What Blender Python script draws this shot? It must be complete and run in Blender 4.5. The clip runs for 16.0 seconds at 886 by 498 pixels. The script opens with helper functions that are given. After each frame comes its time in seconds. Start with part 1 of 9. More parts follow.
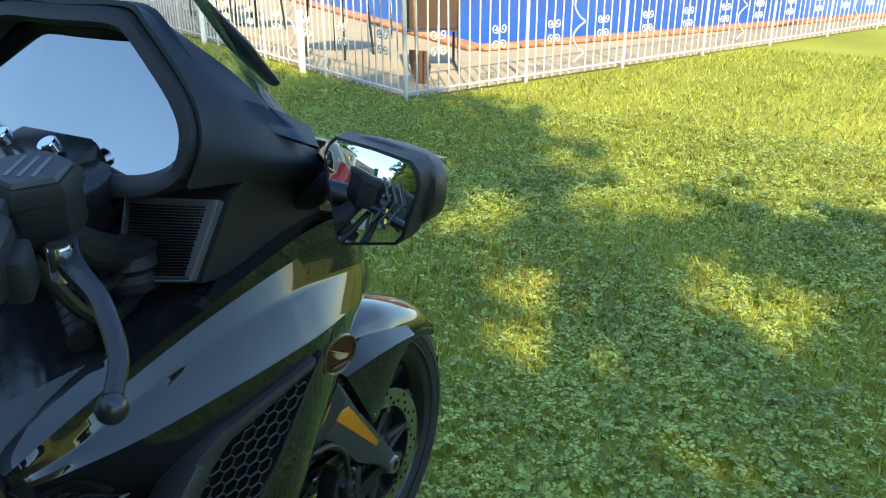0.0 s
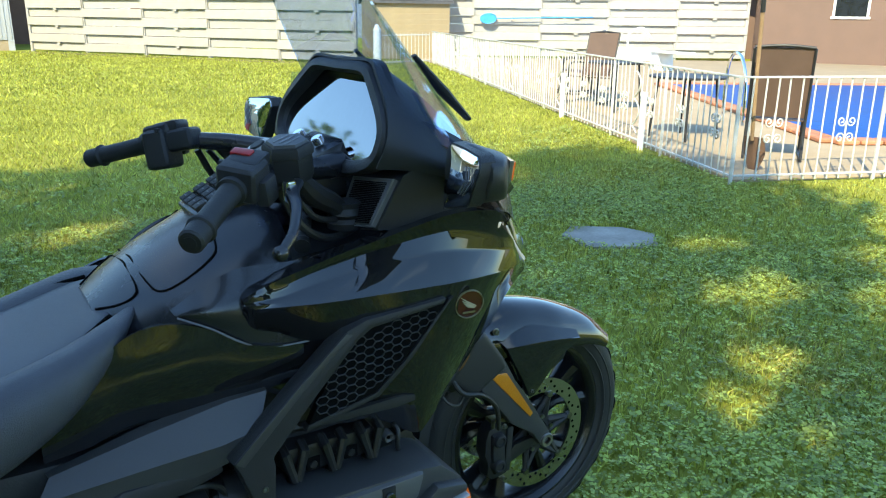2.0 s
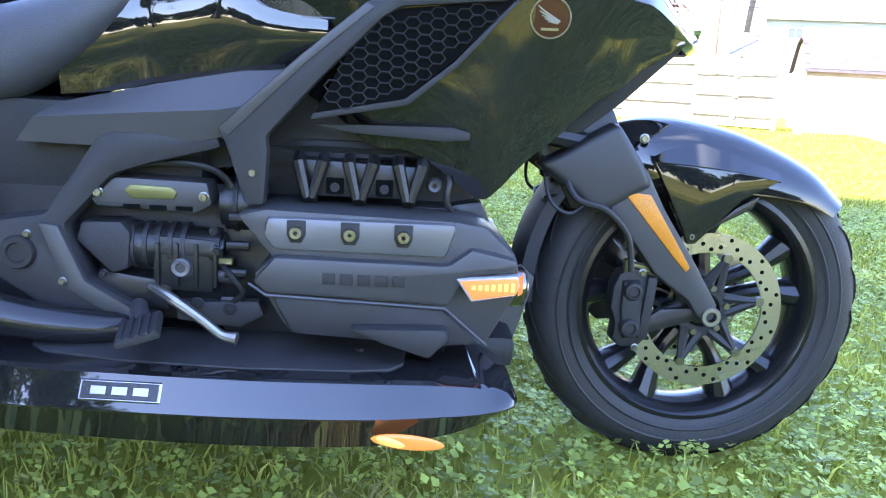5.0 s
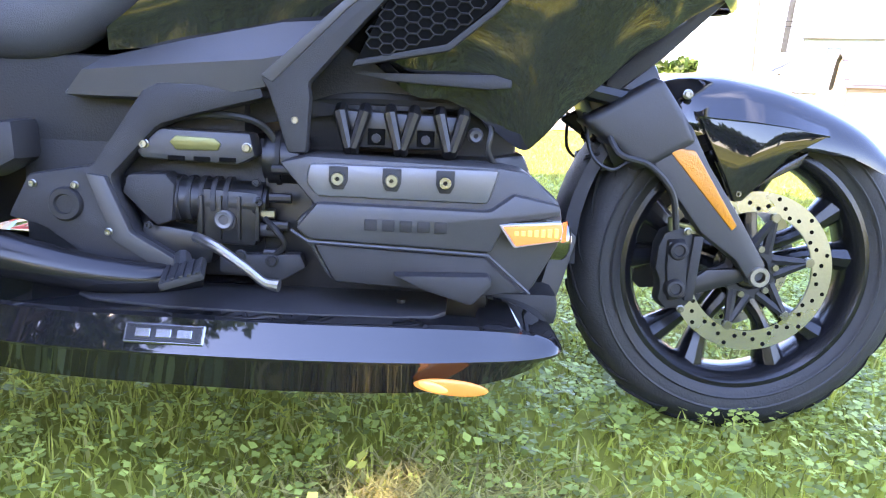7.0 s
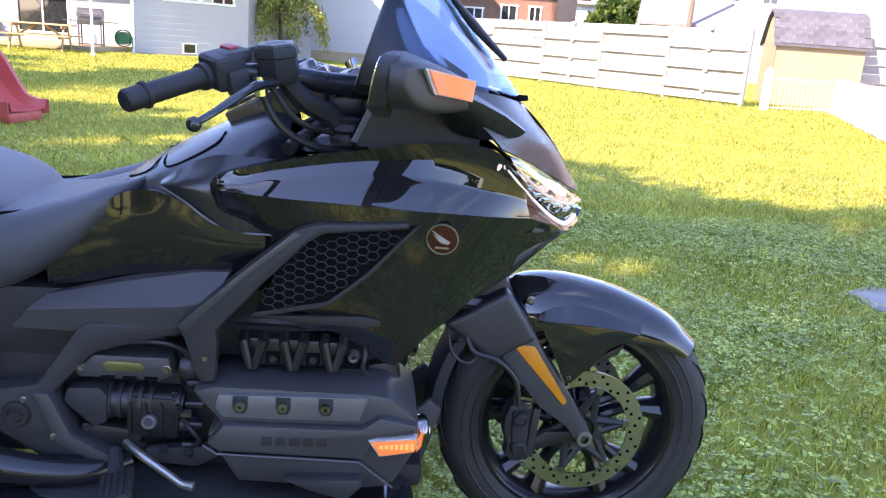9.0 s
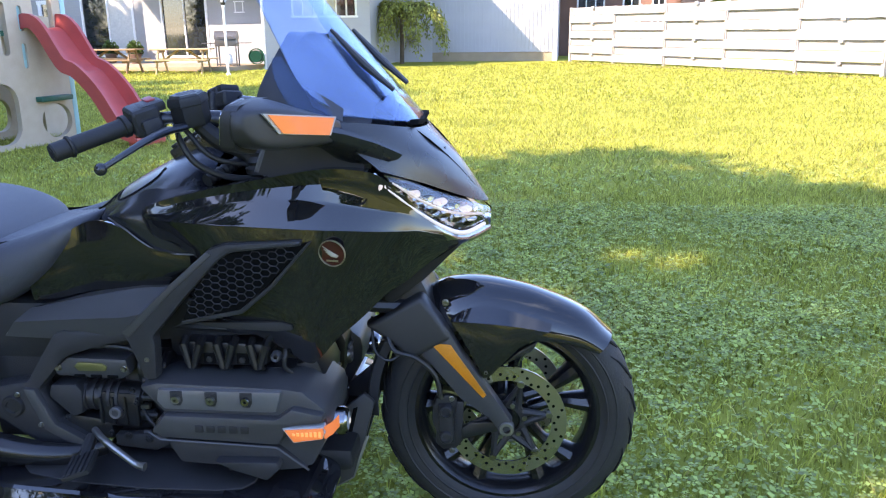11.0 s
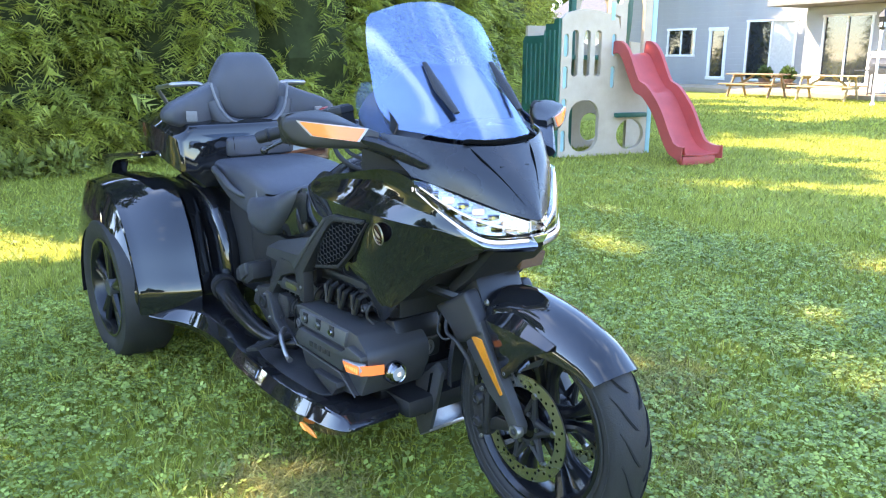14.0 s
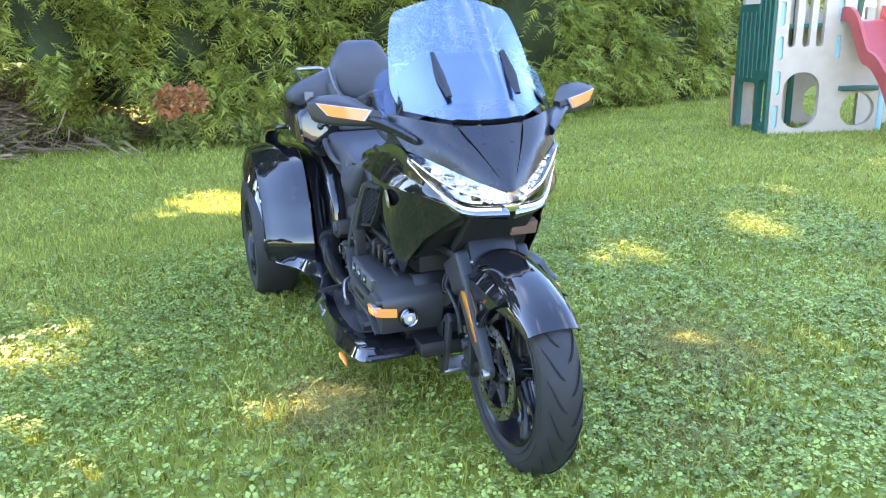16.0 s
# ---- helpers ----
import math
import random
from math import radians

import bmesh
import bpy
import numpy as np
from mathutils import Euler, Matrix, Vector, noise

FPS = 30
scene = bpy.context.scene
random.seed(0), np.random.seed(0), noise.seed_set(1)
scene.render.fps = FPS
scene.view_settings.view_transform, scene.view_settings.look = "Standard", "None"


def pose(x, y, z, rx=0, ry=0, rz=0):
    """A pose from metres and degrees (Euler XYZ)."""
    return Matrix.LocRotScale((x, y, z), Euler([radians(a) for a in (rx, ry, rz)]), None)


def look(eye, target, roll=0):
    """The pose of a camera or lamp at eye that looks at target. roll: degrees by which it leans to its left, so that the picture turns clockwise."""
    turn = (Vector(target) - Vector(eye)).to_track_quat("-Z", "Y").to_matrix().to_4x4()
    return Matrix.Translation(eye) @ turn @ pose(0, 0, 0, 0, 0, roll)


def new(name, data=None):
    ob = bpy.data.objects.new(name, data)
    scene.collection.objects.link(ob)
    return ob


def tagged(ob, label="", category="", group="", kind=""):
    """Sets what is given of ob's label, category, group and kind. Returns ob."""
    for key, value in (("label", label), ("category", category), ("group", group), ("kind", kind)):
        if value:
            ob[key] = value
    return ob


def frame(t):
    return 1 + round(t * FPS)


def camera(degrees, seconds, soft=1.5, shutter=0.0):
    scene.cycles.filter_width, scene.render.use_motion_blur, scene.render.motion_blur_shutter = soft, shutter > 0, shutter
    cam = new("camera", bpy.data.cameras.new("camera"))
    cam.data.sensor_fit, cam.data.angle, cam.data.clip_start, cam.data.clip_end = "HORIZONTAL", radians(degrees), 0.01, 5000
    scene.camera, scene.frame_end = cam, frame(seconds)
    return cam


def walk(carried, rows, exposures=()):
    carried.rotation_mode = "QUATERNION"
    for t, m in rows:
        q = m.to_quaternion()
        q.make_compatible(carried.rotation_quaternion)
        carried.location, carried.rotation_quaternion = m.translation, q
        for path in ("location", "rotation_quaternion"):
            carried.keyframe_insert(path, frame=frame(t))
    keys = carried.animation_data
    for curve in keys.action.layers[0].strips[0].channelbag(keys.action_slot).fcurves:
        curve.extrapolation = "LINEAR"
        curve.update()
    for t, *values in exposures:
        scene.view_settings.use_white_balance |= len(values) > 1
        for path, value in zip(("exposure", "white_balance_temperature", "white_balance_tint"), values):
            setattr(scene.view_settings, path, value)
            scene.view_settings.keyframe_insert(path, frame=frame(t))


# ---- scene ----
cam = camera(58.9, 16.0, 1.15)
PATH = [
    (0, (-1.097, -0.878, 1.347), (0.503, 0.052, 0.589), -0.1),
    (0.5, (-1.176, -0.958, 1.358), (0.37, 0.084, 0.635), 0.7),
    (1, (-1.241, -1.064, 1.361), (0.188, 0.161, 0.683), 1.6),
    (1.5, (-1.226, -1.252, 1.352), (0.031, 0.176, 0.733), 1.2),
    (2, (-1.192, -1.452, 1.351), (-0.141, 0.151, 0.779), 0.6),
    (2.5, (-1.082, -1.47, 1.301), (-0.176, 0.233, 0.773), 0.7),
    (3, (-0.926, -1.462, 1.277), (-0.153, 0.327, 0.828), 2.5),
    (3.5, (-0.789, -1.482, 1.204), (-0.162, 0.376, 0.812), 4.8),
    (4, (-0.666, -1.461, 1.026), (-0.288, 0.463, 0.631), 5.4),
    (4.5, (-0.612, -1.466, 0.848), (-0.402, 0.477, 0.424), 4.6),
    (5, (-0.584, -1.486, 0.713), (-0.465, 0.469, 0.305), 3.3),
    (5.2, (-0.588, -1.488, 0.689), (-0.495, 0.465, 0.267), 3.2),
    (7.3, (-0.59, -1.504, 0.593), (-0.562, 0.467, 0.252), 2.5),
    (7.5, (-0.587, -1.509, 0.644), (-0.547, 0.462, 0.305), 2.7),
    (8, (-0.586, -1.538, 0.832), (-0.5, 0.429, 0.479), 3.6),
    (8.5, (-0.554, -1.619, 1.035), (-0.411, 0.333, 0.621), 4.7),
    (9, (-0.505, -1.7, 1.178), (-0.321, 0.223, 0.661), 4.3),
    (9.2, (-0.475, -1.703, 1.203), (-0.272, 0.213, 0.668), 3.3),
    (11.3, (0.209, -1.879, 1.275), (-0.146, 0.015, 0.742), -1.9),
    (11.5, (0.363, -1.863, 1.268), (-0.153, 0.003, 0.763), -2.0),
    (12, (0.555, -1.775, 1.288), (-0.176, 0.02, 0.794), -1.9),
    (12.5, (0.726, -1.725, 1.291), (-0.223, -0.031, 0.814), -2.1),
    (13, (0.993, -1.7, 1.292), (-0.234, -0.182, 0.855), -0.7),
    (13.5, (1.191, -1.592, 1.278), (-0.227, -0.255, 0.83), 0.4),
    (14, (1.375, -1.462, 1.294), (-0.144, -0.252, 0.816), 0.2),
    (14.5, (1.569, -1.376, 1.307), (-0.026, -0.285, 0.792), -0.5),
    (15, (1.818, -1.294, 1.336), (0.126, -0.378, 0.791), -1.3),
    (15.5, (1.937, -1.158, 1.335), (0.177, -0.379, 0.792), -1.5),
    (16, (2.048, -0.975, 1.347), (0.235, -0.326, 0.808), -1.4),
]
EXPO = [(0.0, 1.82, 8450, -2), (1.0, 1.88, 8150, -2), (2.0, 1.88, 7950, -5), (3.0, 1.65, 7150, -6), (3.6, 1.35, 6500, -4), (4.05, 1.1, 6100, 0), (4.5, 2.58, 6350, 2), (5.2, 3.67, 7800, 29), (7.3, 3.9, 8250, 32), (8.0, 3.74, 7650, 30), (8.5, 3.73, 7550, 32), (9.0, 2.71, 8100, 32), (11.3, 2.52, 7900, 20), (13.0, 2.8, 8050, 11), (14.5, 3.28, 8150, 16), (16.0, 3.42, 8150, 19)]
walk(cam, [(t, look(e, g, r)) for t, e, g, r in PATH], EXPO)

# ---- world, sun ----
TO_SUN = Vector((-0.62, -0.45, 0.62)).normalized()
world = bpy.data.worlds.new("sky")
scene.world = world
world.use_nodes = True
wn = world.node_tree
sky = wn.nodes.new("ShaderNodeTexSky")
sky.sky_type, sky.sun_disc = "NISHITA", False
sky.sun_elevation = math.asin(TO_SUN.z)
sky.sun_rotation = math.atan2(TO_SUN.x, TO_SUN.y)
sky.air_density, sky.dust_density, sky.ozone_density = 1.0, 0.25, 2.5
tc = wn.nodes.new("ShaderNodeTexCoord")
mapp = wn.nodes.new("ShaderNodeMapping")
mapp.inputs["Scale"].default_value = (1.0, 1.0, 3.2)
cloud = wn.nodes.new("ShaderNodeTexNoise")
cloud.inputs["Scale"].default_value, cloud.inputs["Detail"].default_value = 2.0, 4.0
cloud_ramp = wn.nodes.new("ShaderNodeValToRGB")
cloud_ramp.color_ramp.elements[0].position, cloud_ramp.color_ramp.elements[1].position = 0.58, 0.86
cloud_mix = wn.nodes.new("ShaderNodeMixRGB")
cloud_mix.inputs["Color2"].default_value = (6.5, 6.8, 7.2, 1)
cloud_fac = wn.nodes.new("ShaderNodeMath")
cloud_fac.operation = "MULTIPLY"
cloud_fac.inputs[1].default_value = 0.55
wn.links.new(tc.outputs["Generated"], mapp.inputs["Vector"])
wn.links.new(mapp.outputs["Vector"], cloud.inputs["Vector"])
wn.links.new(cloud.outputs["Fac"], cloud_ramp.inputs["Fac"])
wn.links.new(cloud_ramp.outputs["Color"], cloud_fac.inputs[0])
wn.links.new(cloud_fac.outputs[0], cloud_mix.inputs["Fac"])
wn.links.new(sky.outputs["Color"], cloud_mix.inputs["Color1"])
sky_tint = wn.nodes.new("ShaderNodeMixRGB")
sky_tint.blend_type = "MULTIPLY"
sky_tint.inputs["Fac"].default_value = 1.0
sky_tint.inputs["Color2"].default_value = (0.75, 0.90, 1.12, 1)
bg = wn.nodes["Background"]
bg.inputs["Strength"].default_value = 0.15
wn.links.new(cloud_mix.outputs["Color"], sky_tint.inputs["Color1"])
wn.links.new(sky_tint.outputs["Color"], bg.inputs["Color"])
sun = new("sun", bpy.data.lights.new("sun", "SUN"))
sun.data.energy, sun.data.angle, sun.data.color = 2.45, radians(0.53), (1.0, 0.93, 0.82)
sun.matrix_world = look(TO_SUN * 40, (0, 0, 0))


# ---- materials ----
def mat(name, color, rough=0.5, metal=0.0, vary=0.2, scale=6.0, bump=0.15, grain=90.0, coat=0.0, tint=None, spec=0.5, rvary=0.15, alpha=0.0, island=0.0, rnd=0.0):
    m = bpy.data.materials.new(name)
    m.use_nodes = True
    nt = m.node_tree
    b = nt.nodes["Principled BSDF"]
    L = nt.links.new
    co = nt.nodes.new("ShaderNodeTexCoord")
    big, fine = nt.nodes.new("ShaderNodeTexNoise"), nt.nodes.new("ShaderNodeTexNoise")
    big.inputs["Scale"].default_value, big.inputs["Detail"].default_value = scale, 5.0
    fine.inputs["Scale"].default_value, fine.inputs["Detail"].default_value = grain, 4.0
    for n in (big, fine):
        L(co.outputs["Object"], n.inputs["Vector"])
    add = nt.nodes.new("ShaderNodeMath")
    add.operation = "MULTIPLY_ADD"
    add.inputs[1].default_value = 0.4
    L(fine.outputs["Fac"], add.inputs[0])
    L(big.outputs["Fac"], add.inputs[2])
    ramp = nt.nodes.new("ShaderNodeMapRange")
    ramp.inputs["From Min"].default_value, ramp.inputs["From Max"].default_value = 0.4, 1.0
    L(add.outputs[0], ramp.inputs["Value"])
    mix = nt.nodes.new("ShaderNodeMixRGB")
    c1 = [max(0.0, c * (1 - vary)) for c in color]
    c2 = list(tint) if tint else [min(1.0, c * (1 + vary)) for c in color]
    mix.inputs["Color1"].default_value, mix.inputs["Color2"].default_value = (*c1, 1), (*c2, 1)
    L(ramp.outputs[0], mix.inputs["Fac"])
    out = mix.outputs["Color"]
    if island or rnd:
        src = nt.nodes.new("ShaderNodeNewGeometry").outputs["Random Per Island"] if island else nt.nodes.new("ShaderNodeObjectInfo").outputs["Random"]
        hsv = nt.nodes.new("ShaderNodeHueSaturation")
        amt = island or rnd
        mr = nt.nodes.new("ShaderNodeMapRange")
        mr.inputs["To Min"].default_value, mr.inputs["To Max"].default_value = 1 - amt, 1 + amt
        L(src, mr.inputs["Value"])
        L(mr.outputs[0], hsv.inputs["Value"])
        L(out, hsv.inputs["Color"])
        out = hsv.outputs["Color"]
    L(out, b.inputs["Base Color"])
    rr = nt.nodes.new("ShaderNodeMapRange")
    rr.inputs["To Min"].default_value, rr.inputs["To Max"].default_value = rough * (1 - rvary), min(1.0, rough * (1 + rvary))
    L(big.outputs["Fac"], rr.inputs["Value"])
    L(rr.outputs[0], b.inputs["Roughness"])
    b.inputs["Metallic"].default_value = metal
    b.inputs["Specular IOR Level"].default_value = spec
    b.inputs["Coat Weight"].default_value = coat
    b.inputs["Coat Roughness"].default_value = 0.03
    b.inputs["Coat IOR"].default_value = 1.55 if coat == 1.0 else 1.5
    if bump:
        bp = nt.nodes.new("ShaderNodeBump")
        bp.inputs["Strength"].default_value = bump
        bp.inputs["Distance"].default_value = 0.004
        L(fine.outputs["Fac"], bp.inputs["Height"])
        L(bp.outputs["Normal"], b.inputs["Normal"])
    return m


def glow(name, color, strength, base=(0.8, 0.8, 0.8)):
    m = mat(name, base, 0.15, bump=0.0, vary=0.05)
    b = m.node_tree.nodes["Principled BSDF"]
    b.inputs["Emission Color"].default_value = (*color, 1)
    b.inputs["Emission Strength"].default_value = strength
    return m


def glass(name, color=(1, 1, 1), rough=0.0, ior=1.45):
    m = bpy.data.materials.new(name)
    m.use_nodes = True
    b = m.node_tree.nodes["Principled BSDF"]
    b.inputs["Base Color"].default_value = (*color, 1)
    b.inputs["Roughness"].default_value = rough
    b.inputs["IOR"].default_value = ior
    b.inputs["Transmission Weight"].default_value = 1.0
    return m


def leafy(name, c1, c2, trans=0.35, rough=0.5, clump=3.0):
    """Leaf or blade: two-sided, lets some light through."""
    m = mat(name, c1, rough, tint=c2, vary=0.25, scale=clump, bump=0.0, grain=40.0, island=0.55)
    nt = m.node_tree
    b = nt.nodes["Principled BSDF"]
    tr = nt.nodes.new("ShaderNodeBsdfTranslucent")
    mx = nt.nodes.new("ShaderNodeMixShader")
    mx.inputs["Fac"].default_value = trans
    col = b.inputs["Base Color"].links[0].from_socket
    nt.links.new(col, tr.inputs["Color"])
    nt.links.new(b.outputs[0], mx.inputs[1])
    nt.links.new(tr.outputs[0], mx.inputs[2])
    nt.links.new(mx.outputs[0], nt.nodes["Material Output"].inputs["Surface"])
    return m


M_GLOSS = mat("black_gloss_paint", (0.010, 0.010, 0.011), 0.03, vary=0.3, coat=0.5, bump=0.0, rvary=0.4, spec=0.5)
M_SATIN = mat("black_satin_paint", (0.016, 0.017, 0.021), 0.27, vary=0.15, bump=0.02, grain=400.0, spec=0.62)
M_RIDGE = mat("light_grey_satin_metal", (0.135, 0.133, 0.136), 0.34, vary=0.12, bump=0.06, grain=500.0, metal=0.35)
M_SHROUD = mat("black_fork_plastic", (0.022, 0.022, 0.024), 0.45, vary=0.15, bump=0.1, grain=500.0)
M_MATTE = mat("dark_grey_moulded_plastic", (0.025, 0.025, 0.027), 0.48, vary=0.2, bump=0.25, grain=700.0, spec=0.35)
M_GREY = mat("grey_satin_cover", (0.046, 0.046, 0.048), 0.42, vary=0.15, bump=0.08, grain=500.0, metal=0.12)
M_DARK = mat("black_rough_plastic", (0.010, 0.010, 0.011), 0.6, vary=0.2, bump=0.2, grain=300.0)
M_ENGINE = mat("black_cast_metal", (0.016, 0.016, 0.017), 0.34, metal=0.25, vary=0.3, bump=0.05, grain=500.0)
M_SEAT = mat("black_vinyl", (0.053, 0.056, 0.067), 0.46, vary=0.2, bump=0.35, grain=500.0)
M_PIPING = mat("grey_seam_piping", (0.16, 0.16, 0.17), 0.5, bump=0.1)
M_TYRE = mat("tyre_rubber", (0.016, 0.016, 0.017), 0.62, vary=0.35, scale=14, bump=0.3, grain=220.0, tint=(0.022, 0.0215, 0.021))
M_GROOVE = mat("tyre_groove", (0.004, 0.004, 0.004), 0.9, bump=0.0)
M_RIM = mat("black_wheel_enamel", (0.012, 0.012, 0.013), 0.22, metal=0.2, bump=0.03)
M_STEEL = mat("brake_disc_steel", (0.46, 0.45, 0.42), 0.28, metal=1.0, vary=0.15, bump=0.1, grain=300.0)
# near-black that stands in for shade in holes, wells, slots and gaps
M_HOLE = mat("recess_shade_black", (0.004, 0.004, 0.004), 0.9, bump=0.0, spec=0.05)
M_CHROME = mat("chrome", (0.82, 0.82, 0.84), 0.05, metal=1.0, vary=0.05, bump=0.0)
M_ALU = mat("cast_aluminium", (0.30, 0.29, 0.28), 0.35, metal=0.9, vary=0.2, bump=0.15, grain=300.0)
M_BOLT = mat("zinc_bolt", (0.26, 0.26, 0.25), 0.28, metal=1.0, bump=0.05)
M_AMBER = mat("amber_reflector", (0.58, 0.19, 0.010), 0.3, vary=0.2, bump=0.4, grain=350.0, coat=0.6)
M_SIGNAL = glow("amber_signal_lit", (1.0, 0.24, 0.04), 0.11, (0.32, 0.14, 0.06))
M_SIGNALHOT = glow("amber_signal_diode", (1.0, 0.42, 0.10), 0.16, (0.40, 0.20, 0.09))
M_CLEAR = mat("clear_signal_lens", (0.36, 0.37, 0.37), 0.12, vary=0.1, bump=0.0, coat=0.8)
M_LED = glow("white_led", (1.0, 0.93, 0.80), 0.10, (0.36, 0.36, 0.36))
M_MARKER = glow("amber_marker_lens", (1.0, 0.42, 0.10), 0.06, (0.34, 0.17, 0.05))
M_SMOKE = mat("smoked_chrome", (0.24, 0.243, 0.25), 0.16, metal=1.0, vary=0.1, bump=0.0)
M_LEDDIM = glow("white_light_strip", (1.0, 0.98, 0.94), 0.07, (0.5, 0.5, 0.5))
M_HLBACK = mat("headlamp_bowl", (0.46, 0.465, 0.475), 0.16, metal=0.9, vary=0.4, scale=30, bump=0.3, grain=120.0)
M_WINDSHIELD = bpy.data.materials.new("windshield_acrylic")
M_WINDSHIELD.use_nodes = True
wst = M_WINDSHIELD.node_tree
wst.nodes.remove(wst.nodes["Principled BSDF"])
ws_clear, ws_gloss, ws_mix = wst.nodes.new("ShaderNodeBsdfTransparent"), wst.nodes.new("ShaderNodeBsdfGlossy"), wst.nodes.new("ShaderNodeMixShader")
ws_clear.inputs["Color"].default_value = (0.78, 0.86, 0.97, 1)
ws_gloss.inputs["Color"].default_value, ws_gloss.inputs["Roughness"].default_value = (0.62, 0.77, 1.0, 1), 0.02
ws_mix.inputs["Fac"].default_value = 0.25
wst.links.new(ws_clear.outputs[0], ws_mix.inputs[1])
wst.links.new(ws_gloss.outputs[0], ws_mix.inputs[2])
wst.links.new(ws_mix.outputs[0], wst.nodes["Material Output"].inputs["Surface"])
M_DEFLECTOR = M_WINDSHIELD.copy()
M_DEFLECTOR.name = "deflector_acrylic"
M_DEFLECTOR.node_tree.nodes["Mix Shader"].inputs["Fac"].default_value = 0.05
M_LENS = glass("headlamp_lens", (0.98, 0.99, 1.0), 0.0, 1.4)
M_SCREEN = mat("dash_screen", (0.30, 0.31, 0.33), 0.04, metal=1.0, vary=0.05, bump=0.0)
M_MIRROR = mat("mirror_silver", (0.72, 0.76, 0.80), 0.01, metal=1.0, vary=0.02, bump=0.0)
M_GRILLE = mat("speaker_mesh", (0.105, 0.105, 0.11), 0.5, bump=0.2, grain=600.0)
M_RUBBER = mat("grip_rubber", (0.014, 0.014, 0.015), 0.6, bump=0.3, grain=400.0)
M_RED = mat("red_switch", (0.35, 0.02, 0.02), 0.4, bump=0.0)
M_EMBLEM = mat("dark_red_emblem", (0.060, 0.008, 0.007), 0.2, coat=0.4, bump=0.0)
M_SILVER = mat("tarnished_silver_badge", (0.34, 0.29, 0.19), 0.40, metal=0.8, bump=0.0)
M_GOLD = mat("gold_badge", (0.17, 0.165, 0.065), 0.35, metal=0.6, bump=0.1)
M_CABLE = mat("black_cable", (0.012, 0.012, 0.012), 0.5, bump=0.0)

M_LAWN = mat("lawn_soil_and_turf", (0.24, 0.27, 0.038), 0.9, tint=(0.38, 0.375, 0.068), vary=0.4, scale=0.6, bump=0.8, grain=30.0, spec=0.1)
M_BLADE = leafy("grass_blade", (0.35, 0.385, 0.058), (0.53, 0.525, 0.110), 0.45, 0.55, 1.6)
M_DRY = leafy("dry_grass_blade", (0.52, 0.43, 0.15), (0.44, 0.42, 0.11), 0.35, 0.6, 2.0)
M_CLOVER = leafy("clover_leaf", (0.27, 0.36, 0.072), (0.47, 0.54, 0.130), 0.35, 0.5, 3.5)
M_HEDGE = leafy("evergreen_spray", (0.28, 0.355, 0.068), (0.58, 0.57, 0.125), 0.45, 0.55, 0.8)
# dark green-black that stands in for the shade deep inside the crowns
M_HEDGEIN = mat("evergreen_core_shade", (0.045, 0.055, 0.022), 0.9, vary=0.5, scale=2.0, bump=0.6, grain=12.0, spec=0.1)
M_LEAF = leafy("broad_leaf", (0.05, 0.10, 0.02), (0.10, 0.16, 0.03), 0.35, 0.5, 0.7)
M_WILLOW = leafy("weeping_leaf", (0.24, 0.29, 0.075), (0.38, 0.40, 0.10), 0.45, 0.5, 1.5)
M_RUSTLEAF = leafy("browned_spray", (0.50, 0.16, 0.06), (0.60, 0.25, 0.10), 0.3, 0.6, 3.0)
M_BARK = mat("bark", (0.10, 0.075, 0.055), 0.85, vary=0.4, scale=10, bump=0.9, grain=40.0, spec=0.2)
M_STICK = mat("dry_sticks", (0.26, 0.17, 0.11), 0.85, vary=0.4, scale=8, bump=0.4, grain=60.0, island=0.4, spec=0.2)
M_STONE = mat("weathered_grey_stone", (0.30, 0.28, 0.25), 0.9, vary=0.35, scale=6, bump=0.8, grain=50.0, spec=0.2)
M_DIRT = mat("bare_soil", (0.17, 0.135, 0.095), 0.95, vary=0.35, scale=5, bump=0.9, grain=35.0, spec=0.1)

M_SIDING = mat("white_painted_siding", (0.40, 0.41, 0.43), 0.55, vary=0.06, scale=1.5, bump=0.1, grain=60.0)
M_SIDING2 = mat("pale_painted_siding", (0.34, 0.345, 0.35), 0.6, vary=0.08, scale=1.5, bump=0.1, grain=60.0)
M_TRIM = mat("white_trim_paint", (0.80, 0.80, 0.79), 0.5, vary=0.05, bump=0.05)
M_FENCEW = mat("white_painted_board", (0.38, 0.355, 0.325), 0.6, vary=0.10, scale=4, bump=0.25, grain=50.0, rnd=0.05)
M_IRON = mat("white_painted_iron", (0.58, 0.57, 0.54), 0.45, vary=0.10, scale=9, bump=0.2, grain=160.0)
M_SHINGLE = mat("grey_roof_shingle", (0.20, 0.195, 0.185), 0.9, vary=0.3, scale=6, bump=0.6, grain=60.0, rnd=0.15)
M_SHINGLEB = mat("dark_roof_shingle", (0.085, 0.085, 0.095), 0.9, vary=0.35, scale=6, bump=0.6, grain=60.0, rnd=0.2)
M_SHEDWALL = mat("tan_siding", (0.34, 0.26, 0.155), 0.7, vary=0.12, scale=3, bump=0.2, grain=60.0)
M_BLUEHOUSE = mat("pale_blue_siding", (0.31, 0.345, 0.40), 0.6, vary=0.06, scale=1.0, bump=0.1, grain=30.0)
M_BROWN = mat("brown_stucco", (0.17, 0.105, 0.080), 0.8, vary=0.1, scale=2, bump=0.4, grain=60.0)
M_BROWNBRICK = mat("brown_brick_siding", (0.20, 0.105, 0.075), 0.75, vary=0.2, scale=2, bump=0.3, grain=40.0)
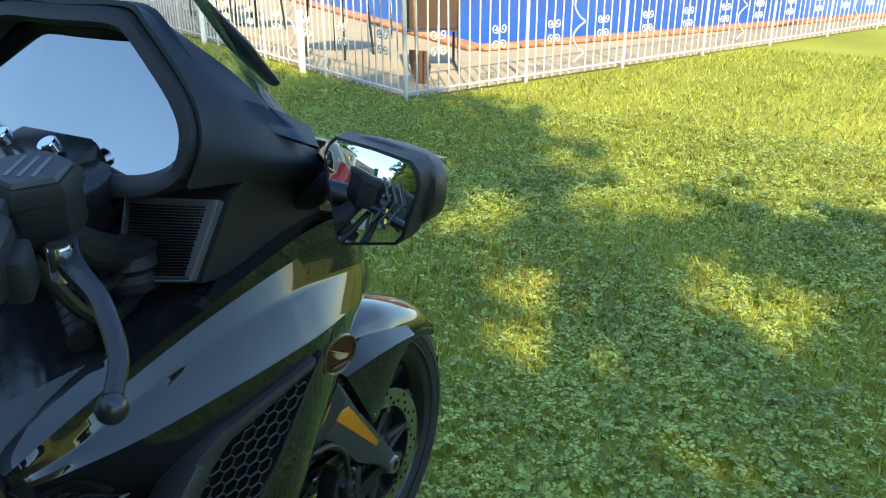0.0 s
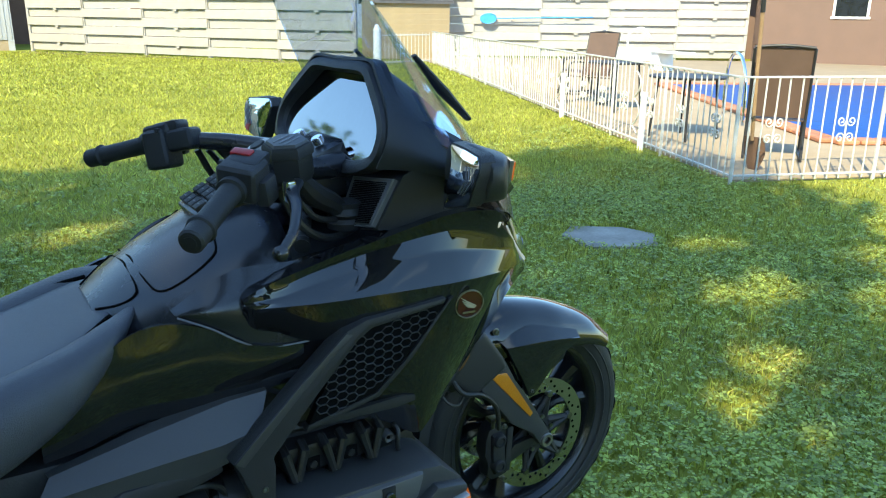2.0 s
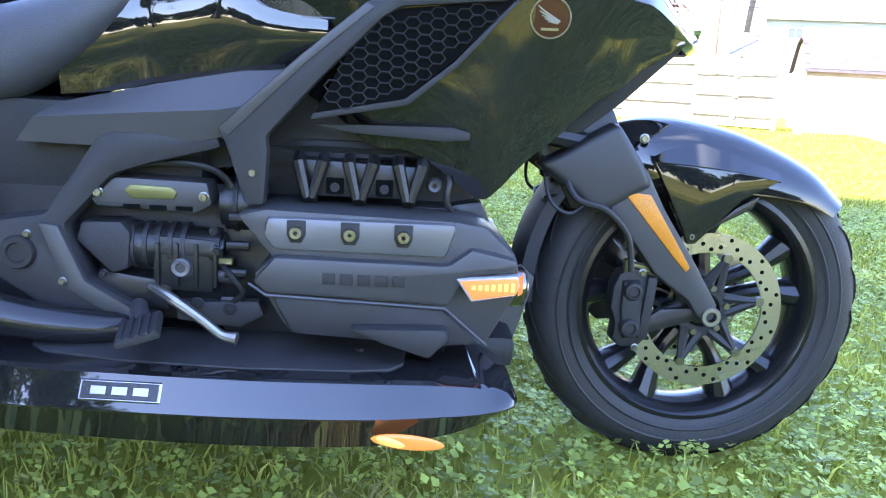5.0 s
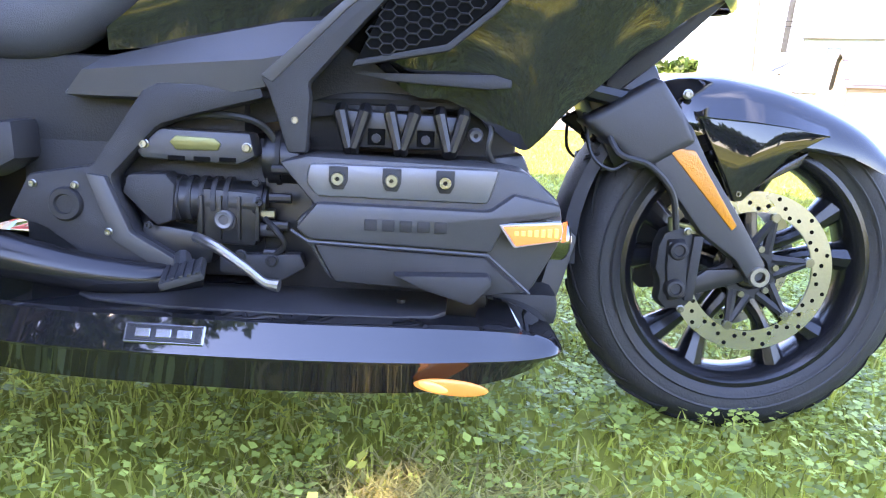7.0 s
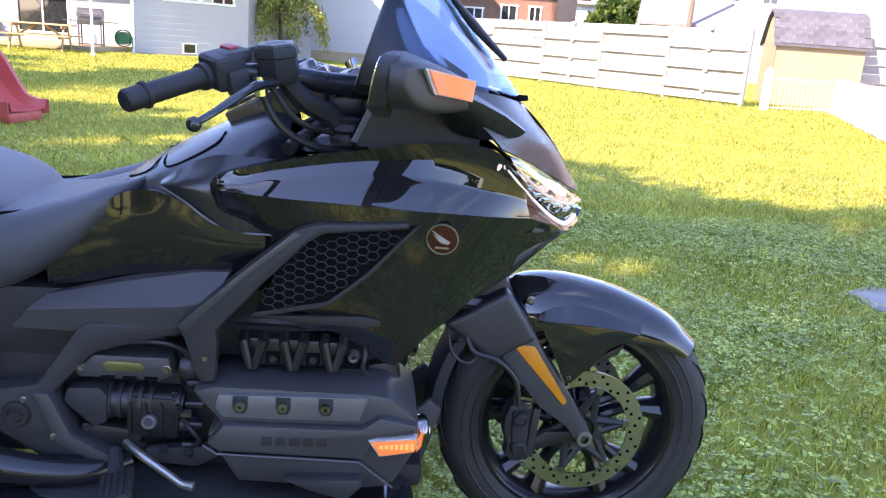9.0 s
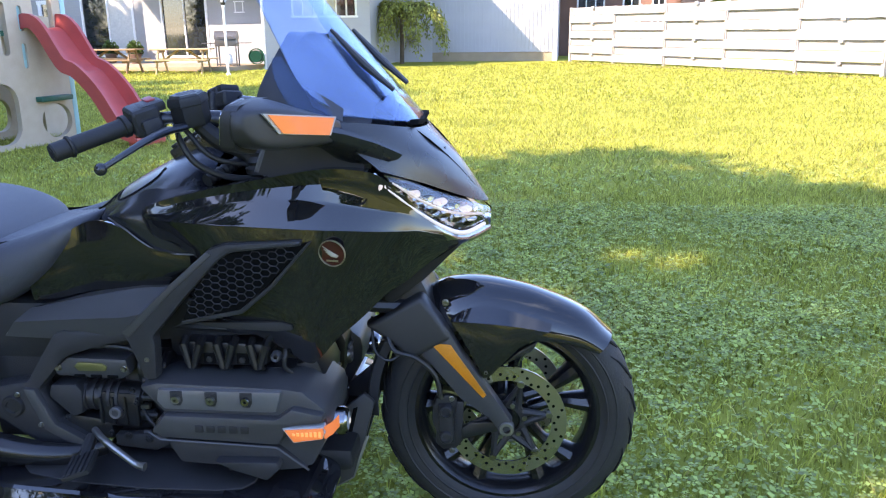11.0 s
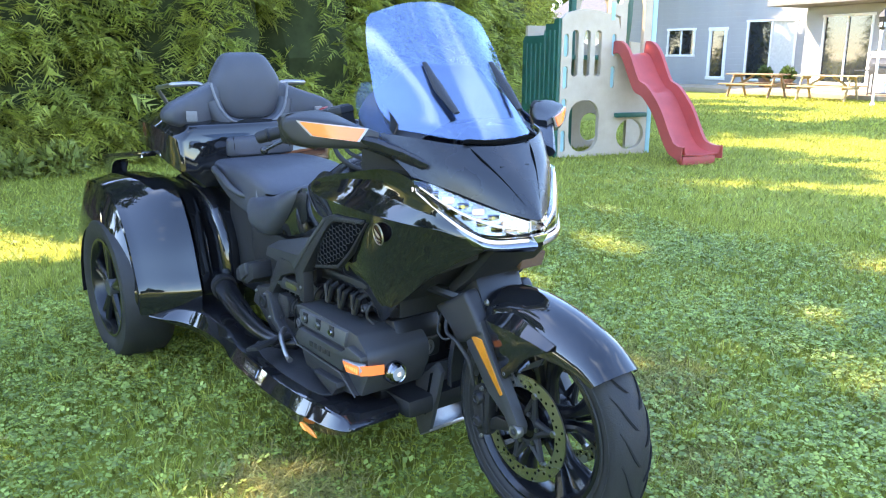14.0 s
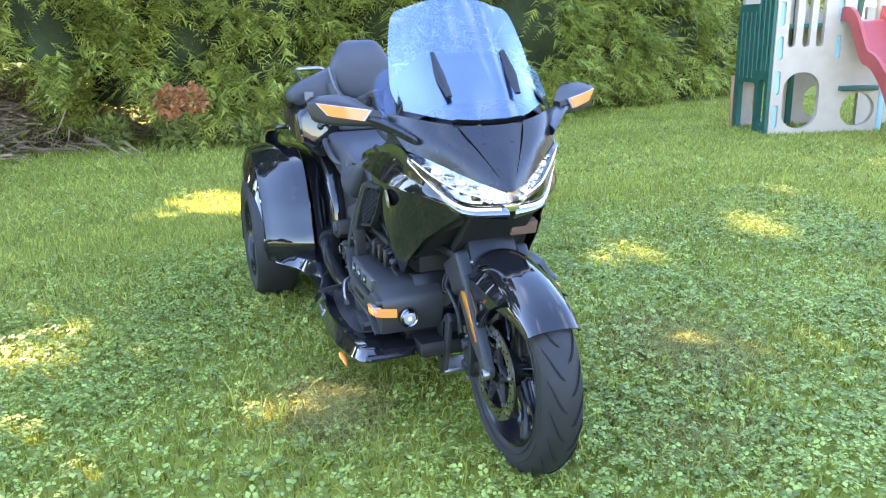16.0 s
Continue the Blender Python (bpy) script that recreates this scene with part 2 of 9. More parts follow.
M_ROOFBROWN = mat("terracotta_roof", (0.28, 0.14, 0.08), 0.85, vary=0.25, scale=4, bump=0.5, grain=30.0)
M_CONCRETE = mat("pale_concrete", (0.35, 0.27, 0.18), 0.85, vary=0.15, scale=2.5, bump=0.4, grain=60.0)
M_COPING = mat("terracotta_coping", (0.46, 0.19, 0.10), 0.8, vary=0.2, scale=5, bump=0.3, grain=40.0, rnd=0.15)
M_POOL = mat("blue_pool_cover", (0.006, 0.070, 0.30), 0.45, vary=0.35, scale=6, bump=0.6, grain=16.0, spec=0.25)
M_TEAL = mat("pale_teal_fibreglass", (0.34, 0.60, 0.62), 0.35, vary=0.08, bump=0.05)
M_PANE = mat("dark_window_pane", (0.020, 0.024, 0.028), 0.04, vary=0.3, bump=0.0, spec=0.8)
M_CURTAIN = mat("pale_curtain", (0.55, 0.54, 0.50), 0.8, vary=0.15, scale=12, bump=0.2)
M_PLAYBEIGE = mat("beige_moulded_plastic", (0.56, 0.43, 0.31), 0.5, vary=0.1, bump=0.1, tint=(0.60, 0.49, 0.37))
M_PLAYGREEN = mat("green_moulded_plastic", (0.010, 0.110, 0.080), 0.42, vary=0.2, bump=0.1)
M_PLAYRED = mat("red_moulded_plastic", (0.52, 0.085, 0.075), 0.35, vary=0.12, bump=0.06)
M_PLAYORANGE = mat("faded_orange_plastic", (0.55, 0.26, 0.14), 0.5, vary=0.1, bump=0.05)
M_WOOD = mat("weathered_wood", (0.30, 0.19, 0.10), 0.75, vary=0.3, scale=8, bump=0.5, grain=60.0)
M_WOODPALE = mat("new_pine", (0.44, 0.32, 0.18), 0.7, vary=0.2, scale=8, bump=0.3, grain=60.0)
M_SLING = mat("brown_sling_mesh", (0.115, 0.070, 0.052), 0.7, vary=0.15, bump=0.3, grain=200.0)
M_BLACKIRON = mat("black_iron", (0.02, 0.02, 0.022), 0.5, bump=0.1)
M_GRILLBLACK = mat("barbecue_enamel", (0.07, 0.07, 0.07), 0.4, bump=0.1)
M_GREENHOSE = mat("green_hose", (0.02, 0.14, 0.07), 0.5, bump=0.1)
M_POLEWOOD = mat("utility_pole_wood", (0.16, 0.12, 0.09), 0.9, vary=0.3, bump=0.5)
M_RUST = mat("rusted_steel", (0.15, 0.085, 0.055), 0.8, vary=0.3, bump=0.3)
M_NETBLUE = mat("blue_plastic", (0.04, 0.30, 0.66), 0.4, bump=0.0)


# ---- mesh helpers ----
def finish(bm, sharp=35.0):
    bmesh.ops.recalc_face_normals(bm, faces=bm.faces)
    lim = radians(sharp)
    for e in bm.edges:
        e.smooth = len(e.link_faces) == 2 and e.calc_face_angle(0) < lim
    for f in bm.faces:
        f.smooth = True


def part(name, bm, material, parent=None, label="", sharp=35.0):
    finish(bm, sharp)
    me = bpy.data.meshes.new(name)
    bm.to_mesh(me)
    bm.free()
    me.materials.append(material)
    ob = new(name, me)
    if parent is not None:
        ob.parent = parent
    if label:
        ob["label"] = label
    return ob


def piece(name, me, m, parent):
    ob = new(name, me)
    ob.parent = parent
    ob.matrix_basis = m
    return ob


def empty(name, place=(0, 0, 0), label="", category="", group="", kind=""):
    ob = new(name)
    ob.location = place
    ob.empty_display_size = 0.1
    return tagged(ob, label, category, group, kind)


def merge(bm, other):
    me = bpy.data.meshes.new("tmp")
    other.to_mesh(me)
    other.free()
    bm.from_mesh(me)
    bpy.data.meshes.remove(me)


def box(c, s, rot=(0, 0, 0), bev=0.0, seg=2, bm=None):
    b = bmesh.new()
    bmesh.ops.create_cube(b, size=1.0, matrix=Matrix.Diagonal((*s, 1)))
    if bev:
        bmesh.ops.bevel(b, geom=b.edges, offset=bev, segments=seg, affect="EDGES", profile=0.6)
    bmesh.ops.transform(b, matrix=pose(*c, *rot), verts=b.verts)
    if bm is None:
        return b
    merge(bm, b)
    return bm


def prism(pts, y0, y1, bev=0.0, axis="y", seg=2, bm=None, inset=1.0):
    """A polygon of (x, z) pushed from y0 to y1 (or of (y, z) along x, or (x, y) along z)."""
    b = bmesh.new()
    cx, cz = sum(p[0] for p in pts) / len(pts), sum(p[1] for p in pts) / len(pts)

    def at(p, d):
        return {"y": (p[0], d, p[1]), "x": (d, p[0], p[1]), "z": (p[0], p[1], d)}[axis]
    lo = [b.verts.new(at(p, y0)) for p in pts]
    hi = [b.verts.new(at((cx + (p[0] - cx) * inset, cz + (p[1] - cz) * inset), y1)) for p in pts]
    b.faces.new(lo)
    b.faces.new(hi[::-1])
    n = len(pts)
    for i in range(n):
        b.faces.new((lo[i], hi[i], hi[(i + 1) % n], lo[(i + 1) % n]))
    bmesh.ops.recalc_face_normals(b, faces=b.faces)
    if bev:
        es = [e for e in b.edges if e.calc_face_angle(0) > 0.4]
        bmesh.ops.bevel(b, geom=es, offset=bev, segments=seg, affect="EDGES", profile=0.6)
    if bm is None:
        return b
    merge(bm, b)
    return bm


def loft(rings, closed=True, caps=True, bm=None):
    b = bmesh.new()
    rows = [[b.verts.new(p) for p in r] for r in rings]
    n = len(rings[0])
    for r0, r1 in zip(rows, rows[1:]):
        for i in range(n if closed else n - 1):
            j = (i + 1) % n
            b.faces.new((r0[i], r0[j], r1[j], r1[i]))
    if caps and closed:
        b.faces.new(rows[0][::-1])
        b.faces.new(rows[-1])
    bmesh.ops.remove_doubles(b, verts=b.verts, dist=1e-5)
    if bm is None:
        return b
    merge(bm, b)
    return bm


def spline(pts, k=6):
    """A smooth line through the points."""
    ps = [Vector(p) for p in pts]
    ps = [ps[0] * 2 - ps[1]] + ps + [ps[-1] * 2 - ps[-2]]
    out = []
    for a, b, c, d in zip(ps, ps[1:], ps[2:], ps[3:]):
        for i in range(k):
            t = i / k
            out.append(0.5 * (2 * b + (c - a) * t + (2 * a - 5 * b + 4 * c - d) * t * t + (3 * b - a - 3 * c + d) * t ** 3))
    out.append(ps[-2])
    return out


def tube(pts, r, n=10, k=5, bm=None, flat=1.0, caps=True):
    """A round bar along a smooth line; r a number or one per point."""
    line = spline(pts, k) if k > 1 else [Vector(p) for p in pts]
    m = len(line)
    rs = [r] * m if not isinstance(r, (list, tuple)) else [np.interp(i / (m - 1) * (len(r) - 1), range(len(r)), r) for i in range(m)]
    rings, side = [], None
    for i, p in enumerate(line):
        d = (line[min(i + 1, m - 1)] - line[max(i - 1, 0)]).normalized()
        if side is None:
            side = d.cross(Vector((0, 0, 1)))
            if side.length < 0.05:
                side = d.cross(Vector((1, 0, 0)))
        side = (side - d * side.dot(d)).normalized()
        up = side.cross(d)
        rings.append([p + (side * math.cos(a) + up * math.sin(a) * flat) * rs[i] for a in (2 * math.pi * j / n for j in range(n))])
    return loft(rings, True, caps, bm)


def lathe(prof, n=48, c=(0, 0, 0), axis="y", bm=None, closed=False):
    """Turns (radius, along) points about an axis through c."""
    b = bmesh.new()
    c = Vector(c)
    rows = []
    for i in range(n):
        a = 2 * math.pi * i / n
        ca, sa = math.cos(a), math.sin(a)
        rows.append([b.verts.new(c + Vector({"y": (r * ca, h, r * sa), "x": (h, r * ca, r * sa), "z": (r * ca, r * sa, h)}[axis])) for r, h in prof])
    m = len(prof)
    for i in range(n):
        p, q = rows[i], rows[(i + 1) % n]
        for j in range(m if closed else m - 1):
            k = (j + 1) % m
            b.faces.new((p[j], p[k], q[k], q[j]))
    bmesh.ops.remove_doubles(b, verts=b.verts, dist=1e-6)
    bmesh.ops.dissolve_degenerate(b, edges=b.edges, dist=1e-6)
    if bm is None:
        return b
    merge(bm, b)
    return bm


def cyl(a, b_, r, n=16, r2=None, bev=0.0, bm=None):
    """A solid round bar from a to b_."""
    a, b_ = Vector(a), Vector(b_)
    d = b_ - a
    b = bmesh.new()
    bmesh.ops.create_cone(b, cap_ends=True, segments=n, radius1=r, radius2=r if r2 is None else r2, depth=d.length,
                          matrix=Matrix.Translation((a + b_) / 2) @ d.to_track_quat("Z", "Y").to_matrix().to_4x4())
    if bev:
        es = [e for e in b.edges if e.calc_face_angle(0) > 1.0]
        bmesh.ops.bevel(b, geom=es, offset=bev, segments=2, affect="EDGES")
    if bm is None:
        return b
    merge(bm, b)
    return bm


def sheet(rows, thick=0.004, bm=None):
    """A skin through rows of points, given a thickness."""
    b = loft(rows, closed=False, caps=False)
    bmesh.ops.recalc_face_normals(b, faces=b.faces)
    bmesh.ops.solidify(b, geom=b.faces, thickness=thick)
    if bm is None:
        return b
    merge(bm, b)
    return bm


def smooth_rows(rows, k=3, j=3):
    """Finer rows: smooth along both ways."""
    across = [spline(r, j) for r in rows]
    cols = [spline([r[i] for r in across], k) for i in range(len(across[0]))]
    return [[c[i] for c in cols] for i in range(len(cols[0]))]


def mirror_y(bm):
    bmesh.ops.scale(bm, vec=(1, -1, 1), verts=bm.verts)
    bmesh.ops.reverse_faces(bm, faces=bm.faces)
    return bm


def from_arrays(name, verts, faces, material, parent=None):
    me = bpy.data.meshes.new(name)
    me.from_pydata(verts, [], faces)
    me.materials.append(material)
    ob = new(name, me)
    if parent is not None:
        ob.parent = parent
    return ob


# ---- setting ----
def ground_sheet():
    n, big = 40, 260.0
    b = bmesh.new()
    bmesh.ops.create_grid(b, x_segments=n, y_segments=n, size=big)
    return tagged(part("ground", b, M_LAWN), "mown green lawn with clover and worn patches", "lawn", kind="structure")


ground_sheet()
U2, U1 = Vector((0.925, -0.380, 0)), Vector((0.405, 0.914, 0))
PC = Vector((4.40, 2.67, 0))


def slab(name, pts, z0, z1, material, label, category, kind="structure"):
    return tagged(part(name, prism(pts, z0, z1, axis="z", bev=0.004), material), label, category, kind=kind)


deck = slab("pavement", [(4.5, 2.72), (19.5, -3.4), (27, 8.0), (21.4, 14.6), (12.5, 21.6), (11.3, 18.2)], -0.05, 0.025, M_CONCRETE,
            "pale tan concrete pool deck", "pool deck")
# pool: a basin rim and its blue cover
PO, PU, PV = Vector((7.15, 3.45, 0)), Vector((0.86, -0.51, 0)), Vector((0.56, 0.83, 0))
pool_len, pool_wid = 10.5, 7.6
corner = [PO, PO + PU * pool_len, PO + PU * pool_len + PV * pool_wid, PO + PV * pool_wid]
slab("water", [(p.x, p.y) for p in corner], 0.0, 0.055, M_POOL, "rippled bright blue pool cover on the water", "swimming pool")
coping = empty("pool_coping", PO, "terracotta brick edging round the pool", "pool edge", kind="structure")
cb = box((0, 0, 0), (0.24, 0.26, 0.05), bev=0.012, seg=1)
finish(cb)
coping_mesh = bpy.data.meshes.new("coping_brick")
cb.to_mesh(coping_mesh)
cb.free()
coping_mesh.materials.append(M_COPING)
for a, c in zip(corner, corner[1:] + corner[:1]):
    d = c - a
    k = int(d.length / 0.26)
    ang = math.degrees(math.atan2(d.y, d.x))
    for i in range(k):
        p = a + d * ((i + 0.5) / k) - PO
        piece("brick", coping_mesh, pose(p.x, p.y, 0.055, 0, random.uniform(-0.6, 0.6), ang), coping)


# ---- iron fence round the pool ----
def scroll_mesh(name, width, height):
    """An upright wrought scroll: two facing curls joined by a stem."""
    b = bmesh.new()
    for s, z0 in ((1, 0.0), (-1, height)):
        for turn in (1, -1):
            pts = []
            for i in range(15):
                a = i / 14 * 2.6 * math.pi
                r = width * 0.42 * (1 - i / 18)
                pts.append((turn * (width * 0.05 + width * 0.42 - r * math.cos(a)), 0, z0 + s * (height * 0.26 + r * math.sin(a) * 1.1)))
            tube(pts, 0.007, 5, 1, b)
    tube([(0, 0, 0), (0, 0, height)], 0.008, 6, 1, b)
    finish(b)
    me = bpy.data.meshes.new(name)
    b.to_mesh(me)
    b.free()
    me.materials.append(M_IRON)
    return me


def s_scroll_mesh(name, height):
    b = bmesh.new()
    pts = []
    for i in range(40):
        u = i / 39
        a = (u - 0.5) * 4.4 * math.pi
        env = 0.05 + 0.035 * abs(math.cos(a * 0.5))
        pts.append((env * math.sin(a), 0, height * (0.08 + 0.84 * u) + 0.03 * math.cos(a)))
    tube(pts, 0.009, 6, 1, b)
    finish(b)
    me = bpy.data.meshes.new(name)
    b.to_mesh(me)
    b.free()
    me.materials.append(M_IRON)
    return me


def bar_mesh(name, r, h, material):
    b = cyl((0, 0, 0), (0, 0, h), r, 6)
    finish(b, 50)
    me = bpy.data.meshes.new(name)
    b.to_mesh(me)
    b.free()
    me.materials.append(material)
    return me


FH = 0.90
PICKET, SCROLL, S_SCROLL = bar_mesh("picket", 0.0075, FH - 0.04, M_IRON), scroll_mesh("scroll", 0.10, 0.30), s_scroll_mesh("s_scroll", 0.78)
CAPPED = lathe([(0, 0), (0.034, 0), (0.034, 0.56), (0.040, 0.56), (0.040, 0.60), (0.0, 0.605)], 16, axis="z")
finish(CAPPED, 30)
STUB = bpy.data.meshes.new("stub_post")
CAPPED.to_mesh(STUB)
CAPPED.free()
STUB.materials.append(M_TRIM)
POST = bar_mesh("post", 0.017, FH, M_IRON)


def iron_fence(name, a, d, length, label, stubs=(), bay=1.36, first=0.0):
    root = empty(name, a, label, "fence", "iron fence round the pool")
    ang = math.degrees(math.atan2(d.y, d.x))
    rail = box((length / 2, 0, FH - 0.01), (length, 0.032, 0.016), bev=0.003)
    box((length / 2, 0, 0.075), (length, 0.028, 0.014), bev=0.003, bm=rail)
    bmesh.ops.rotate(rail, matrix=Matrix.Rotation(radians(ang), 3, "Z"), verts=rail.verts)
    part("rail", rail, M_IRON, root)
    k, s = 0, first
    x = 0.0
    while x < length:
        p = d * x
        piece("post", POST, pose(p.x, p.y, 0, 0, 0, ang), root)
        m = 12
        for i in range(1, m):
            u = x + bay * i / m
            q = d * u
            if u > length:
                break
            if i == 6 and k % 2:
                piece("s_scroll", S_SCROLL, pose(q.x, q.y, 0.05, 0, 0, ang), root)
                continue
            piece("picket", PICKET, pose(q.x, q.y, 0.03, random.uniform(-0.5, 0.5), random.uniform(-0.5, 0.5), ang), root)
            if i in (3, 9):
                piece("scroll", SCROLL, pose(q.x, q.y, 0.30, 0, 0, ang), root)
        x += bay
        k += 1
    for u in stubs:
        q = d * u
        n = Vector((-d.y, d.x, 0)) * 0.05
        piece("stub_post", STUB, pose(q.x + n.x, q.y + n.y, 0, 0, 0, 0), root)
    return root


iron_fence("pool_fence", PC, U1, 17.2, "white wrought iron pool fence with scroll panels", (1.80, 4.55), 1.40)
iron_fence("pool_fence", PC, U2, 15.6, "white wrought iron pool fence with scroll panels", (), 1.36)


def iron_gate(a, c):
    root = empty("garden_gate", a, "low iron gate in shade beside the shed", "gate")
    d = c - a
    ang = math.degrees(math.atan2(d.y, d.x))
    b = box((d.length / 2, 0, 0.80), (d.length, 0.03, 0.03), bev=0.004)
    box((d.length / 2, 0, 0.08), (d.length, 0.03, 0.03), bev=0.004, bm=b)
    bmesh.ops.rotate(b, matrix=Matrix.Rotation(radians(ang), 3, "Z"), verts=b.verts)
    part("gate_frame", b, M_IRON, root)
    k = 14
    for i in range(k + 1):
        q = d * (i / k)
        piece("picket", PICKET, pose(q.x, q.y, 0, 0, 0, ang), root)
    post = lathe([(0, 0), (0.11, 0), (0.11, 0.95), (0.07, 1.0), (0.06, 1.05), (0.0, 1.1)], 12, axis="z")
    part("gate_post", post, M_TRIM, root)


iron_gate(Vector((9.35, 18.0, 0)), Vector((11.25, 18.35, 0)))


# ---- white board fence ----
def plank_mesh(name, length, height, thick, material, bev=0.006):
    b = box((length / 2, 0, height / 2), (length, thick, height), bev=bev, seg=1)
    finish(b)
    me = bpy.data.meshes.new(name)
    b.to_mesh(me)
    b.free()
    me.materials.append(material)
    return me


def board_fence(name, a, c, h=2.0, rows=8):
    root = empty(name, a, "tall white fence of woven horizontal boards", "fence", "white board fence")
    d = c - a
    length = d.length
    d = d.normalized()
    n = Vector((d.y, -d.x, 0))
    if n.y > 0:
        n = -n
    ang = math.degrees(math.atan2(d.y, d.x))
    bays = max(1, round(length / 2.4))
    w = length / bays
    pitch = (h - 0.08) / rows
    me = plank_mesh("fence_board", w + 0.02, pitch * 0.97, 0.025, M_FENCEW)
    pm = plank_mesh("fence_post", 0.10, h, 0.10, M_FENCEW)
    cl = plank_mesh("spacer", 0.14, pitch * 0.34, 0.06, M_FENCEW)
    for i in range(bays + 1):
        q = d * (i * w) - d * 0.05
        piece("fence_post", pm, pose(q.x, q.y, 0, 0, 0, ang), root)
        if i == bays:
            break
        for r in range(rows):
            off = 0.075 if (i + r) % 2 else -0.02
            q = d * (i * w) + n * off
            piece("fence_board", me, pose(q.x, q.y, 0.07 + r * pitch, random.uniform(-1, 1), random.uniform(-0.25, 0.25), ang), root)
            if r % 2 == 0:
                q = d * (i * w + w * 0.5) + n * 0.05
                piece("spacer", cl, pose(q.x, q.y, 0.07 + r * pitch + pitch * 0.75, 0, 0, ang), root)


board_fence("board_fence", Vector((2.2, 29.6, 0)), Vector((9.1, 18.8, 0)), 2.0, 7)
board_fence("board_fence", Vector((12.6, 21.9, 0)), Vector((21.3, 15.2, 0)), 2.1, 8)


# ---- houses ----
def clapboard(parent, a, c, z0, z1, pitch, material, holes=(), name="siding_board", tilt=4.0):
    """Lapped boards from a to c; holes: (from, to, low, high) along the wall left open."""
    d = c - a
    length = d.length
    d = d.normalized()
    ang = math.degrees(math.atan2(d.y, d.x))
    k = max(1, round((z1 - z0) / pitch))
    pitch = (z1 - z0) / k
    cache = {}
    for r in range(k):
        lo, hi = z0 + r * pitch, z0 + (r + 1) * pitch
        runs, start = [], 0.0
        for h in sorted(holes):
            if h[2] < hi - 0.02 and h[3] > lo + 0.02:
                if h[0] > start + 0.02:
                    runs.append((start, h[0]))
                start = max(start, h[1])
        if start < length - 0.02:
            runs.append((start, length))
        for u, v in runs:
            key = round(v - u, 3)
            if key not in cache:
                cache[key] = plank_mesh(name, key, pitch * 1.04, 0.016, material, 0.003)
            q = a + d * u - parent.location
            piece(name, cache[key], pose(q.x, q.y, lo, tilt, 0, ang), parent)


def wall_mesh(a, c, z0, z1, thick, holes=()):
    """A wall from a to c with openings through it, its face on the line and its body behind."""
    d = c - a
    length = d.length
    d = d.normalized()
    n = Vector((-d.y, d.x, 0))
    xs = sorted({0.0, length, *[h[0] for h in holes], *[h[1] for h in holes]})
    zs = sorted({z0, z1, *[h[2] for h in holes], *[h[3] for h in holes]})
    b = bmesh.new()
    for x0, x1 in zip(xs, xs[1:]):
        for y0, y1 in zip(zs, zs[1:]):
            mx, mz = (x0 + x1) / 2, (y0 + y1) / 2
            if any(h[0] < mx < h[1] and h[2] < mz < h[3] for h in holes):
                continue
            p = [a + d * x + n * t + Vector((0, 0, z)) for t in (0.0, thick) for x in (x0, x1) for z in (y0, y1)]
            v = [b.verts.new(q) for q in p]
            for f in ((0, 1, 3, 2), (4, 6, 7, 5), (0, 4, 5, 1), (2, 3, 7, 6), (0, 2, 6, 4), (1, 5, 7, 3)):
                b.faces.new([v[i] for i in f])
    bmesh.ops.remove_doubles(b, verts=b.verts, dist=1e-4)
    return b


def window(parent, a, d, u0, u1, z0, z1, panes=2, curtain=(), name="window", border=0.07, deep=0.10):
    """A framed opening in a wall that starts at a and runs along d."""
    n = Vector((-d.y, d.x, 0))
    ang = math.degrees(math.atan2(d.y, d.x))
    w, h = u1 - u0, z1 - z0
    bars = [(w / 2, border / 2, w + 0.08, border, -0.012), (w / 2, h - border / 2, w + 0.08, border, -0.012), (border / 2, h / 2, border, h - 2 * border, -0.012), (w - border / 2, h / 2, border, h - 2 * border, -0.012)]
    bars += [(w * i / panes, h / 2, 0.05, h - 2 * border, 0.0) for i in range(1, panes)]
    m = Matrix.Translation(a + d * u0 + Vector((0, 0, z0)) - parent.location) @ Matrix.Rotation(radians(ang), 4, "Z")
    win = None
    for x, z, sx, sz, dy in bars:
        fr = box((x, dy, z), (sx, 0.06, sz), bev=0.006)
        bmesh.ops.transform(fr, matrix=m, verts=fr.verts)
        if win is None:
            win = part(name, fr, M_TRIM, parent)
        else:
            part("frame_bar", fr, M_TRIM, win)
    for i in range(panes):
        b = box((w * (i + 0.5) / panes, 0.03, h / 2), (w / panes - 0.05, 0.012, h - 2 * border))
        bmesh.ops.transform(b, matrix=m, verts=b.verts)
        part("pane", b, M_CURTAIN if i in curtain else M_PANE, win)
    return win


HA, HB = Vector((-8.37, 25.1, 0)), Vector((-5.15, 27.2, 0))
house = empty("house", (-8.37, 25.1, 0), "white clapboard house with sliding doors and basement vents", "house")


def rel(b, parent):
    bmesh.ops.translate(b, vec=-parent.location, verts=b.verts)
    return b


dA = (HB - HA).normalized()
win_h = (0.95, 3.35, 1.70, 2.95)
part("wall", rel(wall_mesh(HA, HB, 0, 3.05, 0.2, [win_h, (1.55, 2.0, 0.06, 0.40), (3.0, 3.4, 0.06, 0.40)]), house), M_SIDING, house)
clapboard(house, HA, HB, 0.02, 3.02, 0.20, M_SIDING, [win_h, (1.55, 2.0, 0.06, 0.40), (3.0, 3.4, 0.06, 0.40)])
window(house, HA, dA, 0.95, 2.15, 1.70, 2.95, 3, (0, 1, 2))
window(house, HA, dA, 2.18, 3.35, 1.70, 2.95, 3, (0,))
window(house, HA, dA, 1.55, 2.0, 0.06, 0.40, 1, (), "vent", 0.03)
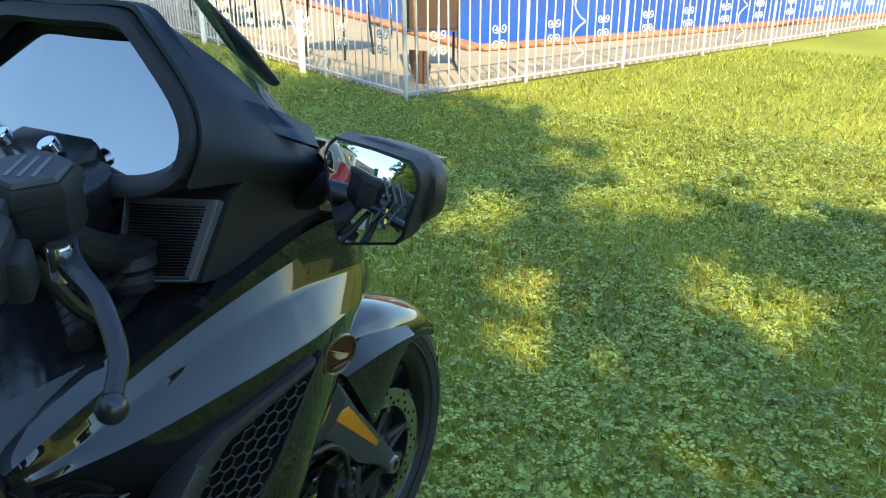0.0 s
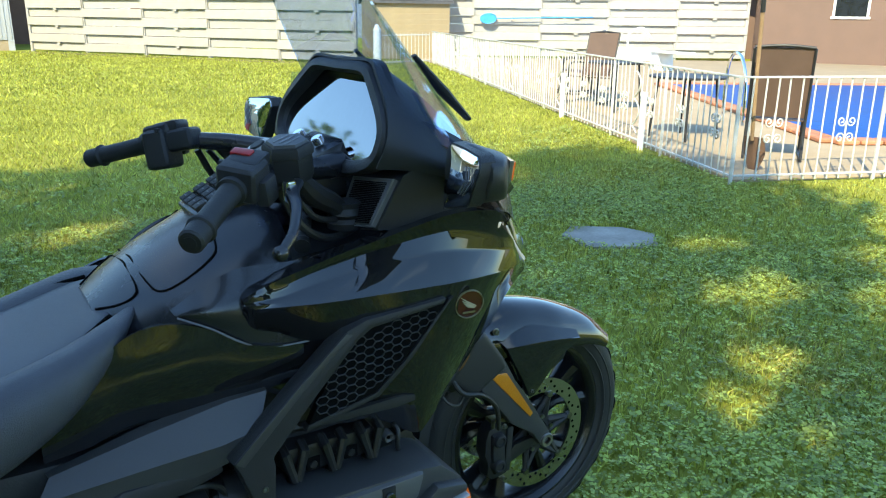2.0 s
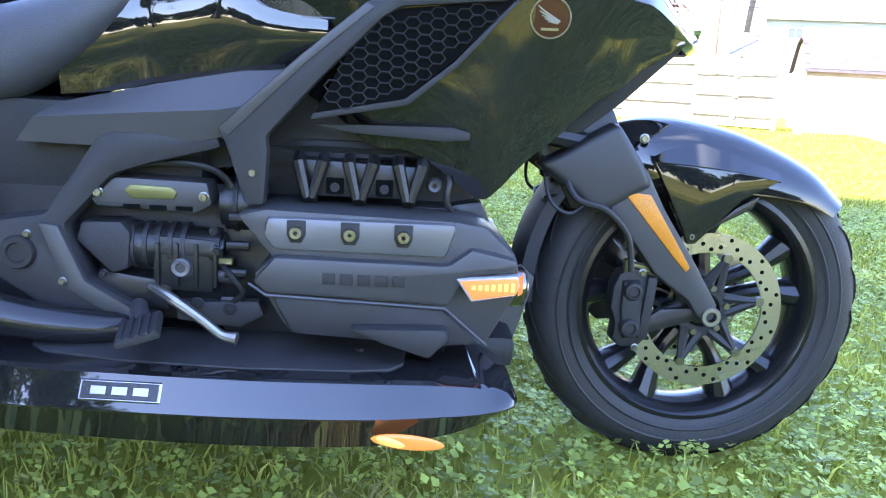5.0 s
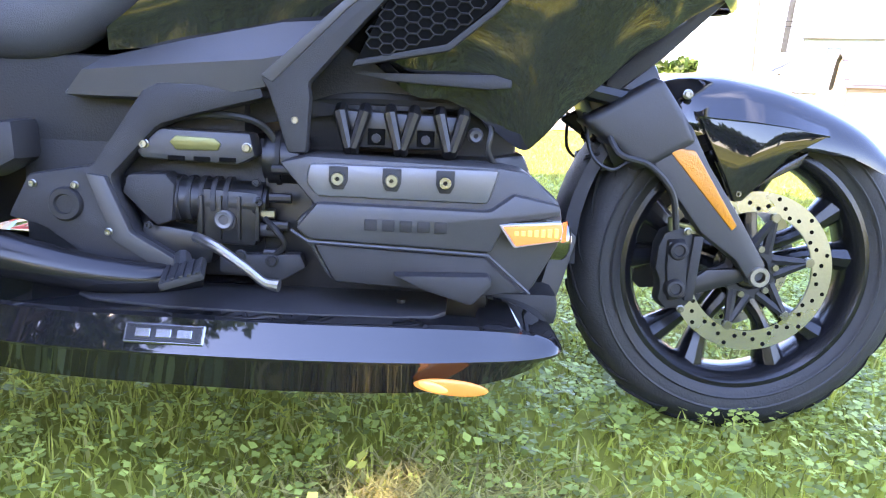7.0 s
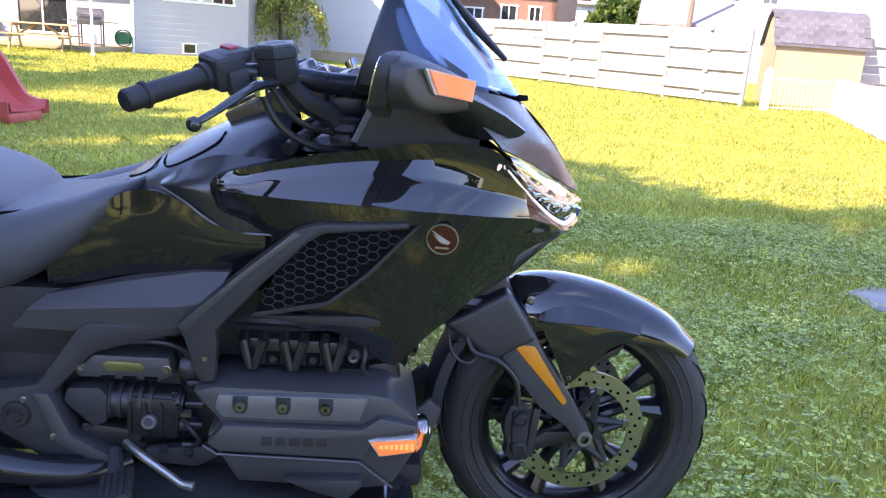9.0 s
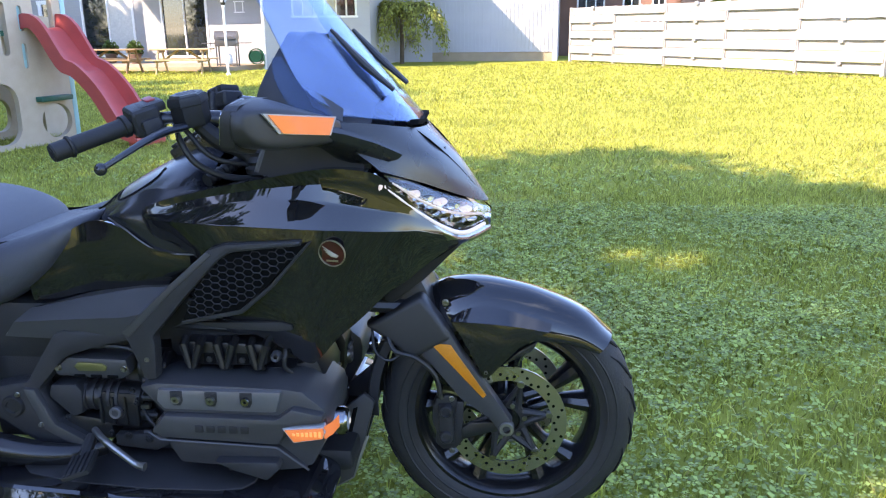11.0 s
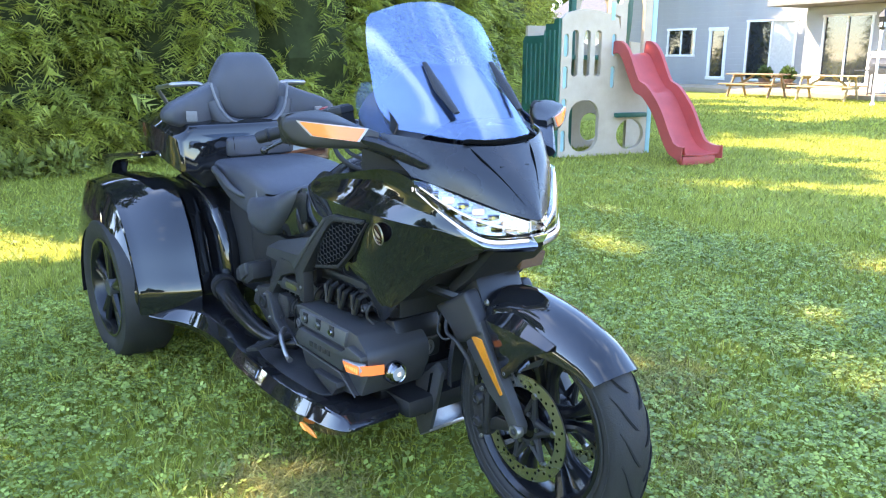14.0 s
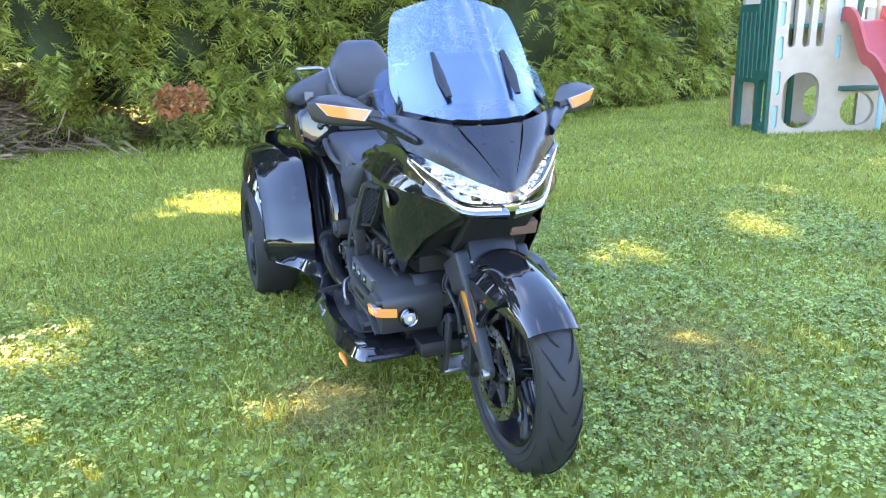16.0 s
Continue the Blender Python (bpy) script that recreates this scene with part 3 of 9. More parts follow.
window(house, HA, dA, 3.0, 3.4, 0.06, 0.40, 1, (), "vent", 0.03)
cyl((-8.42, 25.06, 0), (-8.42, 25.06, 3.0), 0.045, 10, bm=(dp := bmesh.new()))
part("downspout", rel(dp, house), M_TRIM, house)
# side wall that turns back beside the window wall
HC, HD = Vector((-5.15, 27.2, 0)), Vector((-4.75, 30.4, 0))
part("wall", rel(wall_mesh(HC, HD, 0, 3.05, 0.2), house), M_SIDING, house)
clapboard(house, HC, HD, 0.02, 3.02, 0.20, M_SIDING)
# narrow bright panel and the wide flank beyond it
HE, HF, HG = Vector((-4.75, 30.4, 0)), Vector((-3.25, 30.7, 0)), Vector((1.75, 30.55, 0))
part("wall", rel(wall_mesh(HE, HF, 0, 4.6, 0.2), house), M_SIDING, house)
garage = empty("garage", HF, "white ribbed garage wall half in shadow", "garage")
part("wall", rel(wall_mesh(HF, HG, 0.36, 5.4, 0.2), garage), M_SIDING, garage)
part("plinth", rel(wall_mesh(HF + Vector((0, 0.03, 0)), HG + Vector((0, 0.03, 0)), 0, 0.36, 0.2), garage), M_CONCRETE, garage)
rib = plank_mesh("siding_rib", 0.022, 5.0, 0.02, M_SIDING, 0.003)
for i in range(33):
    q = (HG - HF) * ((i + 0.5) / 33)
    piece("siding_rib", rib, pose(q.x, q.y - 0.008, 0.38), garage)
part("wall", rel(wall_mesh(HG, HG + Vector((0.6, 9, 0)), 0, 5.4, 0.2), garage), M_SIDING, garage)
roof = prism([(-3.6, 5.35), (2.15, 5.35), (2.15, 5.5), (-3.6, 5.5)], 30.0, 39.0, 0.01)
part("roof", rel(roof, garage), M_SHINGLE, garage)
# low roof over the garden rooms
rk = bmesh.new()
prism([(-9.0, 3.06), (-4.55, 3.06), (-4.55, 3.24), (-9.0, 3.24)], 24.5, 33.0, 0.01, bm=rk)
part("roof", rel(rk, house), M_SHINGLE, house)
# upper storey set back above the garden rooms
part("wall", rel(wall_mesh(Vector((-8.4, 31.0, 0)), Vector((-3.4, 30.9, 0)), 3.2, 6.0, 0.2), house), M_SIDING, house)
part("upper_storey", rel(box((-6.0, 28.95, 4.03), (5.4, 3.3, 1.54), bev=0.02), house), M_SIDING, house)
# garden side: wall with sliding door, then the two-storey flank
EA, EB = Vector((-13.6, 27.3, 0)), Vector((-8.55, 26.1, 0))
dE = (EB - EA).normalized()
slide_h = (0.75, 2.75, 0.35, 2.75)
part("wall", rel(wall_mesh(EA, EB, 0, 3.05, 0.2, [slide_h]), house), M_SIDING2, house)
clapboard(house, EA, EB, 0.02, 3.02, 0.24, M_SIDING2, [slide_h])
window(house, EA, dE, *slide_h, 2, (), "sliding_door", 0.09)
window(house, EA, dE, 3.9, 4.25, 1.9, 2.3, 1, (), "wall_vent", 0.04)
FA, FB = Vector((-24.0, 29.2, 0)), Vector((-13.75, 28.6, 0))
dF = (FB - FA).normalized()
far_holes = [(7.2, 9.4, 0.35, 2.75), (5.4, 6.3, 0.35, 2.5), (3.2, 4.7, 1.3, 2.5)]
part("wall", rel(wall_mesh(FA, FB, 0, 5.6, 0.2, far_holes), house), M_SIDING2, house)
clapboard(house, FA, FB, 0.02, 5.5, 0.24, M_SIDING2, far_holes)
window(house, FA, dF, *far_holes[0], 2, (1,), "sliding_door", 0.09)
window(house, FA, dF, *far_holes[1], 1, (), "garden_door", 0.14)
window(house, FA, dF, *far_holes[2], 2, (), "window", 0.09)
part("wall", rel(wall_mesh(Vector((-13.75, 28.6, 0)), Vector((-13.6, 27.3, 0)), 0, 5.6, 0.2), house), M_SIDING2, house)
fascia = prism([(-14.2, 3.05), (-8.2, 3.05), (-8.2, 3.25), (-14.2, 3.25)], 25.2, 28.5, 0.01)
bmesh.ops.rotate(fascia, cent=(-11, 26.5, 3), matrix=Matrix.Rotation(radians(-13), 3, "Z"), verts=fascia.verts)
part("eave", rel(fascia, house), M_SHINGLE, house)
patio = slab("patio", [(-24, 26.6), (-9.2, 23.6), (-8.6, 26.1), (-13.6, 27.3), (-24, 29)], -0.05, 0.16, M_CONCRETE, "low concrete patio step behind the house", "patio")


def simple_house(name, label, a, c, depth, eave, ridge, wall_mat, roof_mat, windows=(), overhang=0.4):
    """A gabled house whose front runs from a to c."""
    root = empty(name, a, label, "house")
    d = (c - a).normalized()
    n = Vector((-d.y, d.x, 0))
    length = (c - a).length
    pts = [a, c, c + n * depth, a + n * depth]
    holes = [(w[0], w[1], w[2], w[3]) for w in windows]
    for i, (p, q) in enumerate(zip(pts, pts[1:] + pts[:1])):
        part("wall", rel(wall_mesh(p, q, 0, eave, 0.2, holes if i == 0 else ()), root), wall_mat, root)
    rf = bmesh.new()
    o = overhang
    prof = [(-o, eave - 0.10), (depth / 2, ridge), (depth + o, eave - 0.10), (depth + o, eave + 0.05), (depth / 2, ridge + 0.18), (-o, eave + 0.05)]
    rings = [[a + d * u + n * t + Vector((0, 0, z)) for t, z in prof] for u in (-o, length + o)]
    loft(rings, True, True, rf)
    part("roof", rel(rf, root), roof_mat, root)
    for u in (0.0, length):
        gb = loft([[a + d * (u + e) + n * t + Vector((0, 0, z)) for t, z in ((0, eave - 0.05), (depth, eave - 0.05), (depth / 2, ridge - 0.05))] for e in (-0.05, 0.05)])
        part("gable", rel(gb, root), wall_mat, root)
    for w in windows:
        window(root, a, d, *w[:4], w[4] if len(w) > 4 else 2)
    return root, d


blue, dB = simple_house("house", "pale blue two-storey house with grey shingle roof", Vector((19.0, 42.0, 0)), Vector((29.2, 38.6, 0)), 9.0, 5.3, 10.2, M_BLUEHOUSE, M_SHINGLE,
                        [(1.1, 1.95, 4.2, 4.85), (7.9, 8.9, 3.5, 4.9), (7.0, 8.3, 1.9, 2.7), (3.4, 6.2, 0.4, 2.2)])
clapboard(blue, Vector((19.0, 42.0, 0)) + Vector((-0.006, -0.02, 0)), Vector((29.2, 38.6, 0)) + Vector((-0.006, -0.02, 0)), 0.05, 5.2, 0.22, M_BLUEHOUSE,
          [(1.1, 1.95, 4.2, 4.85), (7.9, 8.9, 3.5, 4.9), (7.0, 8.3, 1.9, 2.7), (3.4, 6.2, 0.4, 2.2)])
# half-round lattice ornament over the porch
fan = bmesh.new()
fc = Vector((19.0, 42.0, 0)) + dB * 5.0 + Vector((-0.1, -0.3, 3.6))
for i in range(13):
    a_ = math.pi * i / 12
    tube([fc, fc + dB * (1.25 * math.cos(a_)) + Vector((0, 0, 1.15 * math.sin(a_)))], 0.035, 5, 1, fan)
for rr in (0.45, 0.85, 1.25):
    tube([fc + dB * (rr * math.cos(math.pi * i / 14)) + Vector((0, 0, rr * 0.92 * math.sin(math.pi * i / 14))) for i in range(15)], 0.04, 5, 1, fan)
tube([fc + dB * -1.3, fc + dB * 1.3], 0.06, 6, 1, fan)
part("lattice_fan", rel(fan, blue), M_TRIM, blue)
for u, h in ((4.3, 7.3), (5.6, 7.9), (2.7, 6.5)):
    p = Vector((19.0, 42.0, 0)) + dB * u + Vector((1.0, 2.2, 0))
    part("vent_pipe", rel(cyl(p + Vector((0, 0, h - 0.6)), p + Vector((0, 0, h + 0.35)), 0.07, 8), blue), M_TRIM, blue)
simple_house("house", "low pale blue wing with white trim", Vector((14.4, 44.0, 0)), Vector((18.8, 42.4, 0)), 6.0, 2.9, 4.2, M_BLUEHOUSE, M_SHINGLE, [(2.6, 3.4, 2.0, 2.6)])
simple_house("house", "low house with blue shingle roof", Vector((29.8, 40.0, 0)), Vector((34.5, 39.0, 0)), 6.0, 3.5, 4.6, M_BLUEHOUSE, M_SHINGLEB, [(0.6, 1.6, 2.6, 3.2)])
simple_house("house", "distant pale house with a gable roof", Vector((10.5, 62.0, 0)), Vector((16.5, 61.0, 0)), 8.0, 4.6, 7.6, M_SIDING, M_SHINGLE, [(1.5, 2.5, 3.0, 4.2)])
simple_house("house", "distant house with terracotta roof", Vector((40.0, 46.5, 0)), Vector((45.0, 45.2, 0)), 7.0, 2.9, 4.3, M_SIDING2, M_ROOFBROWN, [(1, 2, 2.4, 3.4)])
simple_house("house", "distant white house with windows", Vector((45.6, 46.3, 0)), Vector((48.4, 45.1, 0)), 5.0, 5.3, 5.7, M_SIDING, M_SHINGLE, [(0.6, 1.6, 4.0, 4.9)])
simple_house("house", "brown house with dark windows and low roof", Vector((1.4, 36.9, 0)), Vector((7.3, 34.85, 0)), 9.0, 3.9, 6.2, M_BROWNBRICK, M_ROOFBROWN,
             [(1.6, 2.9, 1.6, 2.7, 3), (3.7, 4.5, 1.4, 2.9), (5.0, 5.6, 1.4, 2.9)], 0.7)
simple_house("house", "brown stucco house beside the pool", Vector((21.3, 14.9, 0)), Vector((27.8, 2.0, 0)), 8.0, 3.4, 5.0, M_BROWN, M_ROOFBROWN, [(2.2, 3.2, 1.35, 2.2, 1)])
simple_house("house", "brown stucco wing with a terracotta roof", Vector((19.9, 18.9, 0)), Vector((23.6, 15.4, 0)), 6.0, 3.1, 4.7, M_BROWN, M_ROOFBROWN, [])
simple_house("house", "white outbuilding with grey roof behind the hedge", Vector((-32.5, 33.0, 0)), Vector((-25.0, 33.6, 0)), 7.0, 2.9, 4.8, M_SIDING, M_SHINGLEB, [(4.6, 5.5, 0.2, 2.1, 1)])


def shed():
    a, c = Vector((10.85, 20.85, 0)), Vector((13.15, 20.20, 0))
    root = empty("garden_shed", a, "tan wooden garden shed with dark shingle roof", "shed")
    d = (c - a).normalized()
    n = Vector((-d.y, d.x, 0))
    pts = [a, c, c + n * 2.0, a + n * 2.0]
    for p, q in zip(pts, pts[1:] + pts[:1]):
        part("wall", rel(wall_mesh(p, q, 0, 1.75, 0.05), root), M_SHEDWALL, root)
    clapboard(root, a + Vector((0, -0.012, 0)), c + Vector((0, -0.012, 0)), 0.02, 1.72, 0.17, M_SHEDWALL)
    clapboard(root, a + n * 2.0 + Vector((-0.012, 0, 0)), a + Vector((-0.012, 0, 0)), 0.02, 1.72, 0.17, M_SHEDWALL)
    prof = [(-0.15, 1.68), (0.55, 2.52), (1.0, 2.68), (1.45, 2.52), (2.15, 1.68), (2.15, 1.76), (1.45, 2.6), (1.0, 2.76), (0.55, 2.6), (-0.15, 1.76)]
    part("roof", rel(loft([[a + d * u + n * t + Vector((0, 0, z)) for t, z in prof] for u in (-0.10, 2.49)]), root), M_SHINGLEB, root)
    tab = plank_mesh("shingle", 0.30, 0.20, 0.012, M_SHINGLEB, 0.002)
    slope = math.degrees(math.atan2(0.84, 0.70))
    for r in range(6):
        for i in range(8):
            u = 0.02 + i * 0.305 - (0.15 if r % 2 else 0)
            t = r / 6
            q = a + d * u + n * (-0.16 + 0.70 * t) + Vector((0, 0, 1.77 + 0.84 * t)) - root.location
            piece("shingle", tab, Matrix.Translation(q) @ pose(0, 0, 0, slope - 90, 0, -15.8), root)
    for u in (0.02, 2.37):
        gb = loft([[a + d * (u + e) + n * t + Vector((0, 0, z)) for t, z in ((0, 1.7), (2.0, 1.7), (1.45, 2.5), (1.0, 2.66), (0.55, 2.5))] for e in (-0.02, 0.02)])
        part("gable", rel(gb, root), M_SHEDWALL, root)


shed()


# ---- trees ----
def leaf_cloud(name, centres, radii, count, size, material, parent, droop=0.3, flat=0.55, seed=1, shell=0.55, squash=1.0, gaps=()):
    """Many small leaves in clumps: each a bent kite of two triangles."""
    rng = np.random.default_rng(seed)
    cs, rs = np.array(centres, float), np.array(radii, float)
    pick = rng.choice(len(cs), count, p=rs ** 2 / (rs ** 2).sum())
    v = rng.normal(size=(count, 3))
    v /= np.linalg.norm(v, axis=1)[:, None]
    rad = rs[pick] * (shell + (1 - shell) * rng.random(count) ** 0.5) * (0.85 + 0.35 * rng.random(count))
    off = v * rad[:, None]
    off[:, 2] *= squash
    p = cs[pick] + off
    keep = np.ones(count, bool)
    fall = p + np.array(parent.location)
    fall = fall - fall[:, 2:3] * (np.array(TO_SUN) / TO_SUN.z)
    for gx, gy, gr in gaps:
        keep &= np.hypot(fall[:, 0] - gx, (fall[:, 1] - gy) * 1.25) > gr * (0.8 + 0.5 * rng.random(count))
    d = v * 0.8 + rng.normal(size=(count, 3)) * 0.6
    d[:, 2] -= droop
    d /= np.linalg.norm(d, axis=1)[:, None]
    s = np.cross(d, rng.normal(size=(count, 3)))
    s /= np.linalg.norm(s, axis=1)[:, None]
    ln = size * (0.6 + 0.8 * rng.random(count))
    wd = ln * flat * 0.5
    a, c = p, p + d * ln[:, None]
    mid = p + d * (ln * 0.45)[:, None]
    e, f = mid + s * wd[:, None], mid - s * wd[:, None]
    verts = np.stack([a, e, c, f], 1)[keep].reshape(-1, 3)
    idx = np.arange(int(keep.sum())) * 4
    faces = np.stack([idx, idx + 1, idx + 2, idx + 3], 1)
    return from_arrays(name, verts.tolist(), faces.tolist(), material, parent)


def evergreen(x, y, h, r, seed, base=0.15, near=True):
    """A dense drooping evergreen: leaning trunk, and tiers of hanging sprays."""
    rng = random.Random(seed)
    root = empty("evergreen_tree", (x, y, 0), "dense dark green evergreen in a tall hedge row", "tree", "evergreen hedge row")
    tr = tube([(0, 0, -0.05), (rng.uniform(-0.1, 0.1), 0, h * 0.5), (0, 0, h * 0.95)], [0.17, 0.12, 0.03], 9, 4)
    for i in range(12):
        a, z = rng.uniform(0, 6.28), rng.uniform(0.08, 0.7) * h
        q = r * 0.75 * (1 - z / h * 0.6)
        tube([(0, 0, z), (math.cos(a) * q * 0.6, math.sin(a) * q * 0.6, z + 0.15), (math.cos(a) * q, math.sin(a) * q, z - 0.05)], [0.04, 0.025, 0.01], 5, 3, tr)
    part("trunk", tr, M_BARK, root)
    cs, rs = [], []
    for i in range(120 if near else 64):
        t = rng.random() ** 0.85
        z = base + (h - base) * t
        q = r * (1 - 0.75 * t ** 1.6) * rng.uniform(0.72, 1.05)
        a = rng.uniform(0, 6.28) if rng.random() < 0.3 else rng.uniform(-1.9, 1.9)
        cs.append((math.cos(a) * q * 0.85, math.sin(a) * q * 0.85, z))
        rs.append(rng.uniform(0.22, 0.46))
    for i in range(18 if base < 0.8 else 0):
        a = rng.uniform(0, 6.28)
        cs.append((math.cos(a) * r * 0.85, math.sin(a) * r * 0.85, rng.uniform(0.15, 0.9)))
        rs.append(rng.uniform(0.30, 0.5))
    count = 4200 if near else 1700
    nr = np.random.default_rng(seed)
    C, R = np.array(cs), np.array(rs)
    pick = nr.choice(len(C), count)
    v = nr.normal(size=(count, 3))
    v /= np.linalg.norm(v, axis=1)[:, None]
    p = C[pick] + v * (R[pick] * (0.3 + 0.7 * nr.random(count)))[:, None]
    p[:, 2] = np.maximum(p[:, 2], max(0.08, base * 0.8))
    out = p.copy()
    out[:, 2] = 0
    out /= np.maximum(np.linalg.norm(out, axis=1), 0.2)[:, None]
    d = out * 0.9 + nr.normal(size=(count, 3)) * 0.38
    d[:, 2] -= 0.20
    d /= np.linalg.norm(d, axis=1)[:, None]
    side = np.cross(d, nr.normal(size=(count, 3)) * 0.28 + np.array((0, 0, 1.0)))
    side /= np.linalg.norm(side, axis=1)[:, None]
    ln = (0.22 + 0.30 * nr.random(count)) * (1.0 if near else 1.35)
    # each spray is a drooping frond: leaflets in pairs along a stem, shorter towards the tip
    tri = []
    pairs = 8 if near else 5
    for k in range(pairs):
        t = (k + 0.6) / pairs
        for sg in (-1, 1):
            o = p + d * (ln * t)[:, None] - np.array((0, 0, 0.30)) * (ln * t * t)[:, None]
            dirn = d * 0.75 + side * (sg * 0.75) + nr.normal(size=(count, 3)) * 0.16
            dirn[:, 2] -= 0.25
            dirn /= np.linalg.norm(dirn, axis=1)[:, None]
            L = (ln * (0.46 - 0.30 * t) * (0.75 + 0.5 * nr.random(count)))[:, None]
            w = d * L * (0.15 if near else 0.22)
            tri.append(np.stack([o - w, o + w, o + dirn * L], 1))
    stem = np.concatenate(tri, 1).reshape(-1, 3)
    i3 = np.arange(count * pairs * 2) * 3
    from_arrays("crown", stem.tolist(), np.stack([i3, i3 + 1, i3 + 2], 1).tolist(), M_HEDGE, root)
    # solid dark core: the crown's inner shade put into a plain shape
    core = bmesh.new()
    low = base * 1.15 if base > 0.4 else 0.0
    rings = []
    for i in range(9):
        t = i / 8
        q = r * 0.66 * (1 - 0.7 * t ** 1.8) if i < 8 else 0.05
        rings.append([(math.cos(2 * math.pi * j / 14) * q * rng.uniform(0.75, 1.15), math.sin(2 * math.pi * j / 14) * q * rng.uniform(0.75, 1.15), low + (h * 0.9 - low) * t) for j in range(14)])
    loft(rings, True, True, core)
    part("shade_core", core, M_HEDGEIN, root)
    return root


hedge_line = [(-9.9, -7.2), (-9.6, -4.7), (-8.95, -2.25), (-9.5, -0.7), (-9.4, 0.7), (-9.4, 2.6), (-9.8, 4.5), (-10.6, 6.3), (-11.4, 8.1), (-12.5, 9.9), (-13.7, 11.6), (-15.2, 13.4), (-17.0, 15.6), (-19.4, 18.4), (-22.2, 21.6), (-25.4, 25.0), (-12.6, -4.3)]
for i, (hx, hy) in enumerate(hedge_line):
    evergreen(hx - 0.35, hy, (5.6, 4.6, 4.9, 5.2, 5.4, 6.8)[i % 6], 1.5 if hy == -2.25 else (1.75, 1.6, 1.85)[i % 3], 40 + i, 0.95 if hy in (-4.7, -2.25) else 0.45 if hy == -0.7 else 0.1 if i % 4 else 0.35, hy < 8.5)
# browned sprays and low yellow weeds at the hedge foot
leaf_cloud("dry_branch", [(-7.62, -0.80, 0.62), (-7.58, -0.54, 0.65)], [0.16, 0.14], 500, 0.07, M_RUSTLEAF, tagged(empty("dead_branch", (0, 0, 0)), "browned dead spray hanging from the hedge", "branch"), seed=5)


def brush_pile(x, y, r, h, seed):
    """A heap of dead sticks."""
    rng = np.random.default_rng(seed)
    n = 1500
    q = rng.normal(size=(n, 2)) * r * 0.5
    c = np.concatenate([q, (rng.random(n) * h * np.exp(-(q ** 2).sum(1) / (r * r)))[:, None]], 1)
    d = rng.normal(size=(n, 3)) * np.array((1, 1, 0.35))
    d /= np.linalg.norm(d, axis=1)[:, None]
    a, e = c - d * 0.28, c + d * 0.28
    a[:, 2], e[:, 2] = np.maximum(a[:, 2], 0.0), np.maximum(e[:, 2], 0.02)
    s1 = np.cross(d, rng.normal(size=(n, 3)))
    s1 *= (0.012 / np.linalg.norm(s1, axis=1))[:, None]
    s2 = np.cross(d, s1)
    V = np.stack([a + s1, a - s1 * 0.5 + s2, a - s1 * 0.5 - s2, e], 1).reshape(-1, 3)
    i4 = np.arange(n) * 4
    F = np.concatenate([np.stack([i4 + j, i4 + (j + 1) % 3, i4 + 3], 1) for j in range(3)])
    root = empty("brush_pile", (x, y, 0), "heap of dry brown sticks under the hedge", "brush pile")
    from_arrays("brush", V.tolist(), F.tolist(), M_STICK, root)


brush_pile(-9.6, -3.6, 1.7, 1.1, 31)
brush_pile(-10.6, -2.6, 1.5, 1.0, 32)


def weeds(x, y, r, h, seed):
    root = empty("weed_clump", (x, y, 0), "yellow-green weeds at the foot of the hedge", "weeds", "weeds under the hedge")
    leaf_cloud("leaves", [(0, 0, h * 0.5), (r * 0.5, 0.1, h * 0.4), (-r * 0.5, 0.1, h * 0.4)], [r * 0.6] * 3, 420, 0.10, M_WILLOW, root, -0.4, 0.4, seed, 0.2)


for i, (wx, wy, wr, wh) in enumerate(((-8.5, -1.55, 0.28, 0.55), (-8.2, -0.75, 0.34, 0.45), (-8.9, -2.75, 0.2, 0.4), (-7.9, 0.55, 0.3, 0.35), (-8.0, 0.05, 0.22, 0.3))):
    weeds(wx, wy, wr, wh, 70 + i)


def weeping_tree():
    root = empty("weeping_tree", (-4.25, 28.9, 0), "small weeping tree with yellow-green hanging leaves", "tree")
    tr = tube([(0, 0, -0.05), (0.02, 0, 1.0), (0, 0, 1.75)], [0.09, 0.075, 0.06], 9, 4)
    rng = random.Random(3)
    ends = []
    for i in range(22):
        a = rng.uniform(0, 6.28)
        q = rng.uniform(0.9, 1.75)
        low = rng.uniform(0.35, 1.2)
        pts = [(0, 0, 1.7), (math.cos(a) * q * 0.5, math.sin(a) * q * 0.5, 2.15), (math.cos(a) * q * 0.9, math.sin(a) * q * 0.9, 1.75), (math.cos(a) * q * 1.05, math.sin(a) * q * 1.05, low)]
        tube(pts, [0.03, 0.02, 0.012, 0.005], 5, 4, tr)
        for p in spline(pts, 5)[3:]:
            ends.append(tuple(p))
    part("trunk", tr, M_BARK, root)
    leaf_cloud("crown", ends, [0.2] * len(ends), 6500, 0.13, M_WILLOW, root, 1.2, 0.45, 8, 0.2)


weeping_tree()


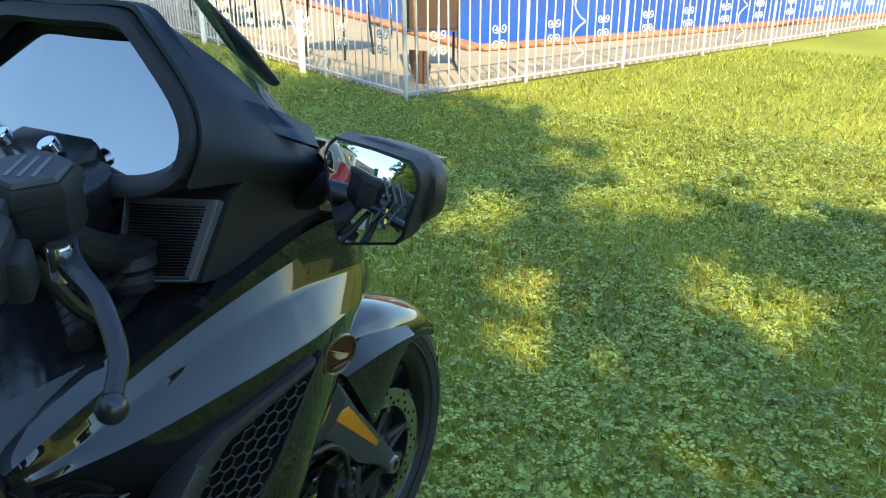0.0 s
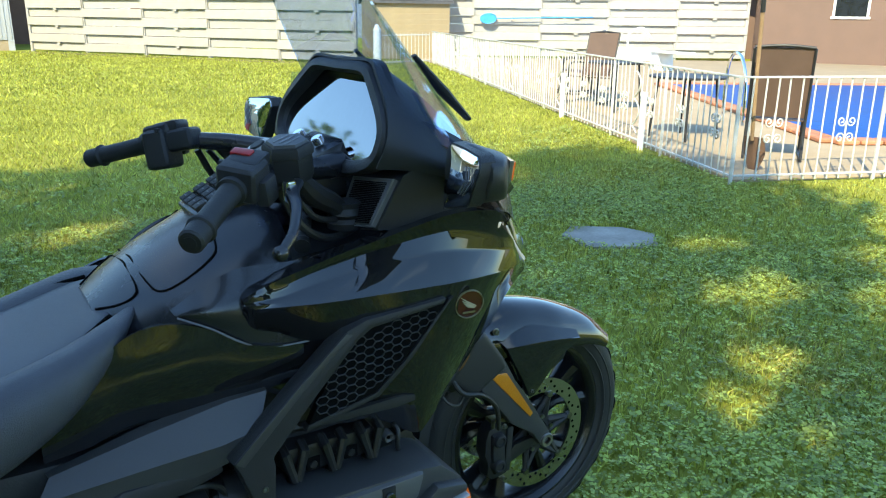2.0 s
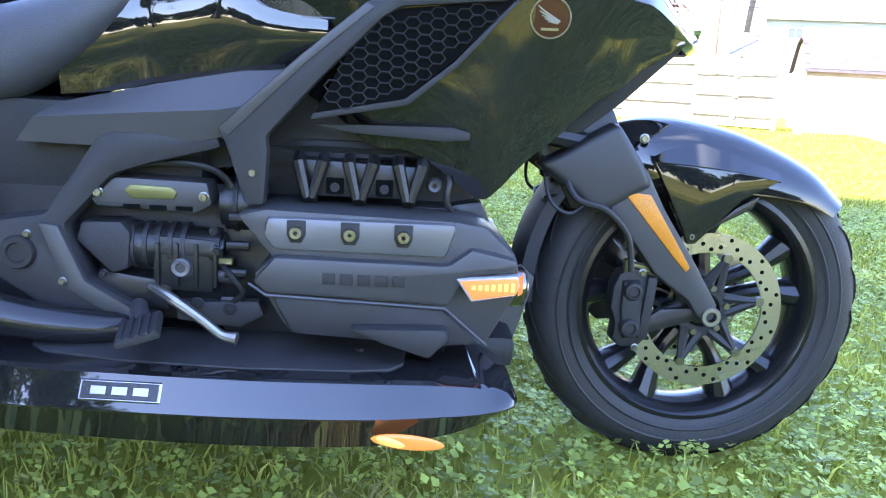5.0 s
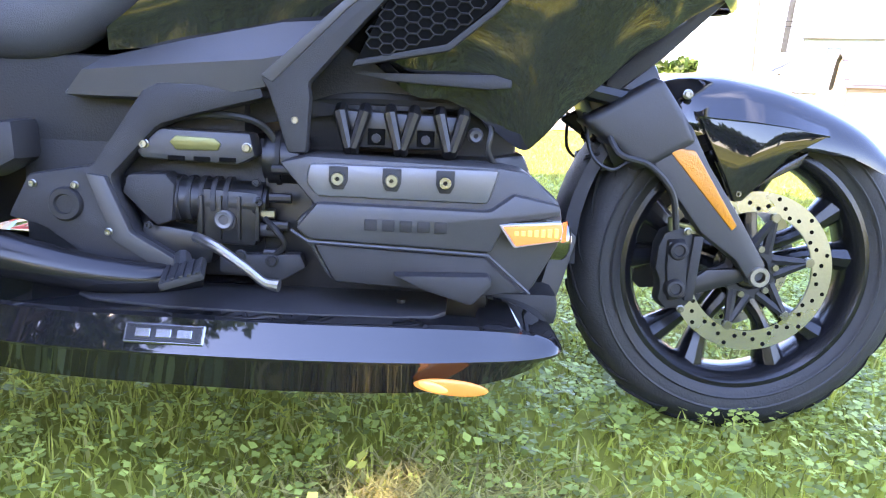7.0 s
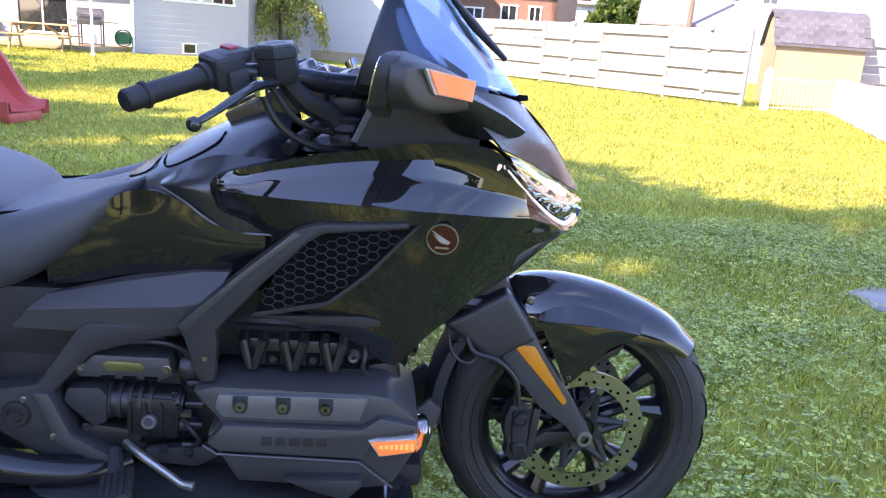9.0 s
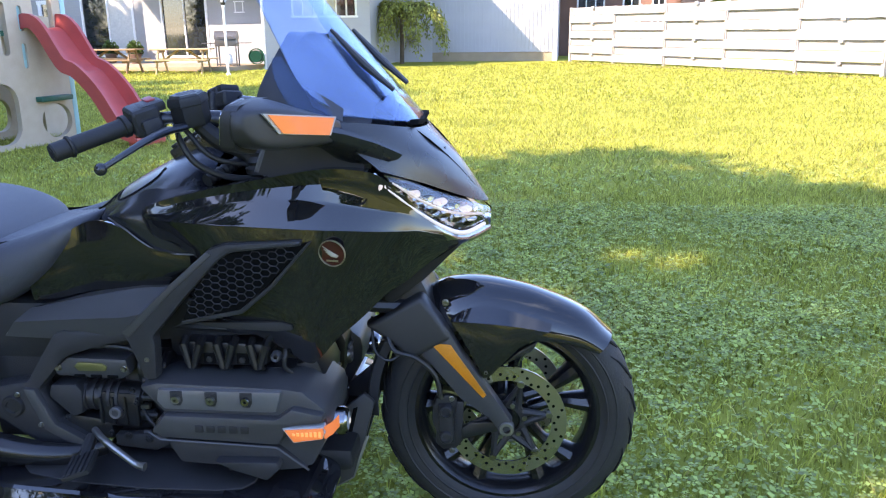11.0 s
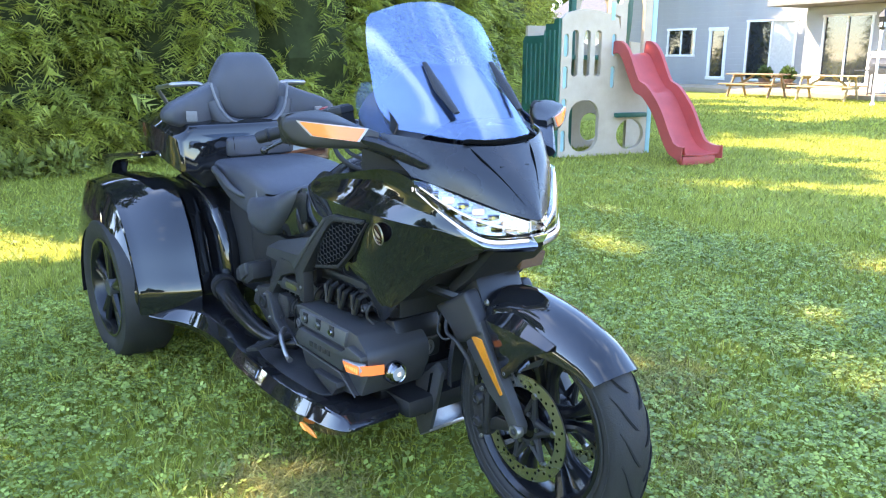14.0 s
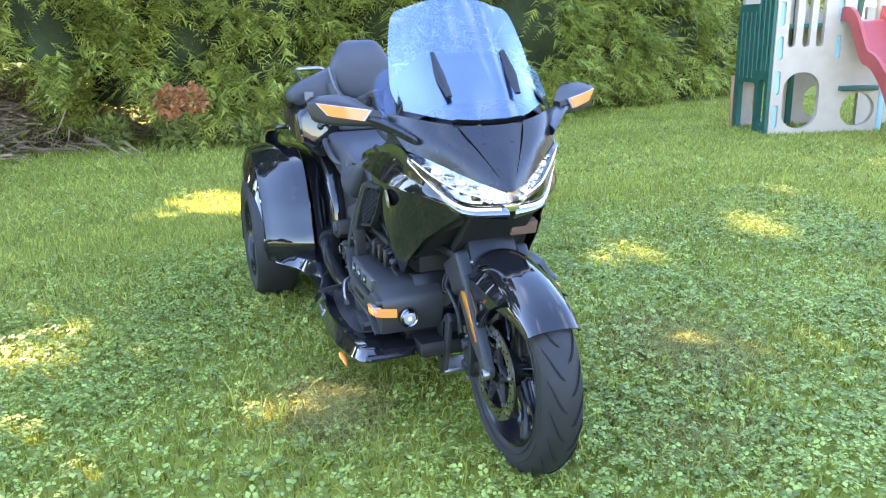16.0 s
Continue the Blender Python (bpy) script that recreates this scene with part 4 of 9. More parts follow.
# openings in the crowns: where their light falls on the lawn, and how wide
SUN_GAPS = [(1.50, 0.30, 0.34), (2.20, 0.88, 0.38), (0.94, 0.27, 0.16), (2.80, 1.54, 0.32), (1.90, -0.35, 0.30), (2.70, 0.20, 0.34), (-0.52, 1.08, 0.30), (0.09, 0.62, 0.26), (-2.05, 1.72, 0.30), (-0.47, 2.29, 0.22),
            (-4.55, -0.70, 0.50), (-5.10, -0.25, 0.36), (-3.88, -0.40, 0.28), (-4.24, -1.15, 0.26), (-6.38, -1.70, 0.36), (-2.05, 2.80, 0.40), (-0.60, -0.50, 0.25), (3.3, -0.6, 0.4), (0.9, 2.6, 0.35), (1.12, 0.02, 0.30), (1.84, -0.72, 0.30), (-1.78, 1.60, 0.36), (-5.3, -0.4, 0.42), (-6.48, -1.9, 0.46), (-0.60, 0.92, 0.26), (-4.6, -0.75, 0.55), (-0.48, 3.74, 0.45), (-7.4, 0.6, 0.50), (-4.2, -0.25, 0.36), (-6.9, -2.3, 0.45), (-5.6, -0.95, 0.40), (-9.7, -3.4, 0.80), (-8.5, -1.5, 0.40), (-8.2, -0.7, 0.40)]


def shade_tree(x, y, h, r, seed, clumps=46, leaves=9000, zlow=0.5, big=1.0):
    rng = random.Random(seed)
    root = empty("shade_tree", (x, y, 0), "tall broad-leaved tree that shades the lawn", "tree")
    tr = tube([(0, 0, -0.1), (0.2, 0.1, h * 0.3), (0, 0, h * 0.6), (0.1, 0, h * 0.9)], [0.38, 0.3, 0.18, 0.05], 12, 5)
    cs, rs = [], []
    for i in range(clumps):
        a, t = rng.uniform(0, 6.28), rng.random()
        z = h * (zlow + (1.0 - zlow) * t)
        q = r * math.sqrt(rng.random()) * (1 - 0.55 * abs(2 * t - 0.8) ** 2)
        c = (math.cos(a) * q, math.sin(a) * q, z)
        cs.append(c)
        rs.append(rng.uniform(0.55, 1.15) * big)
        if i % 2 == 0:
            tube([(0, 0, h * rng.uniform(0.3, 0.5)), (c[0] * 0.5, c[1] * 0.5, z * 0.85), c], [0.10, 0.06, 0.02], 5, 3, tr)
    part("trunk", tr, M_BARK, root)
    leaf_cloud("crown", cs, rs, leaves, 0.24, M_LEAF, root, 0.2, 0.7, seed, 0.15, 0.75, SUN_GAPS)


shade_tree(-8.6, -4.9, 11.5, 4.6, 11, 36, 30000, 0.45, 1.15)
shade_tree(-14.5, -4.0, 12.5, 4.5, 12, 44, 11000)
shade_tree(-12.5, -15.5, 11.0, 4.0, 13, 40, 8000)
shade_tree(-16.0, 6.5, 12.0, 4.0, 14, 40, 9000)


def far_tree(x, y, h, r, seed, label="distant rounded green tree behind the roofs", group="distant trees"):
    rng = random.Random(seed)
    root = empty("tree", (x, y, 0), label, "tree", group)
    part("trunk", tube([(0, 0, -0.1), (0.1, 0, h * 0.5), (0, 0, h * 0.8)], [0.3, 0.2, 0.08], 8, 3), M_BARK, root)
    cs = [(rng.gauss(0, r * 0.5), rng.gauss(0, r * 0.4), h * rng.uniform(0.35, 0.92)) for _ in range(26)]
    leaf_cloud("crown", cs, [r * rng.uniform(0.22, 0.4) for _ in cs], 4200, 0.55, M_LEAF, root, 0.1, 0.7, seed, 0.3)


for i, (fx, fy, fh, fr) in enumerate(((53, 70, 9.2, 4.2), (58, 71, 11, 4.6), (64, 72, 12.0, 4.6), (68, 70, 9, 3.6), (76, 72, 12, 3.5), (82, 66, 11, 4), (17.5, 58, 5.2, 1.8), (20, 66, 5.5, 2), (-3, 60, 9, 4), (-30, 47, 11, 5), (-40, 40, 12, 5), (-22, 44, 12, 5))):
    far_tree(fx, fy, fh, fr, 90 + i)
# two added trees, meant to stay hidden, that shade the far house wall
for i, (fx, fy) in enumerate(((-26.0, 22.0), (-29.5, 23.5))):
    far_tree(fx, fy, 13.5, 3.4, 110 + i, "tall leafy tree added behind the hedge to shade the house wall", "trees behind the hedge")


for i, (fx, fh, fr) in enumerate(((-15, 6.5, 3.0), (-11, 5.6, 2.8), (-7, 6.2, 3.0), (-3, 5.4, 2.8), (1, 6.0, 3.0), (5, 5.2, 2.8), (9, 5.8, 3.0), (13, 5.0, 2.8))):
    far_tree(fx * 1.5, -27.0 - (i % 3) * 1.5, fh * 0.85, fr, 120 + i, "leafy green tree along the lawn's edge", "trees along the lawn")


def utility_pole(x, y, h, lean=0.0):
    root = empty("utility_pole", (x, y, 0), "brown wooden utility pole with a crossarm", "pole")
    part("pole", tube([(0, 0, 0), (lean, 0, h)], [0.15, 0.10], 10, 1), M_POLEWOOD, root)
    part("crossarm", box((lean * 0.93, 0, h * 0.93), (2.0, 0.1, 0.12), bev=0.01), M_POLEWOOD, root)


utility_pole(16.5, 42.5, 10.5)
utility_pole(52.0, 58.0, 11.0, 0.4)
for z0, z1, y0 in ((6.1, 6.6, 43.0), (6.4, 7.9, 43.2), (4.6, 4.9, 43.0)):
    w = tube([(-4, y0, z0), (16.5, y0, z0 - 0.2), (32, y0, z0 + 0.2), (52, y0 + 6, z1 + 0.6)], 0.02, 5, 8)
    tagged(part("overhead_wire", w, M_CABLE), "thin black overhead power line", "power line")


# ---- the three-wheeled motorcycle: x ahead, y to its left ----
trike = empty("motor_trike", (0, 0, 0), "glossy black three-wheeled touring motorcycle parked on the lawn", "motorcycle")
WC = (0.0, 0.0, 0.325)


def both(name, make, material, parent=trike, label="", sharp=35.0):
    """The right-hand part that make() builds, and its mirror image."""
    a = part(name, make(), material, parent, label, sharp)
    c = part(name, mirror_y(make()), material, parent, label, sharp)
    return a, c


def wheel_front():
    tyre = part("front_tyre", lathe([(0.225, -0.046), (0.240, -0.058), (0.268, -0.066), (0.292, -0.062), (0.312, -0.046), (0.323, -0.024), (0.327, 0.0),
                                     (0.323, 0.024), (0.312, 0.046), (0.292, 0.062), (0.268, 0.066), (0.240, 0.058), (0.225, 0.046)], 72, WC, closed=True), M_TYRE, trike)
    g = bmesh.new()
    for i in range(22):
        for s in (-1, 1):
            a0 = 2 * math.pi * (i + (0.5 if s > 0 else 0)) / 22
            pts = []
            for j in range(8):
                u = j / 7
                y = s * (0.008 + 0.046 * u)
                r = 0.3275 - 0.0135 * (y / 0.046) ** 2 - (0.004 if u > 0.9 else 0)
                a = a0 + 0.30 * u ** 1.6
                pts.append((r * math.cos(a), y, 0.325 + r * math.sin(a)))
            tube(pts, [0.0012, 0.0036, 0.004, 0.004, 0.0036, 0.003, 0.002, 0.001], 5, 1, g)
    part("tread_groove", g, M_GROOVE, tyre)
    for r in (0.276, 0.252):
        rb = lathe([(r - 0.003, -0.0655), (r, -0.0675), (r + 0.003, -0.0655)], 72, WC)
        part("sidewall_rib", rb, M_TYRE, tyre)
    rim = part("front_rim", lathe([(0.232, -0.050), (0.236, -0.054), (0.226, -0.056), (0.214, -0.046), (0.206, -0.030), (0.203, 0.0), (0.206, 0.030), (0.214, 0.046),
                                   (0.226, 0.056), (0.236, 0.054), (0.232, 0.050), (0.228, 0.0)], 72, WC, closed=True), M_RIM, trike, "black alloy rim")
    for i in range(5):
        for s in (-1, 1):
            b = bmesh.new()
            a = 2 * math.pi * i / 5 + 0.35
            a1 = a + s * 0.24
            p0 = Vector((0.045 * math.cos(a + s * 0.5), 0, 0.325 + 0.045 * math.sin(a + s * 0.5)))
            p1 = Vector((0.125 * math.cos(a + s * 0.17), 0, 0.325 + 0.125 * math.sin(a + s * 0.17)))
            p2 = Vector((0.210 * math.cos(a1), 0, 0.325 + 0.210 * math.sin(a1)))
            tube([p0, p1, p2], [0.020, 0.0150, 0.030], 10, 5, b)
            bmesh.ops.scale(b, vec=(1, 1.25, 1), verts=b.verts)
            part("spoke", b, M_RIM, rim)
    part("hub", lathe([(0, -0.075), (0.030, -0.075), (0.034, -0.070), (0.036, -0.055), (0.060, -0.050), (0.062, 0.050), (0.036, 0.055), (0.034, 0.070), (0, 0.075)], 32, WC), M_RIM, rim)
    for s in (-1, 1):
        y = s * 0.083
        disc = part("brake_disc", lathe([(0.112, y - 0.0025), (0.1490, y - 0.0025), (0.1490, y + 0.0025), (0.112, y + 0.0025)], 72, WC, closed=True), M_STEEL, trike, "drilled steel brake disc")
        # solid black plugs: the dark of the drilled holes put into colour
        first = part("drilled_hole", cyl((0, -0.0031, 0), (0, 0.0031, 0), 0.0040, 10), M_HOLE, disc)
        for i in range(12):
            for k, (r, da) in enumerate(((0.118, 0.0), (0.129, 0.13), (0.141, 0.26), (0.124, 0.38))):
                a = 2 * math.pi * i / 12 + da
                m = pose(r * math.cos(a), y, 0.325 + r * math.sin(a))
                if i + k == 0:
                    first.matrix_basis = m
                else:
                    piece("drilled_hole", first.data, m, disc)
        for i in range(6):
            a = 2 * math.pi * i / 6 + 0.2
            ca, sa = math.cos(a), math.sin(a)
            for e in (-0.35, 0.35):
                part("carrier_arm", tube([(0.045 * math.cos(a + e), y * 0.9, 0.325 + 0.045 * math.sin(a + e)), (0.105 * ca, y, 0.325 + 0.105 * sa)], [0.010, 0.007], 6, 1), M_DARK, disc)
        part("disc_carrier", lathe([(0.034, y * 0.85), (0.052, y * 0.85), (0.052, y * 0.98), (0.034, y * 0.98)], 32, WC, closed=True), M_DARK, disc)
        for i in range(6):
            a = 2 * math.pi * i / 6 + 0.2
            p = Vector((0.107 * math.cos(a), y, 0.325 + 0.107 * math.sin(a)))
            part("bobbin", cyl(p - Vector((0, 0.007, 0)), p + Vector((0, 0.007, 0)), 0.009, 14, bev=0.0015), M_BOLT, disc)
            q = Vector((0.045 * math.cos(a), y * 0.98, 0.325 + 0.045 * math.sin(a)))
            part("carrier_bolt", cyl(q - Vector((0, 0.006, 0)), q + Vector((0, 0.006, 0)), 0.006, 8), M_BOLT, disc)


wheel_front()


def hugger():
    """The dark flap that follows the back of the front tyre."""
    rows = []
    for i in range(10):
        a = radians(132 + 48 * i / 9)
        r = 0.372 - 0.022 * i / 9
        rows.append([(r * math.cos(a) - k * 0.012, y, 0.325 + r * math.sin(a)) for y, k in ((-0.076, -2.0), (-0.070, 0), (-0.04, 0.6), (0, 0.8), (0.04, 0.6), (0.070, 0), (0.076, -2.0))])
    return sheet(rows, 0.004)


part("tyre_flap", hugger(), M_MATTE, trike, "dark flap behind the front tyre")


def bolt(p, r=0.009, axis=(0, -1, 0), parent=trike, material=M_BOLT):
    p, d = Vector(p), Vector(axis).normalized()
    r *= 0.72
    up = d.orthogonal().normalized()
    sd = d.cross(up)
    prof = [(r * 1.25, 0.0), (r * 1.25, 0.0015), (r, 0.002), (r, 0.0055), (r * 0.86, 0.007), (r * 0.5, 0.007), (r * 0.45, 0.0045), (r * 0.05, 0.0045)]
    b = loft([[p + d * h + (up * math.cos(a) + sd * math.sin(a)) * q for a in (2 * math.pi * k / 14 for k in range(14))] for q, h in prof])
    ob = part("bolt", b, material, parent)
    return ob


# front mudguard: a saddle over the tyre, with winged side panels
def mudguard():
    spine = spline([(-0.215, 0, 0.625), (-0.17, 0, 0.668), (-0.08, 0, 0.680), (0.03, 0, 0.663), (0.12, 0, 0.634), (0.20, 0, 0.595), (0.258, 0, 0.545)], 5)
    n = len(spine)
    rows = []
    for i, p in enumerate(spine):
        t = i / (n - 1)
        w = 0.102 - 0.016 * max(0, t - 0.55) / 0.45 - 0.012 * (1 - min(1, t / 0.2))
        drop = (0.098 + 0.02 * math.sin(t * math.pi)) * (1 - 0.50 * max(0, t - 0.45) / 0.55)
        c = Vector((0, 0, 0.325))
        inw = (c - p).normalized()
        row = []
        for a in range(-9, 10):
            th = a / 9
            yy = w * math.sin(th * math.pi / 2)
            dd = drop * (1 - math.cos(th * math.pi / 2)) ** 1.15
            row.append(p + Vector((0, yy, 0)) + inw * dd)
        rows.append(row)
    return sheet(rows, 0.004)


guard = part("front_mudguard", mudguard(), M_GLOSS, trike, "glossy black front mudguard")


def guard_wing():
    return prism([(-0.134, 0.602), (0.012, 0.592), (0.099, 0.579), (0.031, 0.540), (-0.044, 0.458), (-0.058, 0.456), (-0.078, 0.500)], -0.092, -0.117, 0.002)


both("mudguard_wing", guard_wing, M_GLOSS, guard)
both("mudguard_crease", lambda: sheet([[(-0.138, -0.092, 0.612), (-0.095, -0.092, 0.626), (-0.046, -0.092, 0.637), (0.030, -0.092, 0.615), (0.105, -0.092, 0.591)],
                                       [(-0.135, -0.119, 0.603), (-0.085, -0.119, 0.600), (-0.036, -0.119, 0.597), (0.030, -0.118, 0.590), (0.101, -0.114, 0.578)]], 0.004), M_GLOSS, guard)
both("mudguard_fin", lambda: prism([(0.030, 0.523), (0.075, 0.550), (0.06, 0.522), (-0.02, 0.478)], -0.082, -0.100, 0.004), M_SATIN, guard)
bolt((-0.150, -0.092, 0.640), 0.010, parent=guard)
bolt((-0.052, -0.112, 0.470), 0.008, parent=guard)


# fork: upper shroud, blade with reflector, caliper
def shroud():
    pts = [(-0.351, 0.588), (-0.298, 0.616), (-0.256, 0.642), (-0.206, 0.671), (-0.196, 0.660), (-0.151, 0.599), (-0.128, 0.556), (-0.205, 0.512), (-0.237, 0.499), (-0.282, 0.542)]
    return prism(pts, -0.080, -0.127, 0.014, inset=0.93, seg=3)


def blade():
    pts = [(-0.168, 0.606), (-0.147, 0.592), (-0.107, 0.520), (-0.050, 0.440), (0.016, 0.340), (0.014, 0.310), (-0.012, 0.303), (-0.042, 0.346), (-0.113, 0.396), (-0.185, 0.486), (-0.213, 0.515), (-0.195, 0.560)]
    return prism(pts, -0.085, -0.121, 0.008, inset=0.95)


fork_r, fork_l = both("fork_shroud", shroud, M_SHROUD)
both("fork_blade", blade, M_GREY)
both("fork_reflector", lambda: prism([(-0.192, 0.551), (-0.138, 0.547), (-0.046, 0.410), (-0.055, 0.400)], -0.112, -0.124, 0.003, inset=0.93), M_AMBER, trike, "amber plastic reflector")
both("reflector_rim", lambda: prism([(-0.199, 0.556), (-0.133, 0.552), (-0.038, 0.408), (-0.056, 0.393)], -0.108, -0.119, 0.003), M_DARK)
both("axle_nut", lambda: lathe([(0.010, -0.126), (0.017, -0.126), (0.019, -0.123), (0.019, -0.105), (0.010, -0.105), (0.010, -0.122)], 24, (0, 0, 0.323), closed=True), M_ALU)


def caliper():
    b = prism([(-0.176, 0.398), (-0.150, 0.412), (-0.122, 0.404), (-0.114, 0.372), (-0.118, 0.348), (-0.108, 0.320), (-0.106, 0.276), (-0.124, 0.254), (-0.160, 0.250), (-0.180, 0.268), (-0.176, 0.300), (-0.188, 0.330), (-0.186, 0.372)], -0.072, -0.112, 0.009, inset=0.94)
    prism([(-0.170, 0.386), (-0.136, 0.388), (-0.130, 0.340), (-0.126, 0.276), (-0.160, 0.268), (-0.170, 0.330)], -0.108, -0.122, 0.006, inset=0.9, bm=b)
    return b


cal_r, cal_l = both("brake_caliper", caliper, M_DARK)
for z in (0.366, 0.296):
    both("piston_cap", lambda: lathe([(0, -0.126), (0.009, -0.126), (0.011, -0.130), (0.015, -0.129), (0.018, -0.124), (0.019, -0.112)], 20, (-0.150, 0, z)), M_DARK, cal_r)
both("bleed_nipple", lambda: tube([(-0.165, -0.112, 0.400), (-0.168, -0.116, 0.424)], 0.005, 8, 1), M_BOLT, cal_r)
both("pad_spring", lambda: box((-0.135, -0.088, 0.406), (0.05, 0.028, 0.010), (0, 8, 0), 0.002), M_GOLD, cal_r)
both("caliper_bridge", lambda: box((-0.118, -0.104, 0.332), (0.018, 0.030, 0.12), (0, 4, 0), 0.004), M_DARK, cal_r)
for z in (0.40, 0.258):
    bolt((-0.135, -0.118, z), 0.008, parent=cal_r)
both("caliper_bracket", lambda: prism([(-0.13, 0.30), (-0.09, 0.33), (-0.01, 0.335), (-0.02, 0.31), (-0.10, 0.285), (-0.14, 0.27)], -0.090, -0.108, 0.006), M_ENGINE)
both("brake_hose", lambda: tube([(-0.30, -0.10, 0.60), (-0.275, -0.135, 0.535), (-0.22, -0.14, 0.515), (-0.175, -0.135, 0.47), (-0.160, -0.13, 0.405)], 0.006, 8, 6), M_CABLE)
both("sensor_wire", lambda: tube([(-0.33, -0.09, 0.60), (-0.32, -0.13, 0.53), (-0.285, -0.135, 0.505), (-0.25, -0.12, 0.52), (-0.20, -0.115, 0.53)], 0.0035, 6, 6), M_CABLE)
# upper fork links and knuckle behind the wheel
part("knuckle", box((-0.24, 0, 0.60), (0.14, 0.17, 0.16), (0, -25, 0), 0.02), M_ENGINE, trike)
both("wishbone", lambda: tube([(-0.46, -0.16, 0.66), (-0.34, -0.12, 0.64), (-0.22, -0.07, 0.62)], [0.018, 0.016, 0.02], 8, 4), M_ENGINE)
both("damper_spring", lambda: tube([(-0.30 + 0.010 * i / 8 + 0.02 * math.cos(i * 0.9), -0.05 + 0.02 * math.sin(i * 0.9), 0.50 + 0.0055 * i) for i in range(46)], 0.005, 6, 1), M_ENGINE)

# ---- fairing ----
FAIR = [  # x, then (half width, height): cockpit edge, ridge, hollow, upper and lower crease of the shoulder, flank, bottom edge
    (-0.802, (0.240, 0.897), (0.256, 0.897), (0.259, 0.894), (0.260, 0.890), (0.260, 0.886), (0.230, 0.84), (0.205, 0.76)),
    (-0.785, (0.238, 0.911), (0.267, 0.911), (0.271, 0.905), (0.272, 0.896), (0.275, 0.884), (0.232, 0.81), (0.205, 0.72)),
    (-0.740, (0.237, 0.926), (0.270, 0.926), (0.270, 0.912), (0.275, 0.897), (0.288, 0.883), (0.240, 0.800), (0.212, 0.69)),
    (-0.690, (0.236, 0.939), (0.271, 0.939), (0.267, 0.924), (0.275, 0.908), (0.297, 0.881), (0.258, 0.790), (0.225, 0.66)),
    (-0.630, (0.234, 0.952), (0.271, 0.953), (0.265, 0.935), (0.275, 0.918), (0.302, 0.879), (0.280, 0.765), (0.246, 0.615)),
    (-0.575, (0.232, 0.962), (0.271, 0.963), (0.264, 0.944), (0.275, 0.925), (0.305, 0.878), (0.288, 0.755), (0.246, 0.610)),
    (-0.527, (0.230, 0.970), (0.270, 0.972), (0.263, 0.950), (0.275, 0.928), (0.306, 0.876), (0.288, 0.740), (0.242, 0.586)),
    (-0.457, (0.226, 0.983), (0.269, 0.985), (0.262, 0.957), (0.274, 0.928), (0.305, 0.873), (0.286, 0.720), (0.236, 0.538)),
    (-0.425, (0.224, 0.988), (0.268, 0.990), (0.261, 0.959), (0.272, 0.926), (0.303, 0.871), (0.284, 0.725), (0.234, 0.553)),
    (-0.385, (0.222, 0.993), (0.267, 0.994), (0.260, 0.960), (0.269, 0.922), (0.298, 0.869), (0.278, 0.745), (0.230, 0.598)),
    (-0.330, (0.218, 0.991), (0.264, 0.992), (0.257, 0.955), (0.263, 0.913), (0.286, 0.865), (0.262, 0.770), (0.220, 0.645)),
    (-0.275, (0.214, 0.978), (0.258, 0.979), (0.252, 0.945), (0.254, 0.904), (0.268, 0.860), (0.240, 0.790), (0.204, 0.697)),
    (-0.225, (0.205, 0.933), (0.234, 0.933), (0.233, 0.915), (0.235, 0.893), (0.243, 0.855), (0.213, 0.800), (0.186, 0.728)),
    (-0.190, (0.186, 0.893), (0.202, 0.892), (0.205, 0.885), (0.210, 0.873), (0.218, 0.849), (0.193, 0.806), (0.168, 0.755)),
    (-0.115, (0.136, 0.832), (0.139, 0.829), (0.141, 0.826), (0.143, 0.822), (0.144, 0.816), (0.142, 0.810), (0.138, 0.798)),
]


def fairing_side():
    cols = [spline([Vector((st[0], -st[k][0], st[k][1])) for st in FAIR], 5) for k in range(1, 8)]
    fine = []
    for q in zip(*cols):
        a, r, h, u, e, f, g = q
        fine.append([a, a.lerp(r, 0.5), a.lerp(r, 0.9), r, r.lerp(h, 0.10), r.lerp(h, 0.5), h, h.lerp(u, 0.5), u.lerp(h, 0.08), u, u.lerp(e, 0.10), u.lerp(e, 0.5) - Vector((0, 0.002, 0)), u.lerp(e, 0.92), e,
                     e.lerp(f, 0.06), e.lerp(f, 0.35) - Vector((0, 0.001, 0)), e.lerp(f, 0.7), f, f.lerp(g, 0.5) - Vector((0, 0.004, 0)), g])
    return sheet(fine, 0.005)


fair_r, fair_l = both("fairing_side", fairing_side, M_GLOSS, trike, "glossy black side fairing", 26)


